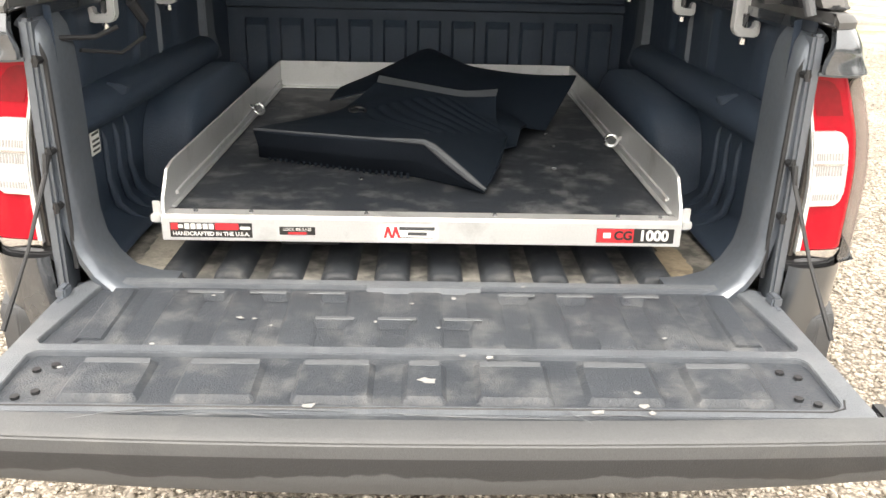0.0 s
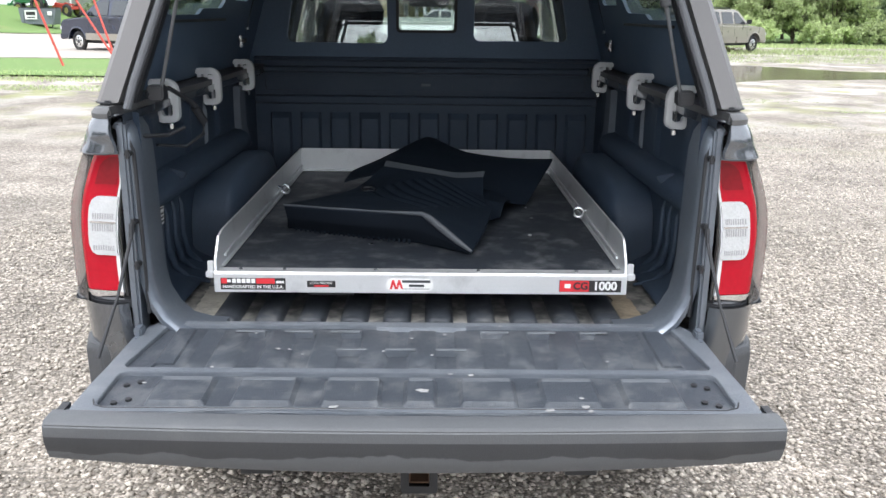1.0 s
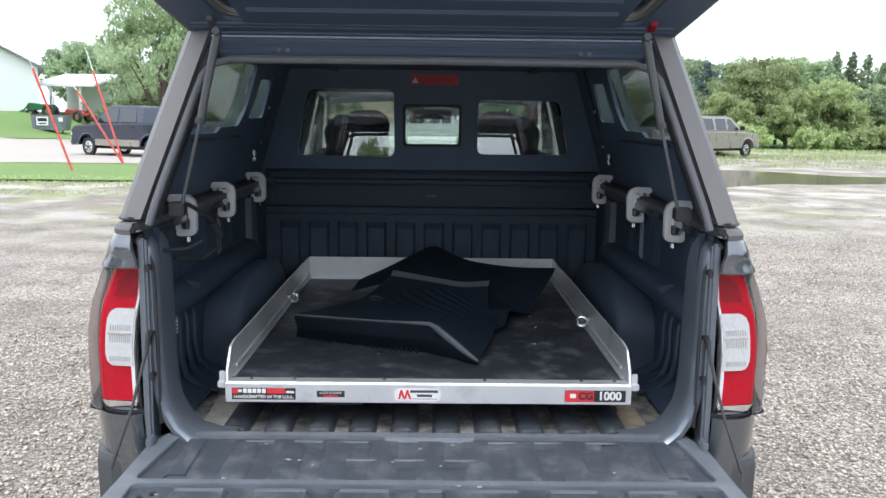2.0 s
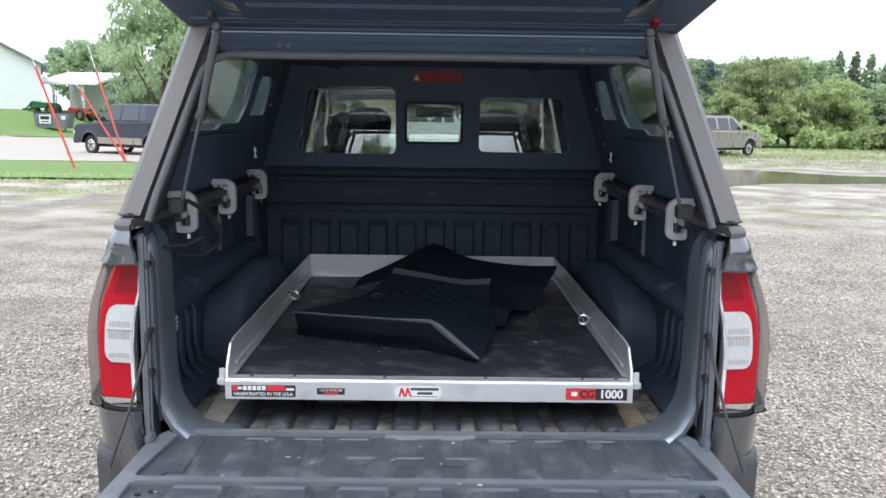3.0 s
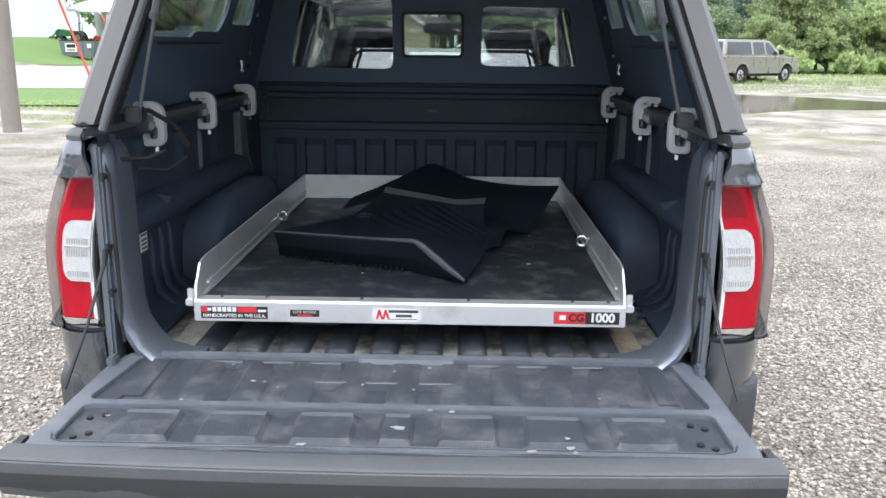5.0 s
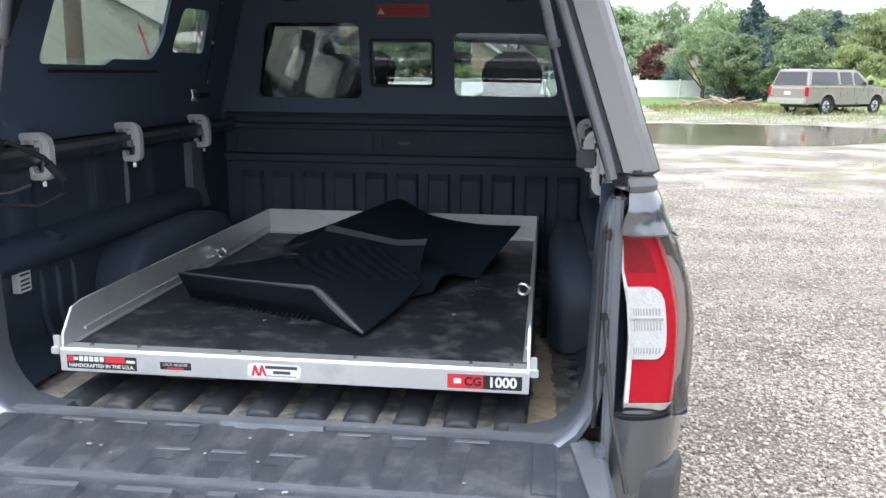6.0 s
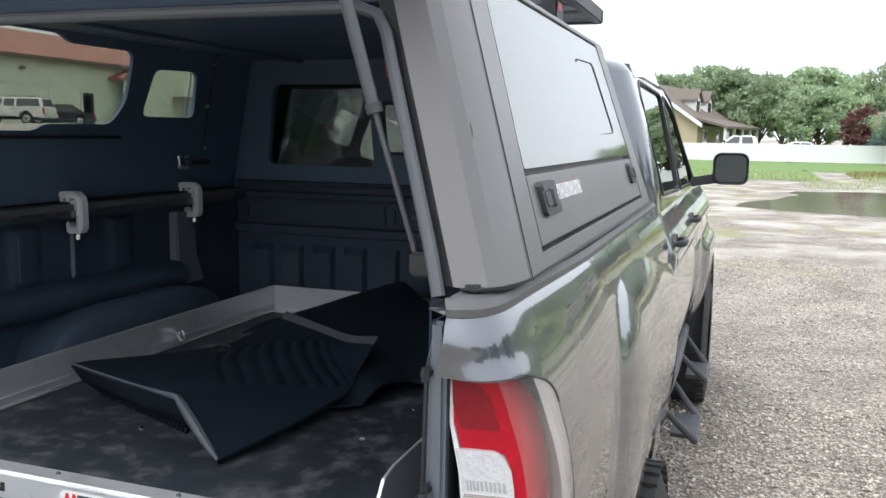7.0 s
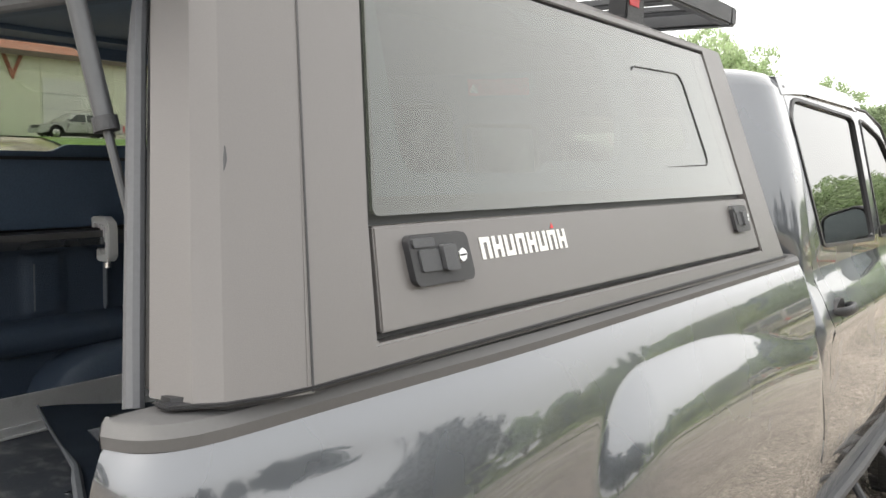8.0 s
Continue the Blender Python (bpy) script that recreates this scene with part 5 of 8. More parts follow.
part("dashboard", Build().prism([(3.55, 0.9), (3.52, 1.18), (3.62, 1.25), (4.0, 1.29), (4.0, 0.9)], -0.74, 0.74, "x"), BLACK, truck, "", 0.02)
part("interior_mirror", Build().plate(round_rect(-0.12, 0.12, 1.66, 1.72, 0.025), [], 0.03, lambda u, v, w: (u, 3.42 + w, v)), BLACK, truck, "", 0.005)


def cushion(x, y, rows, n=20):
    """A padded form: rounded rings (height, half width, half depth, shift) stacked up."""
    return Build().loft([[(x + a * math.copysign(abs(math.cos(t)) ** 0.6, math.cos(t)), y + k + d * math.copysign(abs(math.sin(t)) ** 0.6, math.sin(t)), z) for t in (2 * math.pi * i / n for i in range(n))] for z, a, d, k in rows])


def seat(x, y, w, head):
    s = part("seat", cushion(x, y, ((0.85, w, 0.09, 0.10), (1.20, w, 0.09, 0.05), (1.38, w * 0.95, 0.085, 0.01), (1.47, w * 0.80, 0.075, -0.01), (1.52, w * 0.45, 0.05, -0.015))), CLOTH, truck, "dark cloth seat", angle=60)
    part("headrest", cushion(x, y - 0.01, ((head, 0.09, 0.04, 0), (head + 0.03, 0.125, 0.05, 0), (head + 0.11, 0.135, 0.055, 0), (head + 0.16, 0.115, 0.05, 0), (head + 0.19, 0.06, 0.03, 0))), CLOTH, s, "", angle=60)


seat(-0.38, 3.0, 0.25, 1.52)
seat(0.38, 3.0, 0.25, 1.52)
for x in (-0.40, 0.40):
    seat(x, 2.28, 0.28, 1.49)

# the cab's back wall and window, leaning a little forward
def back_y(z):
    return 1.902 + 0.073 * (z - 1.47)


part("cab_back", Build().plate(round_poly([(-0.74, 1.36), (0.74, 1.36), (0.74, 1.42), (0.68, 1.80), (-0.68, 1.80), (-0.74, 1.42)], 0.05), [round_poly([(-0.66, 1.48), (0.66, 1.48), (0.62, 1.79), (-0.62, 1.79)], 0.06)], 0.03, lambda u, v, w: (u, back_y(v) + w, v)), PAINT, truck)
rw = part("rear_window", Build().plate(round_poly([(-0.67, 1.47), (0.67, 1.47), (0.63, 1.80), (-0.63, 1.80)], 0.06), [], 0.004, lambda u, v, w: (u, back_y(v) + 0.008 + w, v)), GLASS_REAR, truck, "tinted rear cab window")
part("window_rubber", Build().plate(round_poly([(-0.69, 1.45), (0.69, 1.45), (0.65, 1.82), (-0.65, 1.82)], 0.06), [round_poly([(-0.65, 1.49), (0.65, 1.49), (0.61, 1.78), (-0.61, 1.78)], 0.06)], 0.012, lambda u, v, w: (u, back_y(v) - 0.012 + w, v)), BLACK, rw)
part("cab_back_lower", Build().box(-0.78, 0.78, CAB0, CAB0 + 0.03, 0.60, 1.38), PAINT, truck)


# ---- the truck cap ----
cap = thing("truck_cap", "matt dark grey steel truck cap with its rear hatch raised", "truck cap", (0, 0, 0))


def cap_x(z):
    return 0.79 - 0.33 * (z - 1.41)


def cap_side(sgn, off=0.0):
    """Places (y, z) on the cap's leaning side; depth goes inwards."""
    def place(u, v, w):
        return (sgn * (cap_x(v) + off - w), u, v)
    return place


ROOF = 1.90
door_gap = [(0.318, 1.437), (1.662, 1.437), (1.648, 1.56), (1.60, 1.886), (0.435, 1.886), (0.345, 1.56)]
big_win = [(0.45, 1.612), (0.78, 1.612), (0.81, 1.630), (1.06, 1.632), (1.105, 1.70), (1.09, 1.842), (0.84, 1.842), (0.80, 1.862), (0.47, 1.862)]
small_win = [(1.186, 1.658), (1.445, 1.660), (1.408, 1.806), (1.20, 1.80)]
for sgn in (1, -1):
    # the skin round the side door, with the step down into the gap
    part("side_panel", Build().plate([(0.205, 1.41), (1.828, 1.402), (1.80, 1.50), (1.724, ROOF), (0.33, ROOF)], [[(y, z) for y, z in door_gap]], 0.02, cap_side(sgn)), CAP_PAINT, cap, "", 0.0025)
    door = part("side_door", Build().plate([(0.328, 1.446), (1.652, 1.446), (1.640, 1.555), (0.350, 1.555)], [], 0.016, cap_side(sgn, -0.001)), CAP_PAINT, cap, "lift-up side door with a flush tinted pane", 0.002)
    pane_out = [(0.354, 1.566), (1.638, 1.566), (1.593, 1.88), (0.441, 1.88)]
    part("door_glass", Build().plate(round_poly(pane_out, 0.012), [], 0.005, cap_side(sgn, -0.0015)), GLASS_CAP, door)
    part("inner_panel", Build().plate([(0.20, 1.415), (1.79, 1.415), (1.70, 1.885), (0.31, 1.885)], [round_poly(big_win, 0.03), round_poly(small_win, 0.03)], 0.012, cap_side(sgn, -0.022)), CAP_BLACK_LIFTED, cap, "black inner panel with two window openings", 0.002)
    part("window_lip", Build().box(-0.3, 0.3, -0.006, 0.006, -0.004, 0.004).moved(Matrix.Translation((sgn * (cap_x(1.60) - 0.04), 0.80, 1.595))@Matrix.Rotation(radians(90), 4, "Z")), BLACK, cap)
    # black sheet added behind the door gap in place of its shade
    part("gap_backing", Build().plate([(0.306, 1.43), (1.672, 1.43), (1.66, 1.56), (1.612, 1.892), (0.43, 1.892), (0.335, 1.56)], [[(0.385, 1.585), (1.618, 1.585), (1.575, 1.868), (0.458, 1.868)]], 0.003, cap_side(sgn, -0.0185)), BLACK, cap)
    # the crease that shows round the small pane
    crease = [(1.168, 1.803), (1.174, 1.809), (1.185, 1.812), (1.39, 1.818), (1.405, 1.816), (1.416, 1.808), (1.423, 1.795), (1.452, 1.652), (1.452, 1.640), (1.446, 1.632), (1.436, 1.630), (1.23, 1.625)]
    part("pane_crease", Build().tube([(sgn * (cap_x(z) - 0.0005), y, z) for y, z in crease], [0.0004] + [0.0017] * 10 + [0.0004], 6), BLACK, door)
    # folded rear pillar in three facets
    lines = [((0.216, 1.408), (0.332, ROOF), 0.0), ((0.170, 1.411), (0.286, ROOF), -0.005), ((0.125, 1.412), (0.241, ROOF), -0.018), ((0.104, 1.413), (0.220, ROOF), -0.034), ((0.093, 1.414), (0.209, ROOF), -0.080), ((0.115, 1.415), (0.231, ROOF), -0.083)]
    rows = []
    for k in range(9):
        t = k / 8
        row = []
        for (ya, za), (yb, zb), off in lines:
            y, z = ya + (yb - ya) * t, za + (zb - za) * t
            row.append((sgn * (cap_x(z) + off), y, z))
        rows.append(row)
    pil = part("rear_pillar", Build().loft(rows, False, False), CAP_PAINT, cap, "folded grey rear pillar with a small scuff", angle=17)
    part("seam", Build().tube([(sgn * (cap_x(1.41) + 0.0005), 0.214, 1.41), (sgn * (cap_x(ROOF) + 0.0005), 0.332, ROOF)], 0.0013, 6), BLACK, pil)
    part("scuff", Build().tube([(sgn * (cap_x(1.637) - 0.0172), 0.184, 1.637), (sgn * (cap_x(1.624) - 0.0172), 0.181, 1.624), (sgn * (cap_x(1.611) - 0.0182), 0.176, 1.611)], [0.001, 0.0022, 0.001], 6), PLASTIC, pil)
    # folded edge at the cap's front
    part("front_fold", Build().loft([[(sgn * (cap_x(z) - d), y + e, z) for d, e in ((0.0005, -0.004), (0.004, 0.004), (0.022, 0.020), (0.062, 0.026), (0.062, 0.020), (0.024, 0.012))] for y, z in ((1.826, 1.404), (1.799, 1.50), (1.762, 1.70), (1.723, ROOF - 0.006))]), CAP_PAINT, cap, "", angle=17)
    # bulb seal round the opening
    part("door_seal", Build().tube([(sgn * 0.688, 0.091, 1.40), (sgn * 0.672, 0.103, 1.46), (sgn * 0.585, 0.166, 1.72), (sgn * 0.570, 0.180, 1.765), (sgn * 0.55, 0.197, 1.792), (sgn * 0.51, 0.212, 1.807), (0, 0.222, 1.810)], [0.0100, 0.0100, 0.0095, 0.0095, 0.0095, 0.0100, 0.0105], 10), RUBBER, cap, "grey bulb seal round the rear opening")
    part("seal_channel", Build().loft([[(sgn * (x - 0.022), y, z), (sgn * (x + 0.020), y, z), (sgn * (x + 0.020), y + 0.03, z), (sgn * (x - 0.022), y + 0.03, z)] for x, y, z in ((0.697, 0.112, 1.412), (0.604, 0.180, 1.70), (0.562, 0.212, 1.83))]), BLACK, cap)
    # foam gasket that the cap sits on
    part("base_gasket", Build().loft([[(sgn * (o - 0.03), y, 1.406), (sgn * o, y, 1.406), (sgn * (o - 0.003), y, 1.419), (sgn * (o - 0.03), y, 1.419)] for y, o in ((0.088, 0.744), (0.128, 0.771), (0.172, 0.784), (0.218, 0.789), (0.9, 0.794), (1.83, 0.794))]), BLACK, cap, "", 0.006)
    part("base_trim", Build().loft([[(sgn * (o - 0.02), y, 1.4105), (sgn * o, y, 1.4110), (sgn * o, y, 1.4150), (sgn * (o - 0.02), y, 1.4155)] for y, o in ((0.084, 0.748), (0.125, 0.775), (0.170, 0.788), (0.217, 0.7925), (0.9, 0.7975), (1.83, 0.7975))]), BLACK, cap, "", 0.003)
    # latches
    for y0, y1 in ((0.392, 0.508), (1.505, 1.60)):
        lt = part("latch", Build().plate(round_rect(y0, y1, 1.487, 1.543, 0.010), [], 0.010, cap_side(sgn, 0.008)), BLACK, cap, "black push latch with a bright key barrel", 0.003)
        m = y0 + (y1 - y0) * 0.5
        part("latch_lever", Build().plate(round_rect(m - 0.004, m + 0.022, 1.502, 1.531, 0.003), [], 0.008, cap_side(sgn, 0.015)), PLASTIC, lt, "", 0.002)
        part("latch_pad", Build().plate(round_rect(y0 + 0.014, m - 0.008, 1.503, 1.527, 0.003), [], 0.004, cap_side(sgn, 0.0105)), PLASTIC, lt, "", 0.001)
        part("latch_hood", Build().plate(round_rect(y0 + 0.006, m - 0.012, 1.530, 1.540, 0.003), [], 0.004, cap_side(sgn, 0.0105)), PLASTIC, lt, "", 0.001)
        part("key_barrel", Build().tube([(sgn * (cap_x(1.516) + 0.007), m + 0.036, 1.516), (sgn * (cap_x(1.516) + 0.0115), m + 0.036, 1.517)], 0.008, 16), STEEL, lt)
        part("key_slot", Build().box(-0.005, 0.005, -0.0012, 0.0012, -0.001, 0.001).moved(Matrix.Translation((sgn * (cap_x(1.516) + 0.0118), m + 0.036, 1.517)) @ Matrix.Rotation(radians(90), 4, "Z")), BLACK, lt)
    # maker's mark as plain white strokes, no lettering
    if sgn == 1:
        for k in range(8):
            y0 = 0.542 + 0.0285 * k
            bars = [(y0, y0 + 0.0075, 1.5055, 1.5325), (y0 + 0.0155, y0 + 0.023, 1.5055, 1.5325), (y0 + 0.0075, y0 + 0.0155, *((1.526, 1.5325), (1.5155, 1.522), (1.5055, 1.512))[k % 3])]
            for ya, yb, za, zb in bars:
                part("mark", Build().plate([(ya, za), (yb, za), (yb, zb), (ya, zb)], [], 0.0006, cap_side(1, 0.0002)), WHITE_STICKER, door)
    if sgn == 1:
        part("mark", Build().plate([(0.727, 1.535), (0.736, 1.535), (0.7315, 1.542)], [], 0.0006, cap_side(1, 0.0002)), RED_STICKER, door)
    # gas strut
    st = part("gas_strut", Build().tube([(sgn * 0.516, 0.122, 1.862), (sgn * 0.569, 0.142, 1.652)], 0.0098, 14), STRUT, cap, "grey gas strut")
    part("strut_rod", Build().tube([(sgn * 0.569, 0.142, 1.652), (sgn * 0.628, 0.163, 1.44)], 0.0046, 10), STRUT, st)
    part("strut_joint", Build().tube([(sgn * 0.516, 0.104, 1.866), (sgn * 0.516, 0.134, 1.862)], 0.0095, 10), PLASTIC, st)
    part("strut_collar", Build().tube([(sgn * 0.5665, 0.1412, 1.662), (sgn * 0.570, 0.1423, 1.648)], 0.0128, 14), PLASTIC, st)
    part("strut_foot", Build().box(sgn * 0.640 - 0.02, sgn * 0.640 + 0.02, 0.15, 0.19, 1.415, 1.45), BLACK, st, "", 0.004)
    # inner latches and the pull cable
    il = part("inner_latch", Build().box(sgn * 0.735 - 0.015, sgn * 0.735 + 0.015, 1.50, 1.60, 1.500, 1.530).tube([(sgn * 0.72, 1.48, 1.515), (sgn * 0.70, 1.44, 1.512)], 0.008, 8), BLACK, cap, "", 0.003)
    part("latch_loop", Build().tube([(sgn * 0.712, 1.46, 1.495), (sgn * 0.70, 1.40, 1.495), (sgn * 0.70, 1.40, 1.53), (sgn * 0.712, 1.46, 1.53)], 0.006, 8), STEEL, il)
    part("pull_rod", Build().tube([(sgn * 0.72, 1.55, 1.53), (sgn * 0.60, 1.47, 1.87)], 0.004, 6), BLACK, il)
    for y, z in ((0.52, 1.875), (0.60, 1.878), (1.05, 1.875), (1.30, 1.872), (1.48, 1.84), (1.5, 1.70), (1.54, 1.56), (0.30, 1.60), (0.36, 1.47)):
        part("bolt_head", Build().tube([(sgn * (cap_x(z) - 0.034), y, z), (sgn * (cap_x(z) - 0.042), y, z)], 0.006, 8), STEEL, cap)

part("cap_roof", Build().loft([[(-0.632, y, z - 0.012), (-0.60, y, z + 0.012), (0, y, z + 0.022), (0.60, y, z + 0.012), (0.632, y, z - 0.012), (0.60, y, z - 0.022), (-0.60, y, z - 0.022)] for y, z in ((0.26, 1.895), (0.33, 1.90), (1.0, 1.905), (1.68, 1.90), (1.73, 1.893))]), CAP_PAINT, cap, "", 0.004)
part("headliner", Build().box(-0.60, 0.60, 0.30, 1.74, 1.868, 1.876), CAP_BLACK_LIFTED, cap, "black inner roof")
for x in (-0.42, 0.42):
    part("roof_channel", Build().box(x - 0.02, x + 0.02, 0.32, 1.72, 1.858, 1.868), CAP_BLACK_LIFTED, cap, "", 0.002)
part("header_beam", Build().prism([(0.24, 1.820), (0.236, 1.838), (0.246, 1.842), (0.240, 1.862), (0.262, 1.878), (0.30, 1.89), (0.30, 1.815), (0.26, 1.815)], -0.60, 0.60, "x"), CAP_BLACK_SHADED, cap, "black header over the rear opening", 0.004)
for x in (-0.389, -0.366, 0.377, 0.400):
    part("hinge_bolt", Build().tube([(x, 0.242, 1.833), (x, 0.232, 1.833)], 0.0062, 10), RUBBER, cap)
panes = [round_poly([(-0.595, 1.50), (-0.165, 1.497), (-0.165, 1.786), (-0.535, 1.786)], 0.035), round_rect(-0.118, 0.117, 1.553, 1.716, 0.014),
         round_poly([(0.198, 1.512), (0.60, 1.512), (0.55, 1.745), (0.198, 1.748)], 0.03)]


def front_at(u, v, w):
    return (u, 1.835 - w - 0.22 * (v - 1.405), v)


front_panel = part("front_panel", Build().plate([(-0.762, 1.405), (0.762, 1.405), (0.604, 1.885), (-0.604, 1.885)], panes, 0.03, front_at), CAP_BLACK_LIFTED, cap, "black front wall with three windows", 0.002)
for loop in panes:
    part("front_pane", Build().plate(loop, [], 0.004, lambda u, v, w: front_at(u, v, w + 0.012)), GLASS_CLEAR, front_panel)
part("slider_trim", Build().plate(round_rect(-0.128, 0.127, 1.543, 1.726, 0.018), [round_rect(-0.116, 0.115, 1.555, 1.714, 0.013)], 0.008, lambda u, v, w: front_at(u, v, w + 0.030)), BLACK, front_panel, "", 0.002)
# black ring added between cap and cab, hiding the lit cab back
dark_ring = [(-0.63, 1.46), (0.63, 1.46), (0.59, 1.82), (-0.59, 1.82)]
part("window_boot", Build().loft([[front_at(u, v, -0.002) for u, v in round_poly(dark_ring, 0.05)], [(u, 1.888, v) for u, v in round_poly(dark_ring, 0.05)]], False), BLACK, cap)
warn = part("warning_label", Build().plate(round_rect(-0.093, 0.112, 1.806, 1.852, 0.003), [], 0.001, lambda u, v, w: (u, 1.80 - 0.22 * (v - 1.405) - w, v)), RED_LABEL, cap, "faded red warning label")
for k, (x0, x1, z0, z1) in enumerate(((-0.02, 0.03, 1.841, 1.846), (-0.055, 0.09, 1.830, 1.835), (-0.055, 0.08, 1.822, 1.826), (-0.055, 0.085, 1.814, 1.818))):
    part("print", Build().plate([(x0, z0), (x1, z0), (x1, z1), (x0, z1)], [], 0.0005, lambda u, v, w: (u, 1.7988 - 0.22 * (v - 1.405) - w, v)), RED_STICKER, warn)
part("print", Build().plate([(-0.088, 1.814), (-0.060, 1.814), (-0.074, 1.838)], [], 0.0005, lambda u, v, w: (u, 1.7988 - 0.22 * (v - 1.405) - w, v)), WHITE_STICKER, warn)

# the raised hatch
TILT_UP = radians(24)


def hatch_at(u, d, w):
    """u across, d from the hinge towards the lower edge, w out of the hatch's inner face (down)."""
    return (u, 0.235 - d * math.cos(TILT_UP) + w * math.sin(TILT_UP) * 0.3, 1.872 + d * math.sin(TILT_UP) - w * math.cos(TILT_UP))


hatch = part("rear_hatch", Build().plate([(-0.615, 0.0), (0.615, 0.0), (0.775, 0.50), (-0.775, 0.50)], [round_poly([(-0.50, 0.09), (0.50, 0.09), (0.60, 0.41), (-0.60, 0.41)], 0.04)], -0.03, hatch_at), CAP_PAINT, cap, "raised rear hatch with a tinted pane", 0.004)
part("hatch_inner", Build().plate([(-0.60, 0.006), (0.60, 0.006), (0.755, 0.485), (-0.755, 0.485)], [round_poly([(-0.51, 0.08), (0.51, 0.08), (0.61, 0.42), (-0.61, 0.42)], 0.04)], 0.008, hatch_at), CAP_BLACK_SHADED, hatch, "", 0.002)
part("hatch_glass", Build().plate(round_poly([(-0.52, 0.07), (0.52, 0.07), (0.62, 0.43), (-0.62, 0.43)], 0.04), [], 0.005, lambda u, d, w: hatch_at(u, d, w - 0.02)), GLASS_TINT, hatch)
for d in (0.02, 0.05, 0.065):
    part("hatch_rib", Build().plate([(-0.59, d), (0.59, d), (0.595, d + 0.008), (-0.595, d + 0.008)], [], 0.014, hatch_at), CAP_BLACK_SHADED, hatch)
stiffener = part("hatch_stiffener", Build().plate([(-0.46, 0.074), (0.46, 0.074), (0.535, 0.428), (-0.535, 0.428)], [], 0.012, lambda u, d, w: hatch_at(u, d, w + 0.001)), CAP_BLACK_SHADED, hatch, "dark ribbed panel across the middle of the hatch", 0.003)
for d in (0.13, 0.19, 0.25, 0.31, 0.37):
    part("stiffener_rib", Build().plate([(-0.44, d), (0.44, d), (0.445, d + 0.02), (-0.445, d + 0.02)], [], 0.012, lambda u, e, w: hatch_at(u, e, w + 0.010)), CAP_BLACK_SHADED, stiffener, "", 0.003)
for s in (-1, 1):
    part("reflector", Build().plate([(s * 0.53, 0.07), (s * 0.545, 0.07), (s * 0.548, 0.10), (s * 0.533, 0.10)], [], 0.02, hatch_at), RED_DARK if s == 1 else PLASTIC, hatch)

# ---- the roof rack ----
rack = thing("roof_rack", "black slatted aluminium platform rack on the cap roof", "roof rack")
for y0, y1 in ((0.44, 0.475), (1.885, 1.925)):
    part("end_rail", Build().box(-0.60, 0.60, y0, y1, 1.988, 2.036), PLASTIC, rack, "", 0.005)
for x in (-0.585, 0.585):
    part("side_rail", Build().box(x - 0.015, x + 0.015, 0.475, 1.885, 1.988, 2.036), PLASTIC, rack, "", 0.005)
for k in range(9):
    y = 0.56 + 0.152 * k
    part("slat", Build().box(-0.57, 0.57, y, y + 0.055, 2.012, 2.03), PLASTIC, rack, "", 0.004)
for x in (-0.55, 0.55):
    for y in (0.62, 1.36):
        part("rack_foot", Build().prism([(y - 0.07, 1.912), (y + 0.12, 1.912), (y + 0.09, 1.926), (y + 0.05, 1.93), (y + 0.045, 1.99), (y - 0.035, 1.99), (y - 0.04, 1.93)], x - 0.022, x + 0.022, "x"), BLACK, rack, "", 0.004)
    part("track", Build().box(x - 0.02, x + 0.02, 0.40, 1.60, 1.905, 1.916), BLACK, rack)
    part("foot_tag", Build().box(x + 0.0225, x + 0.024, 1.33, 1.375, 1.955, 1.975), RED_STICKER, rack)


# ---- clamps that hold the cap ----
def clamp_at(x, y, sgn):
    c = thing("c_clamp", "bright cast aluminium clamp holding the cap to the bed rail", "clamp", (x, y, 1.43), "clamps along the bed rails")
    prof = [(0.075, 0.012), (0.02, 0.014), (0.0, 0.0), (-0.006, -0.02), (-0.006, -0.09), (0.004, -0.104), (0.045, -0.106), (0.052, -0.10), (0.052, -0.072), (0.042, -0.072), (0.040, -0.088), (0.012, -0.086), (0.010, -0.018), (0.020, -0.006), (0.075, -0.006)]
    part("frame", Build().prism([(sgn * a, b) for a, b in prof], -0.015, 0.015, "y"), ALU_BRIGHT, c, "", 0.003)
    part("jaw", Build().prism([(sgn * a, b) for a, b in ((0.010, -0.010), (0.034, -0.010), (0.034, -0.05), (0.026, -0.058), (0.014, -0.058), (0.010, -0.05))], -0.015, 0.015, "y"), ALU_BRIGHT, c, "", 0.003)
    for a in (0.032, 0.054):
        part("tooth", Build().box(min(sgn * a, sgn * (a + 0.012)), max(sgn * a, sgn * (a + 0.012)), -0.018, 0.018, -0.016, -0.005), ALU_BRIGHT, c)
    part("bolt", Build().tube([(sgn * 0.022, 0, -0.112), (sgn * 0.022, 0, -0.055)], 0.005, 8).tube([(sgn * 0.022, 0, -0.122), (sgn * 0.022, 0, -0.110)], 0.009, 6), STEEL, c)


for y in (0.425, 0.90, 1.54):
    clamp_at(0.672, y, 1)
for y in (0.45, 0.93, 1.47):
    clamp_at(-0.676, y, -1)

wire = thing("loose_wiring", "loose black wiring loom by the rear pillar", "cable")
part("loom", Build().tube([(-0.66, 0.15, 1.43), (-0.62, 0.20, 1.44), (-0.59, 0.28, 1.40), (-0.575, 0.33, 1.35), (-0.58, 0.34, 1.31), (-0.61, 0.28, 1.285), (-0.66, 0.20, 1.30)], [0.006, 0.006, 0.007, 0.009, 0.005, 0.004, 0.004], 8), BLACK, wire)
part("connector", Build().tube([(-0.585, 0.29, 1.385), (-0.573, 0.325, 1.345)], 0.011, 8), BLACK, wire)
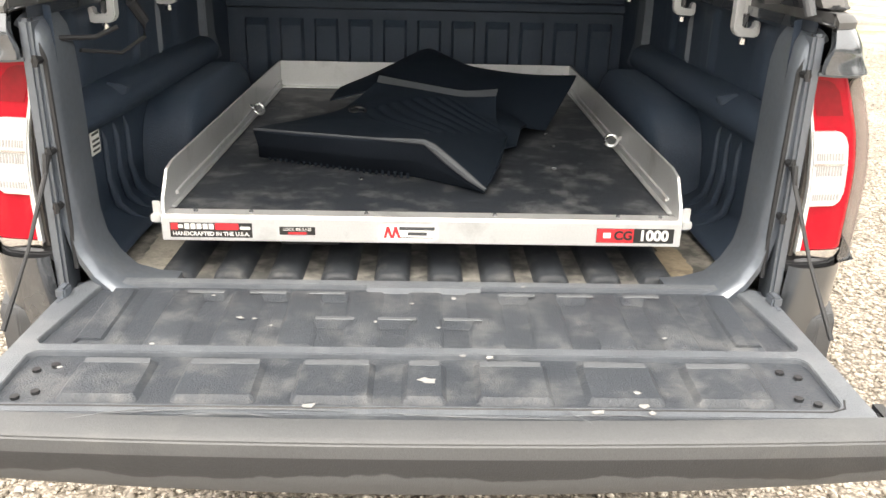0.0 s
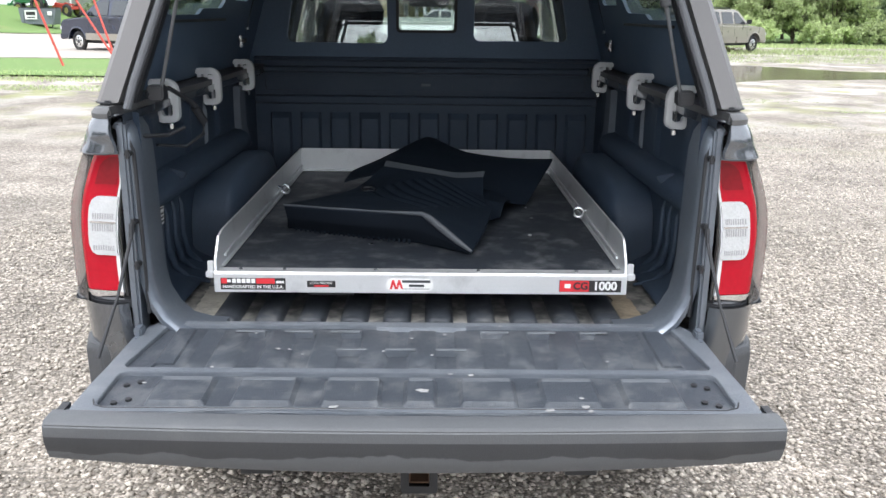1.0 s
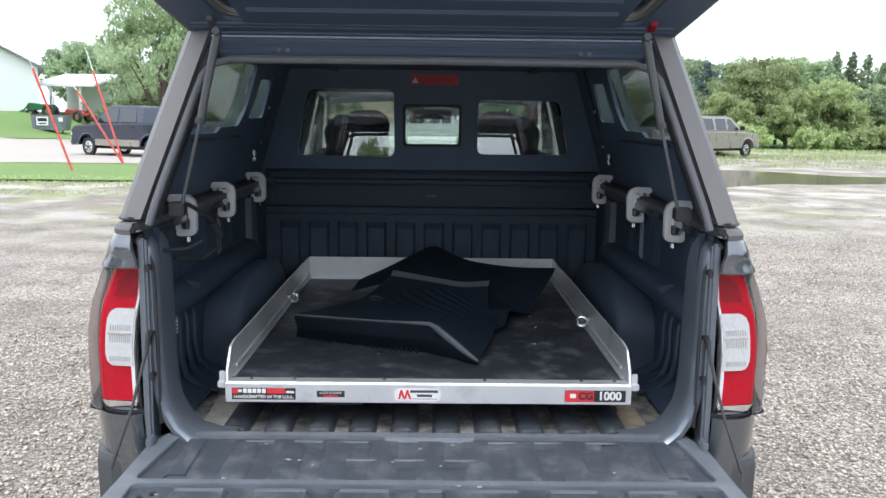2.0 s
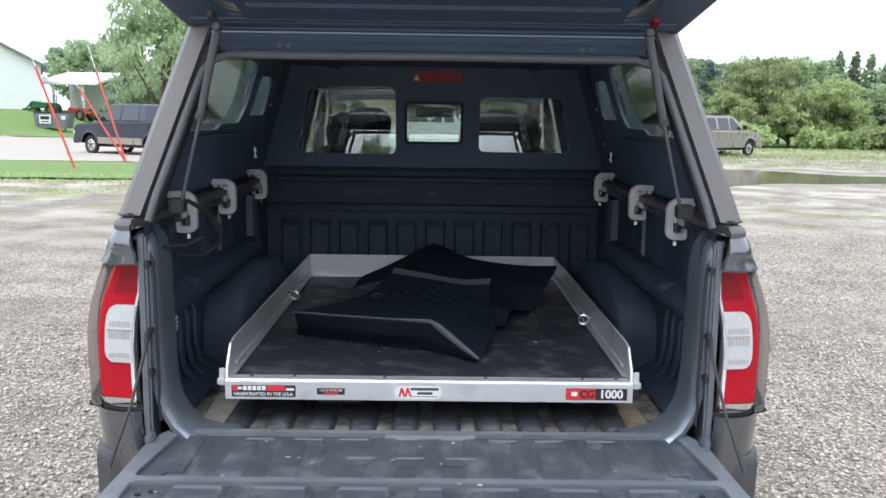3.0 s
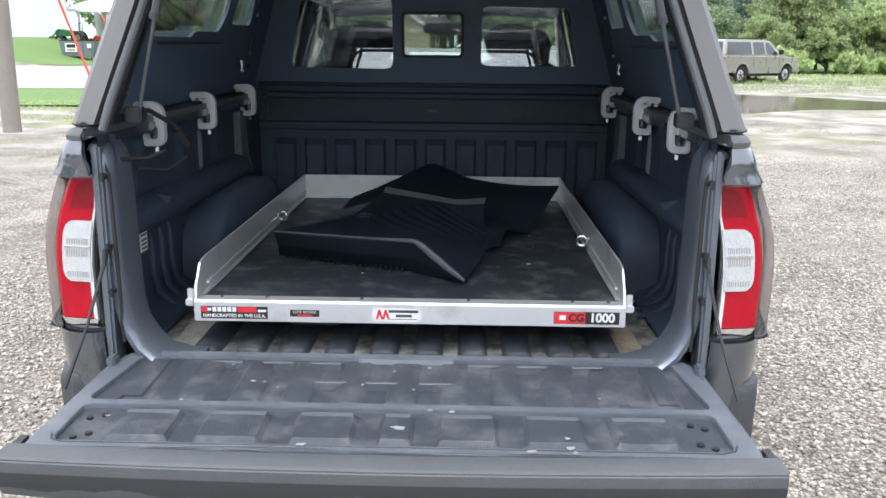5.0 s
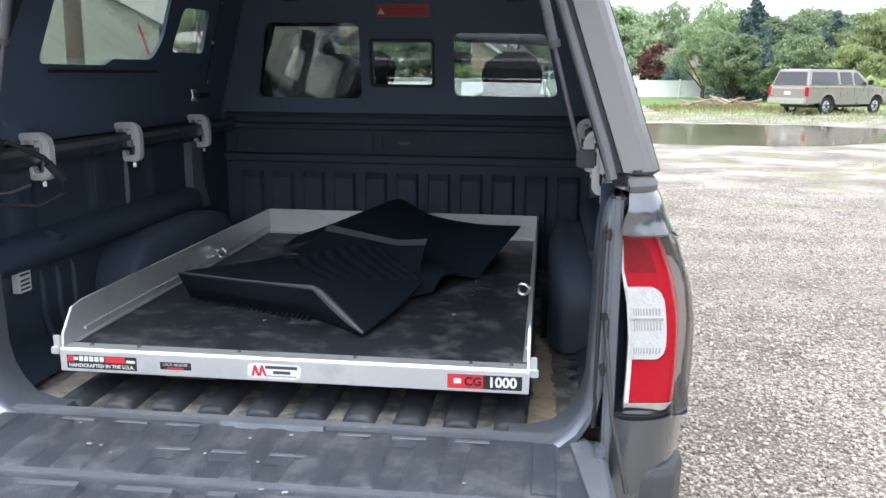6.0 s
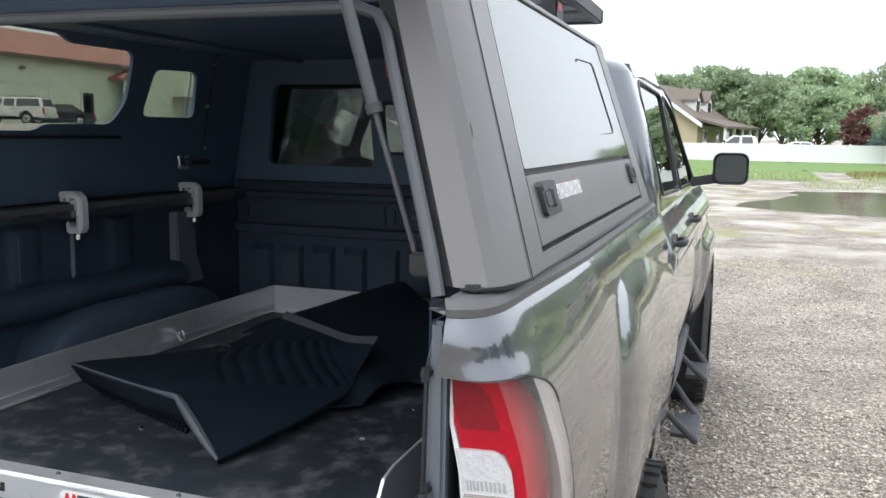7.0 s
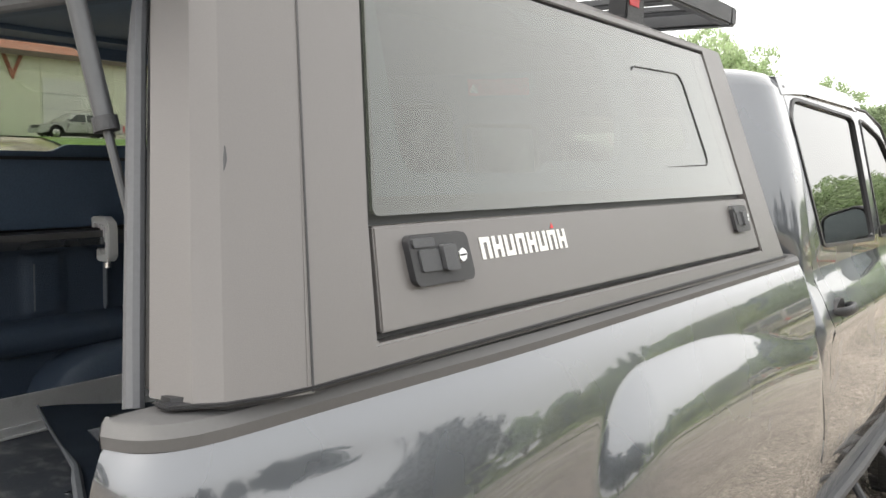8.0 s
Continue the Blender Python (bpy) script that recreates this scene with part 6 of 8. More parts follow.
part("loom", Build().tube([(-0.68, 0.14, 1.33), (-0.63, 0.20, 1.325), (-0.60, 0.24, 1.34)], 0.005, 8), BLACK, wire)


# ---- the sliding cargo tray ----
tray = thing("cargo_slide", "aluminium sliding tray with a dusty black deck", "cargo tray", (0, 0, 0.85))
TZ = -0.85
W = 0.54


def tp(name, b, m, label="", bevel=0.0, parent=None):
    return part(name, b.moved(Matrix.Translation((0, 0, TZ))), m, parent or tray, label, bevel)


tp("deck", Build().box(-W + 0.012, W - 0.012, 0.225, 1.70, 0.945, 0.966), DECK, "black coated plywood deck with dusty smears")
bar = tp("front_bar", Build().prism([(0.20, 0.915), (0.20, 0.966), (0.204, 0.970), (0.245, 0.970), (0.245, 0.966), (0.215, 0.955), (0.215, 0.925), (0.24, 0.918), (0.24, 0.915)], -W, W, "x"), ALU, "scratched aluminium front bar with decals", 0.0015)
for s in (-1, 1):
    prof = [(0.203, 0.917), (0.212, 1.0), (0.255, 1.052), (0.30, 1.060), (1.72, 1.060), (1.72, 0.917)]
    tp("side_wall", Build().prism(prof, s * W, s * (W - 0.006), "x").box(min(s * W, s * (W - 0.016)), max(s * W, s * (W - 0.016)), 0.26, 1.70, 0.967, 0.971), ALU, "", 0.001)
    tp("wall_rib", Build().box(min(s * (W - 0.006), s * (W - 0.012)), max(s * (W - 0.006), s * (W - 0.012)), 0.30, 1.70, 0.985, 0.992), ALU)
    tp("stop_bracket", Build().prism([(0.203, 0.952), (0.203, 1.0), (0.225, 0.99), (0.225, 0.952)], s * (W + 0.0005), s * (W + 0.016), "x").box(min(s * (W + .001), s * (W + 0.02)), max(s * (W + .001), s * (W + 0.02)), 0.197, 0.21, 0.955, 0.972), ALU, "", 0.002)
    y = 1.133 if s < 0 else 0.795
    eye = tp("tie_ring", Build().torus((s * (W - 0.032), y, 1.0), (0.25, 1, 0.1), 0.0155, 0.005).tube([(s * (W - 0.002), y, 1.01), (s * (W - 0.018), y, 1.003)], 0.006, 8), STEEL, "bright steel tie-down ring")
    tp("under_rail", Build().box(min(s * 0.40, s * 0.46), max(s * 0.40, s * 0.46), 0.62, 1.70, 0.852, 0.915), BLACK)
tp("back_wall", Build().box(-W + 0.006, W - 0.006, 1.714, 1.72, 0.93, 1.060).box(-W + 0.01, W - 0.01, 1.68, 1.714, 0.967, 0.971), ALU, "", 0.001)
for y in (0.64, 1.2):
    tp("cross_member", Build().box(-0.40, 0.40, y, y + 0.06, 0.862, 0.94), BLACK)
tp("lock_handle", Build().tube([(-0.30, 0.235, 0.905), (-0.18, 0.235, 0.905)], 0.008, 8), BLACK)
for x in (-0.45, -0.36, -0.24, -0.02, 0.14, 0.30, 0.36):
    tp("bolt", Build().tube([(x, 0.25, 0.90), (x, 0.25, 0.918)], 0.004, 6), STEEL)
for x in (-0.475, -0.36, -0.12, 0.15, 0.41, 0.50):
    tp("rivet", Build().tube([(x, 0.228, 0.969), (x, 0.228, 0.974)], [0.0055, 0.0035], 10), RUBBER)
# hanging studs along the deck
for x, y in ((-0.15, 0.5), (0.33, 0.62), (0.36, 1.0), (0.36, 0.85), (0.05, 0.7)):
    tp("deck_screw", Build().tube([(x, y, 0.965), (x, y, 0.9685)], 0.006, 8), STEEL)


def decal(x0, x1, z0, z1, m, label="", layer=0, parent=None, r=0.001):
    return tp("decal", Build().plate(round_rect(x0, x1, z0, z1, r, 2), [], 0.0004, lambda u, v, w: (u, 0.1994 - 0.0005 * layer + w, v)), m, label, parent=bar)


decal(-0.523, -0.354, 0.9225, 0.9545, BLACK_STICKER, "black and red maker's decal")
decal(-0.521, -0.506, 0.9390, 0.9535, RED_STICKER, layer=1)
decal(-0.506, -0.496, 0.9425, 0.950, WHITE_STICKER, layer=1)
for k in range(5):
    decal(-0.493 + 0.0125 * k, -0.4830 + 0.0125 * k, 0.9405, 0.9525, WHITE_STICKER, layer=1)
decal(-0.430, -0.382, 0.9395, 0.9535, RED_STICKER, layer=1)
decal(-0.379, -0.358, 0.9405, 0.9470, WHITE_STICKER, layer=1)
face = Matrix.Translation((0, 0.1985, TZ)) @ pose(0, 0, 0, 90, 0, 0)


def words(s, x, z, size, m, bold=0.0):
    return text_mesh(s, size, m, bar, Matrix.Translation((x, 0.1980, z + TZ)) @ pose(0, 0, 0, 90, 0, 0), depth=0.0002, bold=bold)


words("HANDCRAFTED IN THE U.S.A.", -0.4385, 0.9305, 0.0118, WHITE_STICKER, 0.0003)
decal(-0.298, -0.224, 0.9305, 0.9480, BLACK_STICKER, "small black label")
words("LOCK RELEASE", -0.261, 0.9425, 0.0088, WHITE_STICKER)
decal(-0.280, -0.242, 0.9318, 0.9365, RED_STICKER, layer=1)
decal(-0.092, 0.032, 0.9215, 0.9565, WHITE_STICKER, "white dealer decal with a red emblem", r=0.012)
for dx in (0.0, 0.016):
    tp("decal_mark", Build().prism([(-0.082 + dx, 0.927), (-0.076 + dx, 0.952), (-0.071 + dx, 0.952), (-0.063 + dx, 0.927), (-0.068 + dx, 0.927), (-0.0735 + dx, 0.940), (-0.077 + dx, 0.927)], 0.1984, 0.1989, "y"), RED_STICKER, parent=bar)
decal(-0.050, 0.024, 0.9445, 0.9515, PLASTIC, layer=1)
decal(-0.032, 0.008, 0.9330, 0.9400, PLASTIC, layer=1)
decal(-0.048, 0.022, 0.9270, 0.9285, PLASTIC, layer=1)
decal(0.362, 0.525, 0.9225, 0.9545, BLACK_STICKER, "red and black model decal")
decal(0.363, 0.440, 0.9235, 0.9535, RED_STICKER, layer=1)
decal(0.376, 0.392, 0.9335, 0.9450, WHITE_STICKER, layer=2)
words("CG", 0.418, 0.9387, 0.027, BLACK_STICKER, 0.0010).location.y = 0.1975
words("1000", 0.482, 0.9387, 0.0315, WHITE_STICKER, 0.0012)


# ---- floor mats ----
def sheet(net, n=36, thick=0.006, ribs=None):
    """A soft sheet drawn smoothly over a net of control points, with an upturned edge and moulded ribs."""
    net = np.array(net, float)
    nr = net.shape[0]

    def cr(p, t):
        t = min(max(t, 0.0), 1.0) * (len(p) - 1)
        i = min(int(t), len(p) - 2)
        f = t - i
        a, b, c, d = p[max(i - 1, 0)], p[i], p[i + 1], p[min(i + 2, len(p) - 1)]
        k = 0.6
        return b + 0.5 * f * k * ((c - a) + f * ((2 * a - 5 * b + 4 * c - d) + f * (3 * (b - c) + d - a))) + (1 - k) * f * (c - b)

    def at(u, v):
        return cr(np.array([cr(net[j], u) for j in range(nr)]), v)
    top = [[at(i / n, j / n) for i in range(n + 1)] for j in range(n + 1)]
    b = Build()
    w = n + 1
    vs, low = [], []
    for j in range(n + 1):
        for i in range(n + 1):
            p = top[j][i].copy()
            if ribs:
                p[2] += ribs(i / n, j / n)
            vs.append(tuple(p))
            low.append((p[0], p[1], p[2] - thick))
    fs = [(j * w + i, j * w + i + 1, (j + 1) * w + i + 1, (j + 1) * w + i) for j in range(n) for i in range(n)]
    rim = [i for i in range(w)] + [j * w + n for j in range(1, w)] + [n * w + i for i in range(n - 1, -1, -1)] + [j * w for j in range(n - 1, 0, -1)]
    k = len(vs)
    b.add(vs + low, fs + [tuple(i + k for i in reversed(q)) for q in fs] + [(rim[i], rim[i - 1], rim[i - 1] + k, rim[i] + k) for i in range(len(rim))])
    return b


def rib_lines(u, v):
    s, d = u + v, u - v
    inside = smooth((s - 0.88) / 0.04) * smooth((1.62 - s) / 0.04) * smooth((d + 0.30) / 0.04) * smooth((0.42 - d) / 0.04)
    f = (s / 0.092) % 1.0 - 0.5
    return -0.007 * inside * math.exp(-(f / 0.17) ** 2) + 0.002 * math.sin(5.1 * u + 2.0) * math.sin(4.3 * v)


front_mat = [
    [(-0.418, 0.585, 1.062), (-0.28, 0.530, 1.066), (-0.13, 0.475, 1.070), (0.0, 0.430, 1.074), (0.138, 0.368, 0.984)],
    [(-0.400, 0.640, 1.058), (-0.27, 0.620, 1.061), (-0.12, 0.600, 1.064), (0.04, 0.570, 1.056), (0.185, 0.56, 0.995)],
    [(-0.330, 0.780, 1.045), (-0.24, 0.780, 1.050), (-0.11, 0.770, 1.058), (0.06, 0.760, 1.050), (0.220, 0.762, 1.011)],
    [(-0.230, 0.950, 1.045), (-0.17, 0.960, 1.060), (-0.06, 0.930, 1.072), (0.08, 0.900, 1.062), (0.200, 0.880, 1.035)],
    [(-0.145, 1.100, 1.096), (-0.07, 1.070, 1.088), (0.02, 1.030, 1.080), (0.11, 0.990, 1.074), (0.203, 0.961, 1.086)],
]
mat_a = thing("floor_mat", "black moulded rubber floor mat thrown on the cargo deck", "floor mat", group="floor mats")
part("mat_floor", sheet(front_mat, 84, 0.005, rib_lines), MAT_RUBBER, mat_a, angle=60)
wall_net = [front_mat[0], [(-0.415, 0.615, 1.02), (-0.28, 0.560, 1.02), (-0.135, 0.50, 1.022), (-0.005, 0.460, 1.024), (0.138, 0.370, 0.980)],
            [(-0.425, 0.676, 0.974), (-0.29, 0.622, 0.973), (-0.15, 0.562, 0.973), (-0.015, 0.510, 0.974), (0.136, 0.385, 0.976)]]
part("mat_wall", sheet(wall_net, 30, 0.005), MAT_UNDER, mat_a, angle=60)
# rim and lip are paler than the mat: their highlight is painted
rim = front_mat[0]
part("mat_rim", Build().tube([(x, y, z + 0.002) for x, y, z in rim[:4]] + [(0.02, 0.420, 1.066), (0.055, 0.405, 1.040), (0.10, 0.385, 1.008), rim[4]], [0.003, 0.003, 0.003, 0.007, 0.010, 0.011, 0.009, 0.004], 8), RUBBER_HIGHLIT, mat_a, "grey rim, paler for its highlight")
back_lip = [[(x, y, z) for x, y, z in front_mat[4]], [(x + 0.006, y + 0.016, z + 0.016) for x, y, z in front_mat[4]]]
part("mat_lip", sheet(back_lip, 24, 0.005), RUBBER_HIGHLIT, mat_a, "upturned grey edge, paler for its highlight", angle=60)
part("mat_rim", Build().tube([(0.138, 0.368, 0.985), (0.185, 0.56, 0.997), (0.220, 0.762, 1.013)], 0.003, 6), MAT_RUBBER, mat_a)
part("anchor_hole", Build().torus((-0.185, 0.865, 1.056), (0.1, -0.2, 1), 0.022, 0.004).box(-0.20, -0.17, 0.85, 0.88, 1.052, 1.056), BLACK, mat_a)
studs = Build()
for k in range(24):
    x = -0.40 + 0.0155 * k
    y = 0.662 - 0.42 * (x + 0.40)
    studs.prism([(x, 0.980), (x + 0.009, 0.980), (x + 0.007, 0.9665), (x + 0.002, 0.9665)], y - 0.006, y + 0.004, "y")
tagged(part("edge_stud", studs, MAT_UNDER, mat_a), kind="stuff")
rear_mat = [
    [(-0.29, 1.12, 1.035), (-0.12, 1.13, 1.07), (0.08, 1.04, 1.05), (0.27, 0.98, 1.0), (0.36, 1.03, 0.975)],
    [(-0.27, 1.25, 1.05), (-0.12, 1.27, 1.09), (0.05, 1.25, 1.095), (0.25, 1.13, 1.045), (0.42, 1.13, 1.04)],
    [(-0.20, 1.42, 1.055), (-0.09, 1.45, 1.105), (0.02, 1.45, 1.12), (0.20, 1.33, 1.08), (0.483, 1.27, 1.098)],
    [(-0.15, 1.57, 1.03), (-0.06, 1.60, 1.095), (0.015, 1.63, 1.125), (0.16, 1.50, 1.085), (0.45, 1.36, 1.06)],
    [(-0.12, 1.66, 0.975), (-0.03, 1.67, 0.98), (0.05, 1.67, 0.985), (0.22, 1.58, 0.98), (0.40, 1.46, 0.975)],
]
solo("floor_mat", sheet(rear_mat, 40, 0.005), MAT_RUBBER, "black rubber floor mat crumpled under another", "floor mat", "floor mats", angle=60)
small = [[(0.14, 0.74, 0.98), (0.20, 0.76, 0.982), (0.25, 0.79, 0.985)], [(0.15, 0.86, 1.02), (0.21, 0.85, 1.025), (0.27, 0.87, 1.015)], [(0.16, 1.02, 1.03), (0.24, 1.0, 1.03), (0.30, 0.98, 1.0)]]
solo("floor_mat", sheet(small, 20, 0.005), MAT_RUBBER, "corner of a folded black rubber mat", "floor mat", "floor mats", angle=60)


# ---- trees ----
def tree_mesh(seed, height, width, trunk_h, leaf, count, droop=0.0, cone=False):
    """A tapered trunk with limbs, and a crown of many small leaf clumps with gaps."""
    rnd = random.Random(seed)
    wood = Build()
    wood.tube([(0, 0, -0.2), (0.05, 0, trunk_h * 0.5), (0.0, 0.08, trunk_h), (0.1, 0.0, height * 0.75)], [height * 0.03, height * 0.024, height * 0.02, height * 0.006], 8)
    lobes = []
    if cone:
        for k in range(16):
            t = k / 15
            r = width * 0.5 * (1 - t) ** 0.85 + 0.1
            for j in range(max(int(7 * (1 - t)) + 2, 2)):
                a = rnd.uniform(0, 2 * math.pi)
                lobes.append((r * 0.72 * math.cos(a), r * 0.72 * math.sin(a), 0.25 + (height - 0.4) * t, r * 0.42 + 0.12, 0.28 + 0.25 * (1 - t)))
    else:
        for k in range(26):
            a, e = rnd.uniform(0, 2 * math.pi), rnd.uniform(-0.5, 1.0)
            rr = width * 0.36 * math.sqrt(rnd.random()) * (1 - 0.35 * max(e, 0))
            z = trunk_h + (height - trunk_h) * (0.42 + 0.42 * e)
            s = width * rnd.uniform(0.11, 0.2)
            lobes.append((rr * math.cos(a), rr * math.sin(a), z, s, s * 0.8))
            if k < 9:
                wood.tube([(0, 0, trunk_h * rnd.uniform(0.7, 1.2)), (rr * 0.5 * math.cos(a), rr * 0.5 * math.sin(a), (z + trunk_h) / 2), (rr * math.cos(a), rr * math.sin(a), z)], [height * 0.012, height * 0.008, height * 0.003], 5)
    nl = np.random.RandomState(seed)
    per = count // len(lobes)
    V = []
    for x, y, z, s, h in lobes:
        spray = nl.normal(size=(13, 3))
        spray /= np.linalg.norm(spray, axis=1)[:, None]
        spray *= nl.uniform(0.45, 1.25, 13)[:, None]
        d = spray[nl.randint(0, 13, per)] + nl.normal(size=(per, 3)) * 0.15
        c = np.array([x, y, z]) + d * np.array([s, s, h])
        c[:, 2] -= droop * nl.uniform(0, 1, per) ** 2 * (np.hypot(c[:, 0], c[:, 1]) / width) * height
        ax, bx = nl.normal(size=(per, 3)), nl.normal(size=(per, 3))
        ax /= np.linalg.norm(ax, axis=1)[:, None]
        bx -= (bx * ax).sum(1)[:, None] * ax
        bx /= np.linalg.norm(bx, axis=1)[:, None]
        if droop:
            ax = ax * 0.9 + np.array([0, 0, -0.5])
        size = leaf * nl.uniform(0.5, 1.2, per)[:, None]
        quad = np.stack([c - ax * size, c + bx * size * 0.6, c + ax * size, c - bx * size * 0.6], 1)
        V.append(quad.reshape(-1, 3))
    V = np.concatenate(V)
    crown = bpy.data.meshes.new("crown")
    n = len(V) // 4
    crown.vertices.add(len(V))
    crown.vertices.foreach_set("co", V.astype(np.float32).ravel())
    crown.loops.add(len(V))
    crown.loops.foreach_set("vertex_index", np.arange(len(V), dtype=np.int32))
    crown.polygons.add(n)
    crown.polygons.foreach_set("loop_start", np.arange(0, 4 * n, 4, dtype=np.int32))
    crown.update(calc_edges=True)
    return wood, crown


def tree(label, at, seed, height, width, trunk_h, leaf, count, material, droop=0.0, cone=False, name="tree"):
    ob = thing(name, label, "tree", (*at, ground_z(*at)))
    wood, crown = tree_mesh(seed, height, width, trunk_h, leaf, count, droop, cone)
    part("trunk", wood, BARK, ob)
    c = new("crown", crown)
    crown.materials.append(material)
    c.parent = ob
    return ob


proto = [
    tree("broad airy grey-green tree", (-17, 52), 1, 9.6, 9.4, 1.6, 0.13, 17000, LEAF, 0.05),
    tree("drooping light green tree", (21, 53.5), 2, 5.9, 6.6, 0.5, 0.12, 26000, LEAF_LIGHT, 0.07),
    tree("dark green broadleaf tree", (-2, 88), 3, 9.0, 10.0, 1.0, 0.21, 20000, LEAF_DARK),
    tree("dense blue-green needle spruce", (18.9, 58), 4, 5.6, 3.9, 0.3, 0.10, 18000, NEEDLE, 0, True, "spruce_tree"),
    tree("dark red ornamental tree", (9.4, 74), 5, 4.6, 3.6, 0.4, 0.14, 8000, LEAF_RED),
    tree("low bushy light green shrub", (27, 47.5), 6, 1.5, 2.6, 0.1, 0.09, 6000, LEAF_LIGHT, name="shrub"),
    tree("middle green broadleaf tree with an open crown", (24.5, 56), 7, 6.2, 6.8, 0.5, 0.13, 24000, LEAF),
    tree("tall dark narrow conifer", (29.8, 62), 8, 6.7, 2.5, 0.4, 0.11, 12000, LEAF_DARK, 0, True, "conifer_tree"),
]


def again(k, x, y, s, turn, sz=None):
    ob = copy_thing(proto[k], Matrix.Identity(4))
    ob.scale = (s, s, sz or s)
    ob.matrix_basis = pose(x, y, ground_z(x, y), 0, 0, turn) @ Matrix.Diagonal((s, s, sz or s, 1))
    return ob


# beside the farm drive
for k, x, y, s, t in ((0, -12.5, 60, 0.75, 40), (2, -9, 68, 0.7, 130), (6, -22.5, 62, 0.75, 200), (2, -19.5, 60, 0.6, 70), (6, -13.5, 50, 0.7, 20), (2, -41, 100, 0.95, 10), (2, -46, 108, 0.9, 80), (2, -36, 98, 0.8, 190), (6, -19.0, 53, 0.5, 120)):
    again(k, x, y, s, t)
# the thicket right of the lot
for k, x, y, s, t, sz in ((1, 22.3, 52, 0.72, 60, 0.66), (6, 27.4, 53, 0.70, 140, 0.62), (1, 24.8, 52, 0.80, 220, 0.74), (6, 21.2, 56.5, 0.9, 300, 0.95), (6, 29.5, 54, 0.85, 45, 0.70), (1, 18.6, 51.5, 0.62, 100, 0.60), (1, 31.6, 54, 0.85, 15, 0.72), (6, 34.5, 55, 0.9, 75, 0.8),
                          (1, 38, 54, 0.95, 30, 0.85), (0, 46, 58, 0.8, 130, 0.8), (2, 41, 62, 0.8, 250, 0.7), (1, 47, 51, 1.0, 170, 0.9), (2, 26, 63, 0.6, 12, 0.5), (4, 26.6, 57.2, 0.95, 0, 1.12), (4, 27.9, 57.6, 0.8, 70, 1.0),
                          (7, 31.0, 62, 0.95, 40, 1.0), (7, 32.4, 62.5, 1.0, 80, 0.98), (7, 33.6, 62.5, 0.9, 120, 0.9), (3, 20.3, 60, 0.85, 200, 0.9),
                          (0, 11.5, 62, 0.60, 260, 0.58), (0, 13.5, 66, 0.74, 310, 0.74), (2, 17.5, 67, 0.72, 20, 0.7), (3, 14.4, 61, 1.2, 10, 1.25), (6, 12.6, 57, 0.72, 80, 0.72), (6, 16.2, 56, 0.75, 150, 0.7)):
    again(k, x, y, s, t, sz)
for k in range(14):
    again(5, 15.0 + 2.1 * k + 0.8 * math.sin(k * 5), 48.4 + 0.8 * math.cos(k * 3), 0.65 + 0.4 * abs(math.sin(k * 2.3)), 40 * k)
# the wood behind the fence and round the field
for k in range(17):
    again(2 if k % 3 else 0, -30 + 5.6 * k + 1.6 * math.sin(k * 7), 92 + 5 * math.cos(k * 3.3), 0.86 + 0.14 * math.sin(k * 2.1), 67 * k)
for k in range(9):
    again((2, 0, 2)[k % 3], -22 + 9 * k, 108 + 4 * math.sin(k), 1.05, 31 * k)
LEAF_DEEP = leaf_mat("deep_grey_green_leaves", (0.115, 0.135, 0.118))
proto.append(tree("deep grey-green broadleaf tree added out of view", (36, 36), 9, 9.4, 10.5, 0.8, 0.20, 22000, LEAF_DEEP))
for k in range(1, 17):
    again(8, 37 + 3 * math.sin(k * 2.2), 36 - 6.2 * k, 0.95 + 0.30 * math.sin(k * 3.1) + 0.12 * math.sin(k * 1.3), 53 * k)
for k in range(10):
    again((2, 0)[k % 2], 50 - 13 * k, -75 + 6 * math.sin(k * 2.0), 0.8, 71 * k, 0.60)
# unseen trees added rear left, to darken what the cap's pillar mirrors
for k in range(6):
    again(8, -34 - 4 * math.sin(k * 2.6), -12 - 8.5 * k, 1.15 + 0.2 * math.sin(k * 3.7), 61 * k)
again(6, -4.6, -60, 0.7, 20, 1.5)
again(3, 10.9, 70, 0.72, 0)
again(2, 6.4, 84, 0.75, 0)
again(5, -6.2, 66.5, 1.5, 10)


def weeds(name, cx, cy, sx, sy, n, h, material, label, seed):
    r = np.random.RandomState(seed)
    x, y = cx + sx * r.uniform(-1, 1, n), cy + sy * r.uniform(-1, 1, n)
    a, hh, w = r.uniform(0, 6.28, n), h * r.uniform(0.4, 1.1, n), 0.008 + h * (0.05 + 0.06 * r.rand(n))
    lean = 0.3 * h * r.normal(size=(n, 2))
    z = np.array([ground_z(p, q) for p, q in zip(x, y)])
    V = np.stack([np.stack([x - w * np.cos(a), y - w * np.sin(a), z], 1), np.stack([x + w * np.cos(a), y + w * np.sin(a), z], 1), np.stack([x + lean[:, 0], y + lean[:, 1], z + hh], 1)], 1).reshape(-1, 3)
    b = Build()
    b.v, b.f = [tuple(p) for p in V], [(3 * i, 3 * i + 1, 3 * i + 2) for i in range(n)]
    return solo(name, b, material, label, "weeds", kind="stuff", weld=False, angle=180)


weeds("tall_weeds", 14, 38.5, 8.5, 2.4, 3000, 0.22, LEAF_LIGHT, "rough green weeds at the edge of the lot", 3)
weeds("dry_grass", 10.0, 41, 4.5, 2.2, 2400, 0.30, WEED, "yellow dry grass by a heap of boards", 4)
weeds("verge_grass", 26, 46.2, 14, 1.4, 4000, 0.26, LEAF_LIGHT, "long grass below the trees", 5)

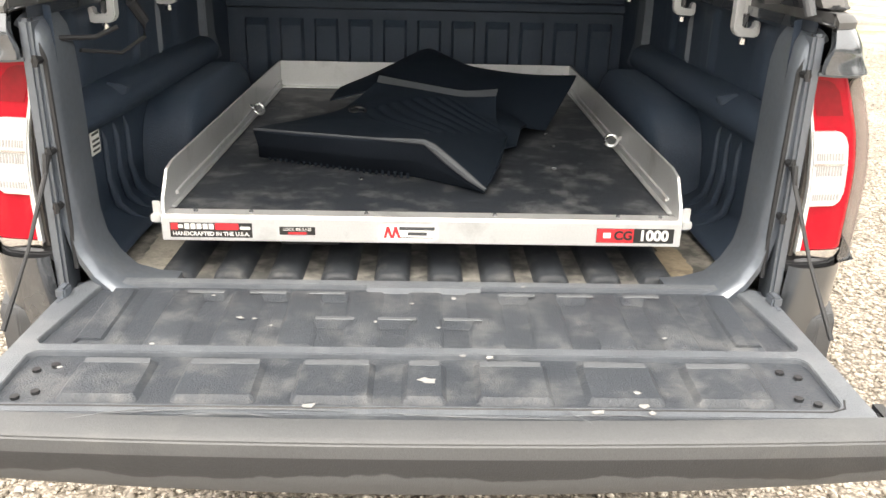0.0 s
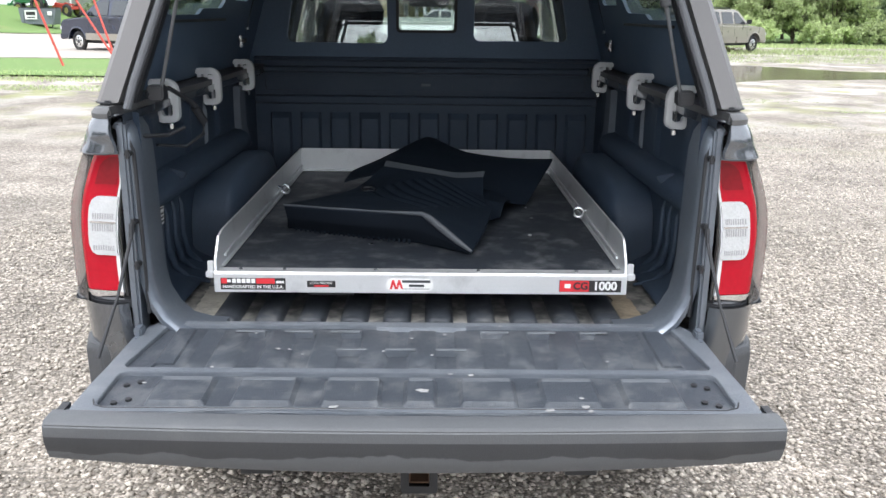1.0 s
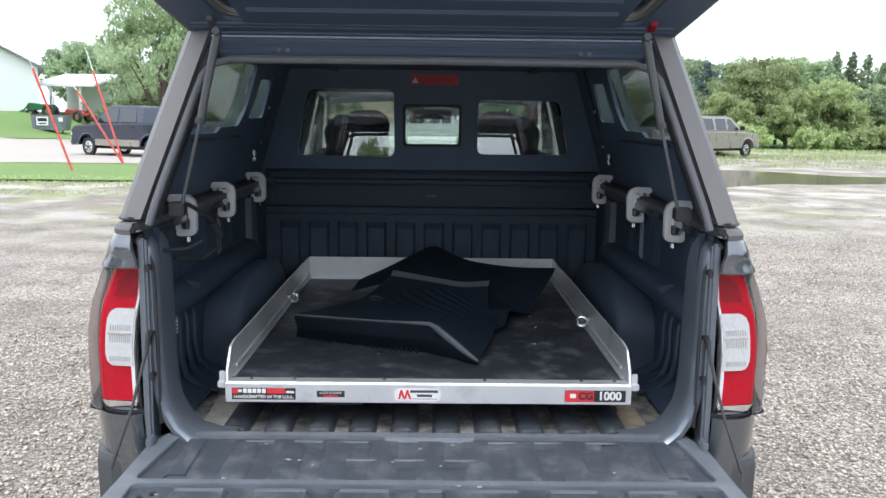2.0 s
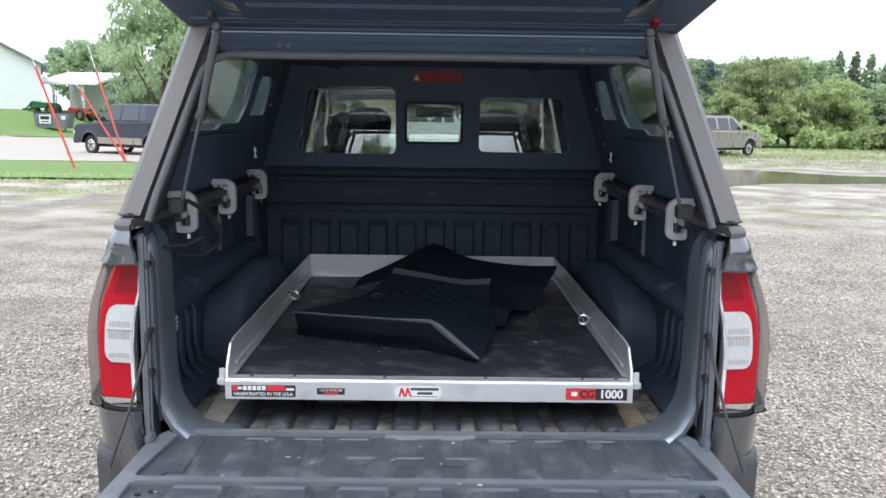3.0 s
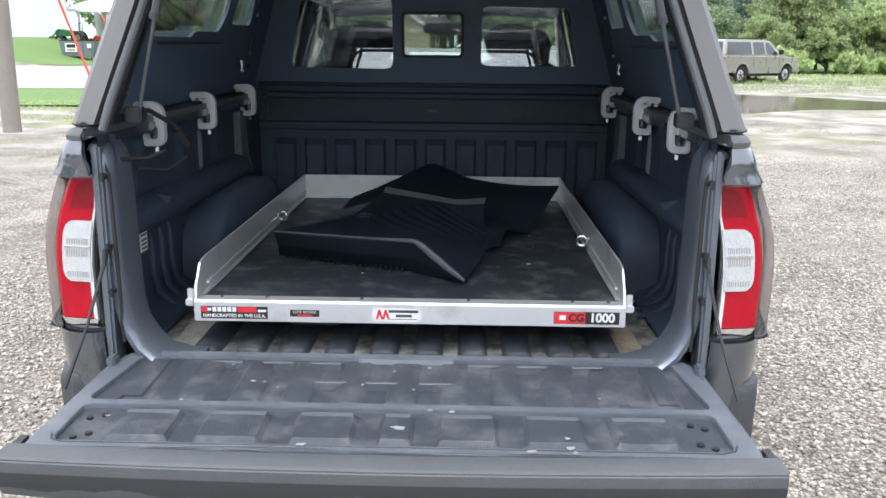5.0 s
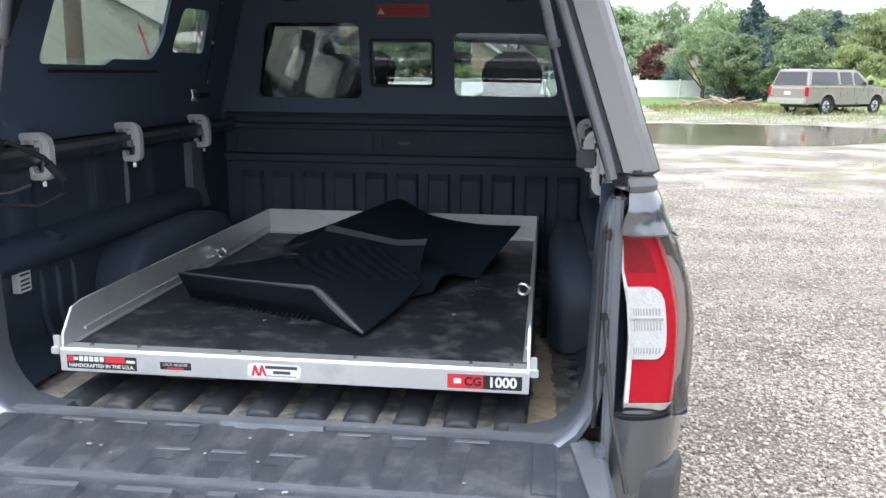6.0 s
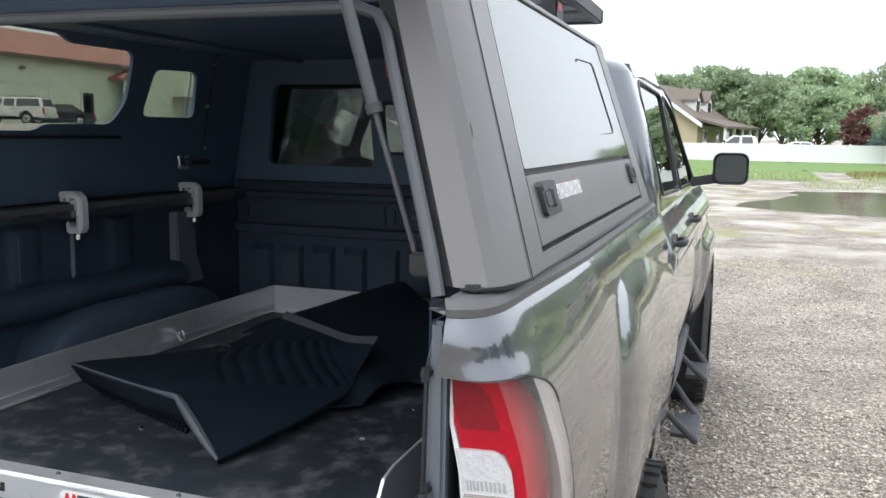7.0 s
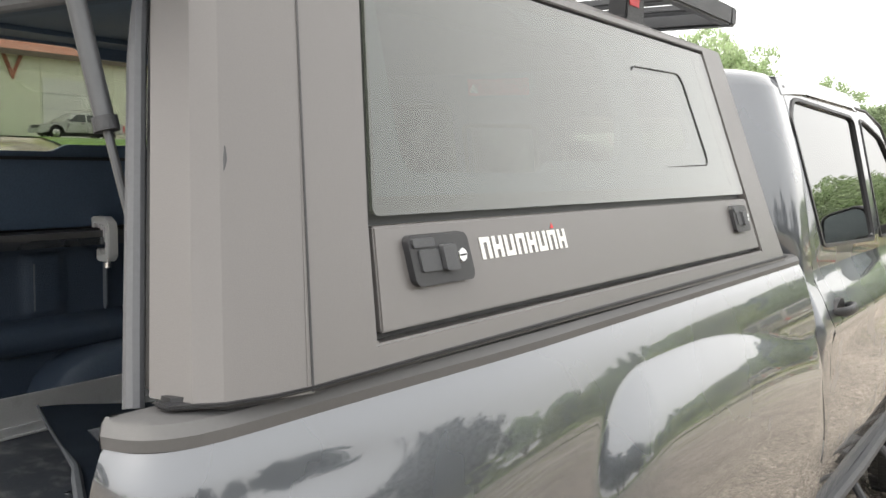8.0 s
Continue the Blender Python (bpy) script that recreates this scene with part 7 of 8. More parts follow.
weeds("lot_weeds", 12.0, 32.5, 9.0, 3.0, 5000, 0.08, LEAF_LIGHT, "pale weeds between puddle and lawn", 7)
weeds("lot_weeds", -9.0, 18.6, 5.0, 0.7, 1500, 0.09, LEAF_LIGHT, "low green weeds at the gravel's edge", 8)
weeds("verge_grass", -12.0, 20.0, 8.0, 0.6, 3500, 0.11, LEAF_LIGHT, "ragged grass at the edge of the verge", 9)
weeds("verge_grass", -14.0, 23.0, 9.0, 3.4, 14000, 0.07, LEAF_LIGHT, "short grass of the verge", 10)
weeds("lot_weeds", 6.8, 15.2, 0.9, 0.5, 160, 0.03, LEAF_LIGHT, "sparse yellow weeds in the gravel", 14)
weeds("lot_weeds", 8.0, 13.2, 0.7, 0.15, 120, 0.035, LEAF_LIGHT, "small green tuft of weeds in the gravel", 15)
weeds("lot_weeds", -8.2, 16.3, 1.6, 0.6, 900, 0.05, LEAF_LIGHT, "thin green weeds in the gravel", 16)
weeds("lot_weeds", 3.4, 9.6, 0.35, 0.2, 60, 0.03, LEAF_LIGHT, "small yellow tuft of weeds in the gravel", 17)
weeds("verge_grass", -3.0, 40.0, 7.0, 4.5, 6000, 0.16, LEAF_LIGHT, "short uneven grass behind the puddle", 12)

heap = thing("board_heap", "heap of weathered boards and brush in dry grass", "debris heap", (9.4, 44.5, 0))
rb = random.Random(5)
for k in range(26):
    p = Vector((rb.uniform(-2.0, 2.0), rb.uniform(-0.8, 0.8), 0))
    p.z = 0.12 + 0.45 * max(0, 1 - abs(p.x) / 2) * rb.random()
    part("board", Build().box(-rb.uniform(0.5, 1.1), 0.9, -0.07, 0.07, -0.02, 0.02).moved(Matrix.Translation(p) @ Euler((rb.uniform(-0.4, 0.4), rb.uniform(-0.25, 0.25), rb.uniform(0, 6))).to_matrix().to_4x4()), DEBRIS, heap)

# ---- white fence ----
fence = thing("fence", "long white vinyl panel fence across the lawn", "fence", (0, 64, 0))
for k in range(16):
    x = -21 + 2.4 * k
    part("post", Build().box(x - 0.07, x + 0.07, -0.07, 0.07, 0, 1.36), FENCE, fence, "", 0.01)
    if k < 15:
        part("panel", Build().box(x + 0.07, x + 2.33, -0.02, 0.02, 0.06, 1.25).box(x + 0.07, x + 2.33, -0.035, 0.035, 1.15, 1.27).box(x + 0.07, x + 2.33, -0.035, 0.035, 0.05, 0.15), FENCE, fence)


# ---- buildings ----
def gable_house(ob, w, l, eave, ridge, wall_m, roof_m, over=0.4):
    """Walls w wide and l deep about the origin, the ridge along y."""
    h = w / 2
    part("wall", Build().plate([(-h, 0), (h, 0), (h, eave), (0, ridge), (-h, eave)], [], 0.2, lambda u, v, d: (u, -l / 2 + d, v)), wall_m, ob)
    part("wall", Build().plate([(-h, 0), (h, 0), (h, eave), (0, ridge), (-h, eave)], [], 0.2, lambda u, v, d: (u, l / 2 - d, v)), wall_m, ob)
    for s in (-1, 1):
        part("wall", Build().box(min(s * h, s * (h - 0.2)), max(s * h, s * (h - 0.2)), -l / 2 + 0.2, l / 2 - 0.2, 0, eave), wall_m, ob)
        k = (ridge - eave) / h
        part("roof", Build().prism([(0, ridge + 0.02), (0, ridge + 0.2), (s * (h + over), eave - k * over + 0.2), (s * (h + over), eave - k * over + 0.02)], -l / 2 - over, l / 2 + over, "y"), roof_m, ob)


def window_on(ob, x, y, z, w, h, axis="x", out=1):
    """A framed window on a wall that faces along axis."""
    def place(u, v, d):
        return (x + out * d, y + u, z + v) if axis == "x" else (x + u, y + out * d, z + v)
    f = part("window", Build().plate([(-w / 2 - 0.1, -h / 2 - 0.1), (w / 2 + 0.1, -h / 2 - 0.1), (w / 2 + 0.1, h / 2 + 0.1), (-w / 2 - 0.1, h / 2 + 0.1)],
                                     [[(-w / 2, 0.03), (w / 2, 0.03), (w / 2, h / 2), (-w / 2, h / 2)], [(-w / 2, -h / 2), (w / 2, -h / 2), (w / 2, -0.03), (-w / 2, -0.03)]], 0.08, place), FENCE, ob)
    part("pane", Build().plate([(-w / 2, -h / 2), (w / 2, -h / 2), (w / 2, h / 2), (-w / 2, h / 2)], [], 0.02, lambda u, v, d: place(u, v, d + 0.02)), GLASS_TINT, f)


# white barn with its gable to the lot
barn = thing("barn", "white metal barn with a low grey gable roof", "barn", (-49.4, 80.1, ground_z(-36, 76)), turn=26)
gable_house(barn, 21.5, 24, 3.9, 9.6, WALL_WHITE, ROOF_GREY, 0.5)
for k in range(17):
    part("siding_rib", Build().box(-10 + 1.2 * k, -9.94 + 1.2 * k, -12.04, -12.0, 0.1, 3.8), WALL_WHITE, barn)

# lean-to shed with machines
shed = thing("open_shed", "open white lean-to machine shed", "shed", (-33.3, 80.2, ground_z(-33.3, 80)))
part("roof", Build().prism([(-3.9, 2.72), (-3.9, 2.95), (3.5, 4.15), (3.5, 3.95)], -2.9, 2.7, "x"), WALL_WHITE, shed)
for x in (-1.35, 1.3):
    part("post", Build().box(x - 0.1, x + 0.1, -3.6, -3.4, 0, 2.8), WALL_WHITE, shed)
part("wall", Build().box(-2.8, 2.6, 3.3, 3.5, 0, 3.9), WALL_WHITE, shed)


def tractor(label, at, material, turn):
    t = thing("tractor", label, "tractor", (*at, ground_z(*at)), turn=turn)
    t.matrix_basis = t.matrix_basis @ Matrix.Scale(0.8, 4)
    part("hood", Build().box(-0.45, 0.45, 0.3, 2.0, 0.8, 1.45), material, t, "", 0.08)
    part("seat_frame", Build().box(-0.6, 0.6, -0.7, 0.3, 0.8, 1.15), material, t, "", 0.05)
    part("roll_bar", Build().tube([(-0.5, -0.5, 1.1), (-0.5, -0.55, 2.2), (0.5, -0.55, 2.2), (0.5, -0.5, 1.1)], 0.05, 6), BLACK, t)
    part("loader", Build().tube([(-0.6, 0.2, 1.3), (-0.6, 1.6, 1.5), (-0.6, 2.5, 0.5)], 0.08, 6).tube([(0.6, 0.2, 1.3), (0.6, 1.6, 1.5), (0.6, 2.5, 0.5)], 0.08, 6).prism([(2.3, 0.1), (2.9, 0.05), (2.6, 0.3), (2.5, 0.8)], -0.9, 0.9, "x"), material, t)
    for x, y, r in ((-0.7, -0.3, 0.7), (0.7, -0.3, 0.7), (-0.6, 1.6, 0.45), (0.6, 1.6, 0.45)):
        wheel = part("wheel", Build().torus((x, y, r), (1, 0, 0), r * 0.72, r * 0.28, 20, 8), TYRE, t)
        part("rim", Build().tube([(x - 0.08, y, r), (x + 0.08, y, r)], r * 0.5, 14), WEED, wheel)


tractor("green farm tractor with a front loader", (-33.0, 72.2), GREEN_PAINT, 96)
tractor("red farm tractor by the shed", (-31.4, 75.2), RED_PLASTIC, 60)
red_mower = thing("implement", "low red farm implement on the lawn", "farm implement", (-45.0, 66, ground_z(-45.0, 66)))
part("body", Build().prism([(-2.0, 0.3), (2.0, 0.3), (2.1, 0.9), (1.0, 1.2), (-0.8, 1.9), (-1.6, 1.8), (-2.1, 0.8)], -0.8, 0.8, "y"), RED_PLASTIC, red_mower, "", 0.1)
part("wheel", Build().torus((-1.2, -0.9, 0.4), (0, 1, 0), 0.28, 0.12), TYRE, red_mower)
part("wheel", Build().torus((1.2, -0.9, 0.4), (0, 1, 0), 0.28, 0.12), TYRE, red_mower)

dump = thing("dumpster", "grey steel dumpster with a white sign on the lawn", "dumpster", (-29.1, 64.0, ground_z(-29.1, 64.0)), turn=6)
part("body", Build().prism([(-1.15, 0.2), (1.15, 0.2), (1.3, 1.25), (1.3, 1.35), (-1.3, 1.35), (-1.3, 1.25)], -0.7, 0.7, "y"), DUMP_GREY, dump, "", 0.03)
part("lid", Build().box(-1.28, 0.0, -0.72, 0.74, 1.35, 1.42).box(0.02, 1.28, -0.72, 0.74, 1.35, 1.42), BLACK, dump, "", 0.02)
for x in (-1.0, -0.35, 0.35, 1.0):
    part("rib", Build().box(x - 0.05, x + 0.05, -0.76, -0.70, 0.22, 1.25), DUMP_GREY, dump)
for x in (-0.9, 0.9):
    part("caster", Build().torus((x, -0.4, 0.1), (1, 0, 0), 0.07, 0.03), BLACK, dump)
sg = part("sign", Build().box(-0.85, 0.0, -0.80, -0.77, 0.55, 1.2), WHITE_STICKER, dump)
part("print", Build().box(-0.75, -0.1, -0.806, -0.80, 0.85, 1.1).box(-0.7, -0.15, -0.806, -0.80, 0.65, 0.73), BLACK_STICKER, sg)
part("sign", Build().box(0.75, 1.05, -0.80, -0.77, 0.85, 1.15), WHITE_STICKER, dump)

# long cream building with the red-brown roof
hall = thing("metal_building", "long cream metal building with a red-brown roof", "building", (-49, 44, ground_z(-49, 44)))
HL = 30.5
part("wall", Build().plate([(-HL, 0), (HL, 0), (HL, 5.0), (-HL, 5.0)], [], 0.3, lambda u, v, w: (-w, u, v)), WALL_CREAM, hall)
part("wall", Build().plate([(-16, 0), (0, 0), (0, 5.0), (-8, 7.6), (-16, 5.0)], [], 0.3, lambda u, v, w: (u, -HL + w, v)), WALL_CREAM, hall)
part("wall", Build().plate([(-16, 0), (0, 0), (0, 5.0), (-8, 7.6), (-16, 5.0)], [], 0.3, lambda u, v, w: (u, HL - w, v)), WALL_CREAM, hall)
part("roof", Build().prism([(0.6, 4.85), (0.6, 5.05), (-8, 7.9), (-8, 7.7)], -HL - 0.6, HL + 0.6, "y"), ROOF_RED, hall)
part("roof", Build().prism([(-16.6, 4.85), (-16.6, 5.05), (-8, 7.9), (-8, 7.7)], -HL - 0.6, HL + 0.6, "y"), ROOF_RED, hall)
part("eave_trim", Build().box(0.58, 0.66, -HL - 0.6, HL + 0.6, 4.75, 5.08), ROOF_BROWN, hall)
for k in range(28):
    part("siding_rib", Build().box(0.0, 0.04, -HL + 1.2 + 2.4 * k, -HL + 1.28 + 2.4 * k, 0.1, 4.8), WALL_CREAM, hall)
for y in (-22, -15, -8):
    gd = part("garage_door", Build().box(0.02, 0.08, y - 2.2, y + 2.2, 0.05, 3.6), WALL_WHITE, hall, "white overhead door")
    for z in (0.9, 1.8, 2.7):
        part("door_joint", Build().box(0.082, 0.09, y - 2.15, y + 2.15, z - 0.015, z + 0.015), ROOF_GREY, gd)
dr = part("door", Build().box(0.03, 0.1, 10.15, 11.35, 0.05, 2.6), BLACK, hall, "dark glazed entrance door")
part("door_pane", Build().box(0.1, 0.11, 10.35, 11.15, 0.9, 2.4), GLASS_TINT, dr)
part("door_frame", Build().plate([(10.0, 0), (11.5, 0), (11.5, 2.75), (10.0, 2.75)], [[(10.15, 0.01), (11.35, 0.01), (11.35, 2.6), (10.15, 2.6)]], -0.12, lambda u, v, w: (-w, u, v)), FENCE, hall)
part("sign_board", Build().box(0.05, 0.10, -1.0, 12.0, 3.05, 3.15), WALL_WHITE, hall)
part("wall_light", Build().box(0.0, 0.25, 4.0, 4.4, 4.0, 4.25), ROOF_GREY, hall)
text_mesh("V", 2.4, ROOF_RED, hall, Matrix.Translation((0.12, -19, 4.1)) @ pose(0, 0, 0, 90, 0, 90), "letter", 0.03)
# gabled porch on the long side
part("porch_roof", Build().prism([(13.2, 3.8), (13.2, 4.0), (22, 7.0), (30.8, 4.0), (30.8, 3.8), (22, 6.8)], -7.0, 1.6, "x"), ROOF_RED, hall)
part("porch_wall", Build().plate([(13.8, 0), (30.2, 0), (30.2, 3.9), (22, 6.7), (13.8, 3.9)], [[(20, 0.01), (24, 0.01), (24, 2.8), (20, 2.8)]], 0.2, lambda u, v, w: (1.2 - w, u, v)), WALL_CREAM, hall)

# the dwelling behind the fence
house = thing("house", "tan house with brown shingle roof and two white dormers", "house", (-6.1, 80.2, 0), turn=-12)
gable_house(house, 9.4, 13, 2.9, 6.1, WALL_TAN, ROOF_BROWN, 0.5)
part("barge_board", Build().prism([(-5.2, 2.45), (0, 6.0), (5.2, 2.45), (5.2, 2.78), (0, 6.33), (-5.2, 2.78)], -7.08, -6.98, "y"), FENCE, house)
window_on(house, 0.9, -6.5, 4.1, 0.9, 1.2, "y", -1)
window_on(house, -2.2, -6.5, 1.7, 1.1, 1.4, "y", -1)
for y in (-2.2, 1.6):
    dm = part("dormer", Build().prism([(y - 0.8, 3.5), (y + 0.8, 3.5), (y + 0.8, 4.9), (y, 5.6), (y - 0.8, 4.9)], 1.0, 3.5, "x"), FENCE, house, "white gabled dormer")
    part("dormer_roof", Build().prism([(y - 1.05, 4.75), (y, 5.65), (y + 1.05, 4.75), (y + 1.05, 4.9), (y, 5.85), (y - 1.05, 4.9)], 0.8, 3.7, "x"), ROOF_BROWN, dm)
    part("dormer_pane", Build().box(3.5, 3.53, y - 0.45, y + 0.45, 3.9, 4.8), GLASS_TINT, dm)
part("porch_roof", Build().prism([(4.6, 3.1), (4.6, 3.3), (7.2, 2.6), (7.2, 2.4)], -6.5, 6.5, "y"), ROOF_BROWN, house)
for y in (-6.2, -3.1, 0, 3.1, 6.2):
    part("porch_post", Build().box(6.8, 7.0, y - 0.1, y + 0.1, 0, 2.5), FENCE, house)
for y in (-4, 0.2, 4):
    window_on(house, 4.70, y, 1.5, 1.1, 1.5, "x", 1)
for k in range(4):
    again(5, -4 + 2.6 * k, 73.2 + 0.5 * k, 0.6, 33 * k)
far_house = thing("house", "small tan house with a low brown roof among trees", "house", (17.0, 84, 0), turn=80)
gable_house(far_house, 7, 10, 2.4, 4.0, WALL_TAN, ROOF_BROWN, 0.4)

# ---- pole and guys ----
pole = thing("utility_pole", "weathered wooden utility pole in the grass strip", "utility pole", (-7.95, 13.3, 0))
part("pole_shaft", Build().tube([(0, 0, -0.2), (0.02, 0, 4.5), (0.0, 0, 9.5)], [0.16, 0.145, 0.12], 12), WOOD_POLE, pole)
for (x, y), (tx, ty, tz), cut in (((-10.407, 22.824), (-11.982, 23.4, 3.94), 0.75), ((-10.361, 26.798), (-11.561, 27.6, 3.135), 1.0), ((-10.40, 26.9), (-12.05, 27.4, 2.45), 1.0)):
    g = thing("guy_wire", "slanting guy wire with a red plastic guard", "guy wire", (x, y, 0), "guy wires")
    d = Vector((tx - x, ty - y, tz))
    part("guard", Build().tube([(0, 0, 0), d * cut], 0.034, 8), RED_PLASTIC, g)
    part("wire", Build().tube([d * cut * 0.98, d * 1.25], 0.014, 6), FENCE, g)


# ---- parked vehicles ----
BLACK_GLASS = mat("dark_car_window", (0.03, 0.035, 0.04), 0.05, 0.0, 0.1, 2, 20, spec=0.9)
# profiles of each kind: share of the length behind the nose, height as a share of the whole
SHAPES = {
    "pickup": dict(belt=0.675, hood=[(0.0, 0.30), (0.0, 0.52), (0.02, 0.585), (0.10, 0.62), (0.225, 0.645)], tail=[(0.715, 0.675), (0.985, 0.668), (1.0, 0.65), (1.0, 0.30)], top=[(0.215, 0.66), (0.365, 0.985), (0.40, 1.0), (0.62, 1.0), (0.675, 0.975), (0.715, 0.66)],
                   wins=[[(0.272, 0.685), (0.465, 0.685), (0.465, 0.955), (0.395, 0.955)], [(0.495, 0.685), (0.645, 0.685), (0.63, 0.945), (0.50, 0.955)]], axles=(0.162, 0.765), seams=(0.285, 0.48, 0.60)),
    "suv": dict(belt=0.655, hood=[(0.0, 0.26), (0.0, 0.46), (0.015, 0.555), (0.06, 0.60), (0.24, 0.635)], tail=[(0.985, 0.655), (1.0, 0.60), (1.0, 0.28)], top=[(0.232, 0.645), (0.365, 0.965), (0.42, 0.995), (0.90, 1.0), (0.945, 0.975), (0.985, 0.645)],
                wins=[[(0.292, 0.675), (0.435, 0.675), (0.435, 0.935), (0.392, 0.935)], [(0.46, 0.675), (0.60, 0.675), (0.60, 0.94), (0.462, 0.94)], [(0.63, 0.675), (0.945, 0.675), (0.915, 0.94), (0.632, 0.94)]], axles=(0.165, 0.755), seams=(0.275, 0.448, 0.618)),
    "car": dict(belt=0.64, hood=[(0.0, 0.28), (0.0, 0.42), (0.03, 0.52), (0.25, 0.63)], tail=[(0.80, 0.65), (0.98, 0.64), (1.0, 0.55), (1.0, 0.28)], top=[(0.24, 0.63), (0.40, 0.97), (0.46, 1.0), (0.64, 1.0), (0.70, 0.97), (0.84, 0.64)],
                wins=[[(0.32, 0.66), (0.53, 0.66), (0.53, 0.94), (0.44, 0.94)], [(0.55, 0.66), (0.76, 0.66), (0.69, 0.92), (0.55, 0.94)]], axles=(0.18, 0.79), seams=(0.30, 0.54)),
}


def vehicle(name, label, category, at, turn, paint, L, Wd, H, kind, trim=None, rim=STEEL):
    """A parked car, nose towards +x: lower body with arches, glasshouse, wheels, lamps and glass."""
    v = thing(name, label, category, (*at, ground_z(*at)), turn=turn)
    sh, hw, r = SHAPES[kind], Wd / 2, 0.33 if kind == "car" else 0.385
    belt, sill = sh["belt"] * H, 0.28 if kind == "car" else 0.44

    def px(d, h):
        return (L / 2 - d * L, h * H)

    def arch(x0):
        return [(x0 + (r + 0.09) * math.cos(t), r + 0.03 + (r + 0.09) * math.sin(t)) for t in (math.pi * (1.0 - k / 14) for k in range(15))]
    ax = [L / 2 - a * L for a in sh["axles"]]
    outline = [px(*p) for p in sh["hood"]] + [px(*p) for p in sh["tail"]]
    low = [(outline[-1][0], sill)] + [p for p in arch(ax[1]) if p[1] > sill] + [p for p in arch(ax[0]) if p[1] > sill] + [(outline[0][0], sill)]
    part("body", Build().prism(outline + low, -hw, hw, "y"), paint, v, "", 0.05, 3)
    top = [px(*p) for p in sh["top"]]

    def gy(z):
        return hw - 0.05 - 0.19 * max(z - belt, 0) / (H - belt)
    part("cabin", Build().loft([[(x, s * gy(z), z) for x, z in top] for s in (-1, 1)]), paint, v, "", 0.035, 3)
    for s in (-1, 1):
        for w in sh["wins"]:
            pts = [px(*p) for p in w]
            part("side_window", Build().loft([[(x, s * (gy(z) + o), z) for x, z in round_poly(pts, 0.05)] for o in (-0.01, 0.010)]), BLACK_GLASS, v)
        for d in sh["seams"]:
            x = L / 2 - d * L
            part("door_seam", Build().box(x - 0.007, x + 0.007, min(s * hw, s * (hw + 0.003)), max(s * hw, s * (hw + 0.003)), sill + 0.08, belt - 0.04), BLACK, v)
            part("door_handle", Build().box(x + 0.05 - 0.22, x + 0.05 - 0.08, min(s * hw, s * (hw + 0.03)), max(s * hw, s * (hw + 0.03)), belt - 0.19, belt - 0.15), BLACK if kind == "pickup" else paint, v, "", 0.01)
        xm = L / 2 - sh["wins"][0][0][0] * L
        part("mirror", Build().box(xm - 0.02, xm + 0.12, s * hw - 0.02 if s > 0 else -hw - 0.2, hw + 0.2 if s > 0 else -hw + 0.02, belt + 0.02, belt + 0.22), paint if kind == "car" else BLACK, v, "", 0.03)
        part("tail_light", Build().box(-L / 2 - 0.012, -L / 2 + 0.10, min(s * hw * 0.86, s * (hw + 0.008)), max(s * hw * 0.86, s * (hw + 0.008)), belt - 0.46, belt - 0.08), RED_LENS, v, "", 0.015)
        part("headlight", Build().box(L / 2 - 0.12, L / 2 + 0.012, min(s * hw * 0.62, s * (hw + 0.006)), max(s * hw * 0.62, s * (hw + 0.006)), H * 0.40, H * 0.47), WHITE_LENS, v, "", 0.02)
        if trim:
            part("lower_trim", Build().box(ax[1] + r + 0.12, ax[0] - r - 0.12, min(s * (hw - 0.01), s * (hw + 0.012)), max(s * (hw - 0.01), s * (hw + 0.012)), sill + 0.01, sill + 0.27), trim, v, "", 0.01)
        part("rub_strip", Build().box(ax[1] + r + 0.12, ax[0] - r - 0.12, min(s * hw, s * (hw + 0.016)), max(s * hw, s * (hw + 0.016)), sill + 0.27, sill + 0.31), paint, v, "", 0.005)
        for x0 in ax:
            part("arch_lip", Build().loft([[(x0 + (r + g) * math.cos(t), s * (hw + o), r + 0.03 + (r + g) * math.sin(t)) for g, o in ((0.09, -0.20), (0.085, 0.012), (0.13, 0.012), (0.15, -0.004))] for t in (math.pi * (0.04 + 0.92 * k / 16) for k in range(17))], False, False), paint, v, "", 0, 2, 50)
            wh = part("wheel", Build().torus((x0, s * (hw - 0.13), r), (0, 1, 0), r * 0.77, r * 0.235, 28, 10), TYRE, v)
            part("rim", Build().tube([(x0, s * (hw - 0.20), r), (x0, s * (hw - 0.075), r), (x0, s * (hw - 0.06), r)], [r * 0.62, r * 0.60, r * 0.52], 20), rim, wh)
            part("hub", Build().tube([(x0, s * (hw - 0.06), r), (x0, s * (hw - 0.03), r)], [r * 0.2, r * 0.14], 12), PLASTIC, wh)
            for k in range(5):
                t = 2 * math.pi * k / 5 + 0.3
                part("rim_slot", Build().tube([(x0 + r * 0.37 * math.cos(t), s * (hw - 0.07), r + r * 0.37 * math.sin(t)), (x0 + r * 0.37 * math.cos(t), s * (hw - 0.056), r + r * 0.37 * math.sin(t))], r * 0.1, 8), BLACK, wh)
    part("underbody", Build().box(-L * 0.42, L * 0.42, -hw + 0.32, hw - 0.32, sill - 0.12, sill + 0.1), BLACK, v)
    for x0 in ax:
        part("wheel_well", Build().box(x0 - r - 0.05, x0 + r + 0.05, -hw + 0.26, hw - 0.26, 0.42, r * 2 + 0.1), BLACK, v)
    part("rear_bumper", Build().box(-L / 2 - 0.12, -L / 2 + 0.1, -hw + 0.03, hw - 0.03, sill + 0.04, sill + 0.28), CHROME if kind != "car" else paint, v, "", 0.04)
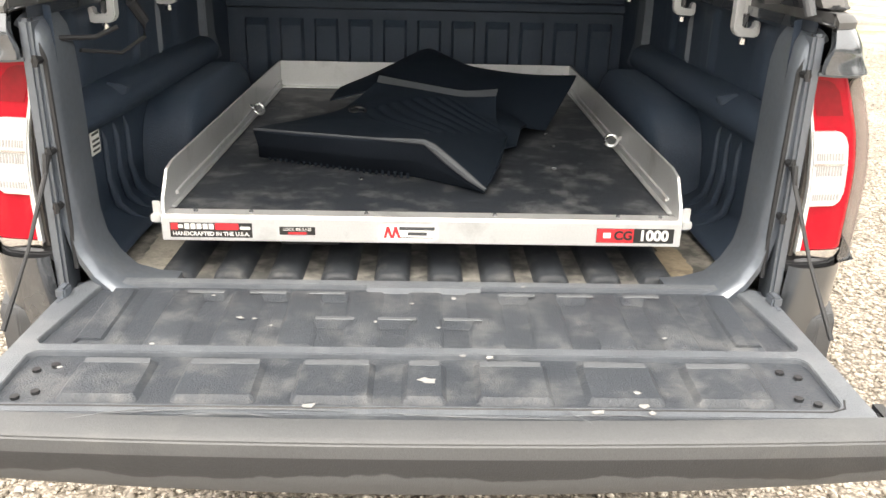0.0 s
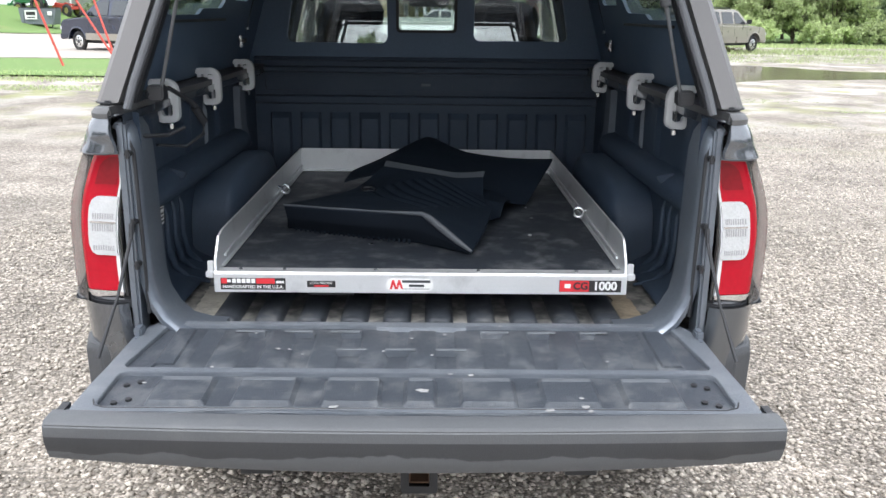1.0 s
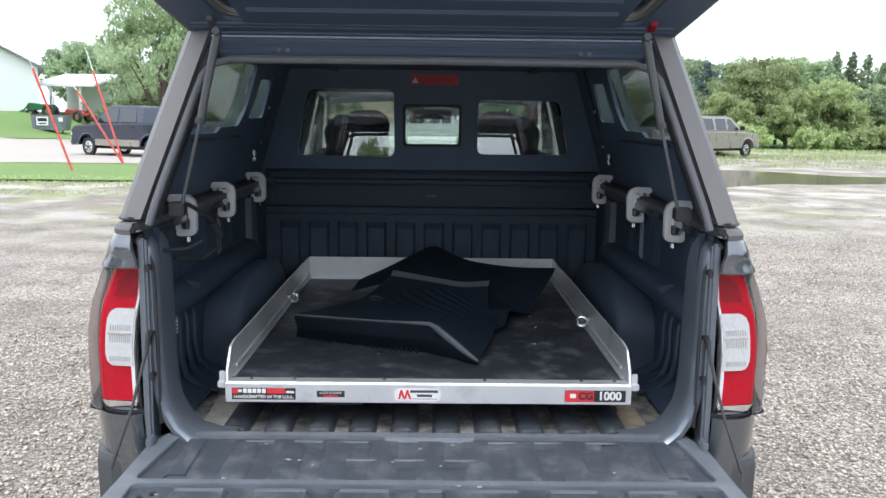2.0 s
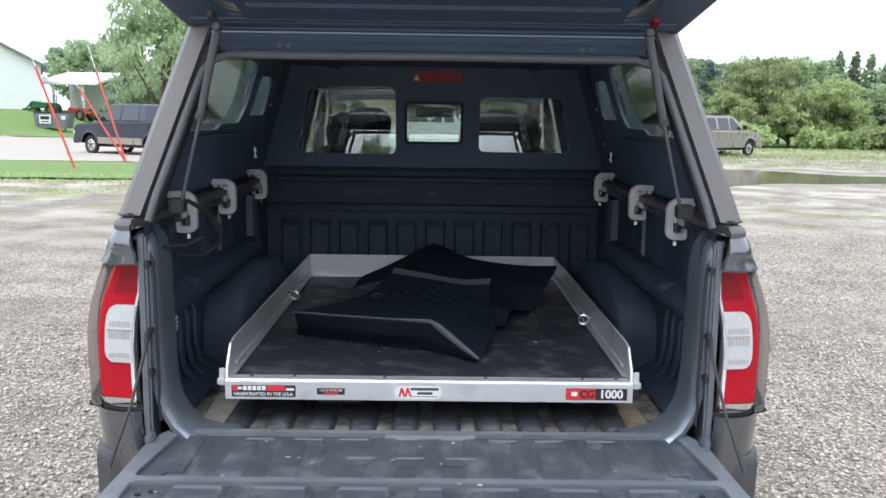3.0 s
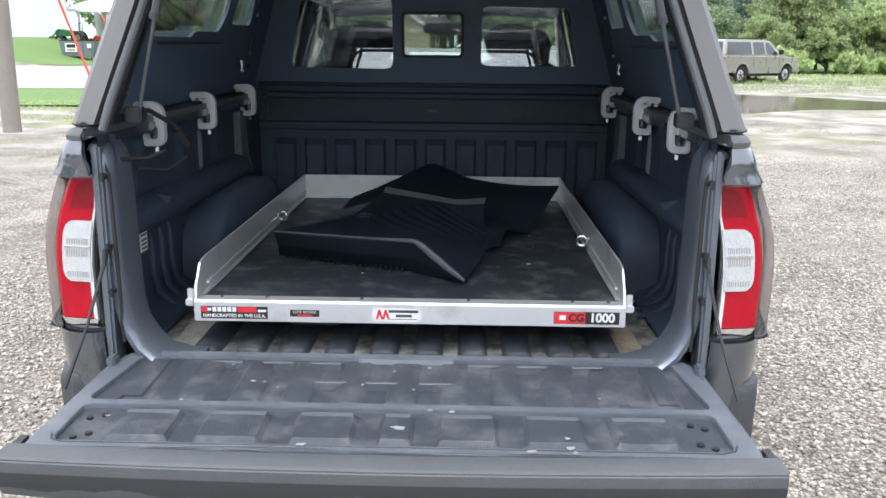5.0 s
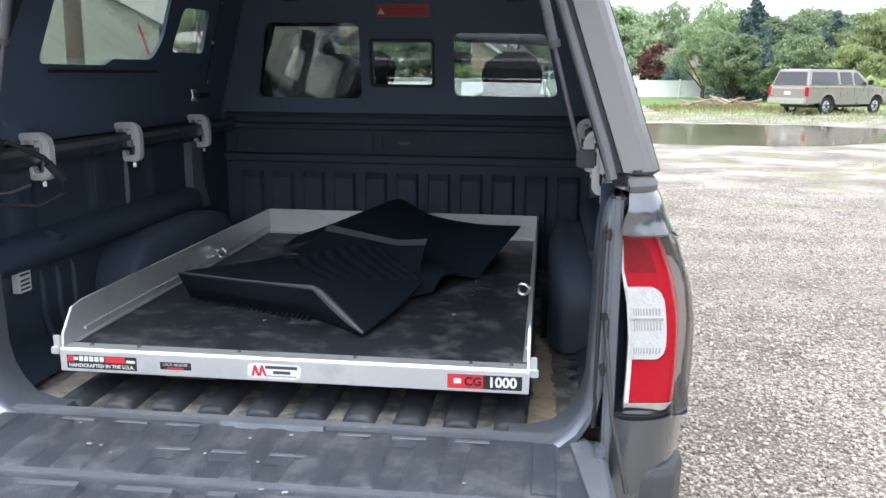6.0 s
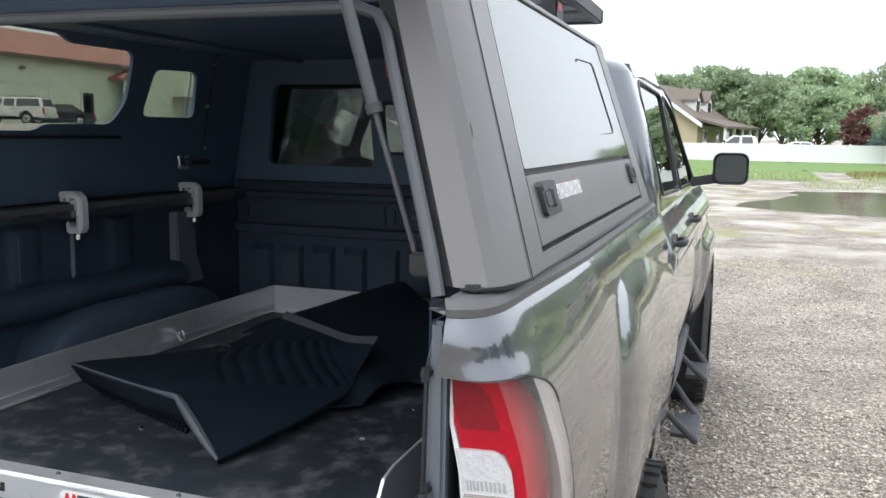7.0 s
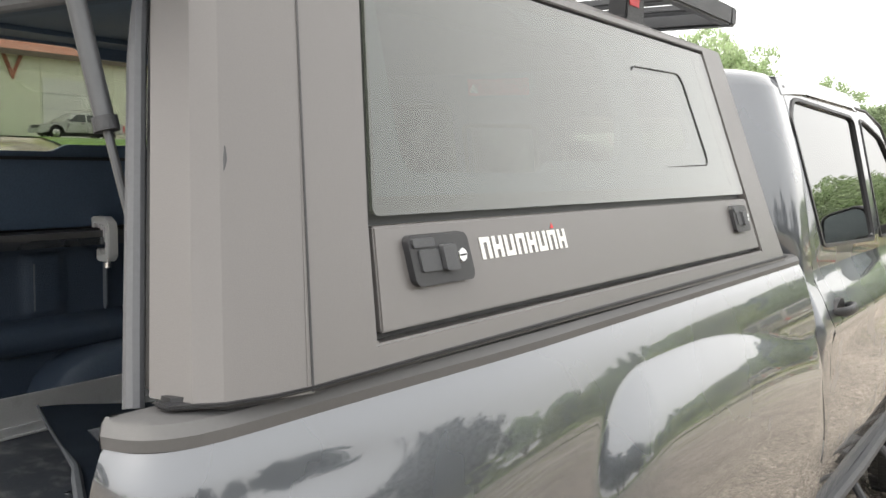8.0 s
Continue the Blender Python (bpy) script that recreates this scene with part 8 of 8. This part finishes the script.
    part("front_bumper", Build().box(L / 2 - 0.1, L / 2 + 0.10, -hw + 0.03, hw - 0.03, sill, sill + 0.24), CHROME if kind == "suv" else paint, v, "", 0.04)
    part("grille", Build().box(L / 2 - 0.05, L / 2 + 0.015, -hw * 0.55, hw * 0.55, H * 0.38, H * 0.49), BLACK, v, "", 0.01)
    if kind == "suv":
        (xa, za), (xb, zb) = px(*sh["top"][-1]), px(*sh["top"][-2])
        part("rear_glass", Build().loft([[(xa + (xb - xa) * t - 0.012 - o, s * (gy(za + (zb - za) * t) - 0.10), za + (zb - za) * t) for s, t in ((-1, 0.08), (1, 0.08), (1, 0.90), (-1, 0.90))] for o in (0.0, 0.006)]), BLACK_GLASS, v)
        part("plate", Build().box(-L / 2 - 0.02, -L / 2, -0.16, 0.16, 0.86, 1.0), WHITE_STICKER, v)
        for s in (-1, 1):
            part("roof_rail", Build().tube([(-L * 0.42, s * (hw - 0.30), H - 0.01), (-L * 0.40, s * (hw - 0.30), H + 0.05), (L * 0.02, s * (hw - 0.30), H + 0.05), (L * 0.04, s * (hw - 0.30), H - 0.01)], 0.018, 6), BLACK, v)
    return v


vehicle("suv", "champagne full-size suv parked on the grass edge", "suv", (12.98, 38.6), 36, CAR_TAN, 5.57, 2.0, 1.93, "suv", CAR_TAN)
vehicle("pickup_truck", "dark blue extended cab pickup with champagne lower trim on the drive", "pickup truck", (-11.65, 32.40), 150, CAR_BLUE, 5.85, 2.0, 2.02, "pickup", CAR_TAN)
vehicle("sedan", "silver sedan parked before the cream building", "car", (-43.8, 26), 262, CAR_SILVER, 4.6, 1.8, 1.45, "car")
vehicle("suv", "white suv parked before the cream building", "suv", (-44.0, 42.5), 200, CAR_WHITE, 4.8, 1.9, 1.75, "suv")
vehicle("sedan", "dark sedan parked before the cream building", "car", (-44.5, 47), 220, BLACK, 4.6, 1.8, 1.45, "car")
vehicle("pickup_truck", "dark red pickup parked by the cream building", "pickup truck", (-43.5, 34.8), 262, CAR_RED, 5.6, 1.95, 1.85, "pickup")
vehicle("pickup_truck", "white pickup parked beyond the lawn", "pickup truck", (0.7, 70.5), 182, CAR_WHITE, 5.6, 1.95, 1.85, "pickup")
vehicle("sedan", "white car parked behind the fence", "car", (4.8, 71.0), 178, CAR_WHITE, 4.6, 1.8, 1.45, "car")

# ---- loose stones ----
rs = np.random.RandomState(11)
N = 100000
px = rs.uniform(-3.2, 6.5, N)
py = np.where(rs.rand(N) < 0.75, rs.uniform(-1.2, 4.5, N), rs.uniform(4.5, 11.0, N))
size = 0.005 + 0.012 * rs.rand(N) ** 2.0
oct_v = np.array([(1, 0, 0), (-1, 0, 0), (0, 1, 0), (0, -1, 0), (0, 0, 0.75), (0, 0, -0.5)])
oct_f = np.array([(0, 2, 4), (2, 1, 4), (1, 3, 4), (3, 0, 4), (2, 0, 5), (1, 2, 5), (3, 1, 5), (0, 3, 5)])
ang = rs.uniform(0, 6.283, N)
jit = 1 + 0.45 * rs.uniform(-1, 1, (N, 6, 3))
P = oct_v[None] * jit * size[:, None, None]
c, s = np.cos(ang)[:, None], np.sin(ang)[:, None]
P = np.stack([P[..., 0] * c - P[..., 1] * s + px[:, None], P[..., 0] * s + P[..., 1] * c + py[:, None], P[..., 2] + 0.25 * size[:, None]], -1)
F = (oct_f[None] + 6 * np.arange(N)[:, None, None]).reshape(-1, 3)
gm = bpy.data.meshes.new("gravel_stones")
gm.vertices.add(N * 6)
gm.vertices.foreach_set("co", P.astype(np.float32).ravel())
gm.loops.add(len(F) * 3)
gm.loops.foreach_set("vertex_index", F.astype(np.int32).ravel())
gm.polygons.add(len(F))
gm.polygons.foreach_set("loop_start", np.arange(0, len(F) * 3, 3, dtype=np.int32))
gm.update(calc_edges=True)
gm.materials.append(STONE)
tagged(new("gravel_stones", gm), "loose crushed limestone stones on the lot", "gravel", kind="stuff")
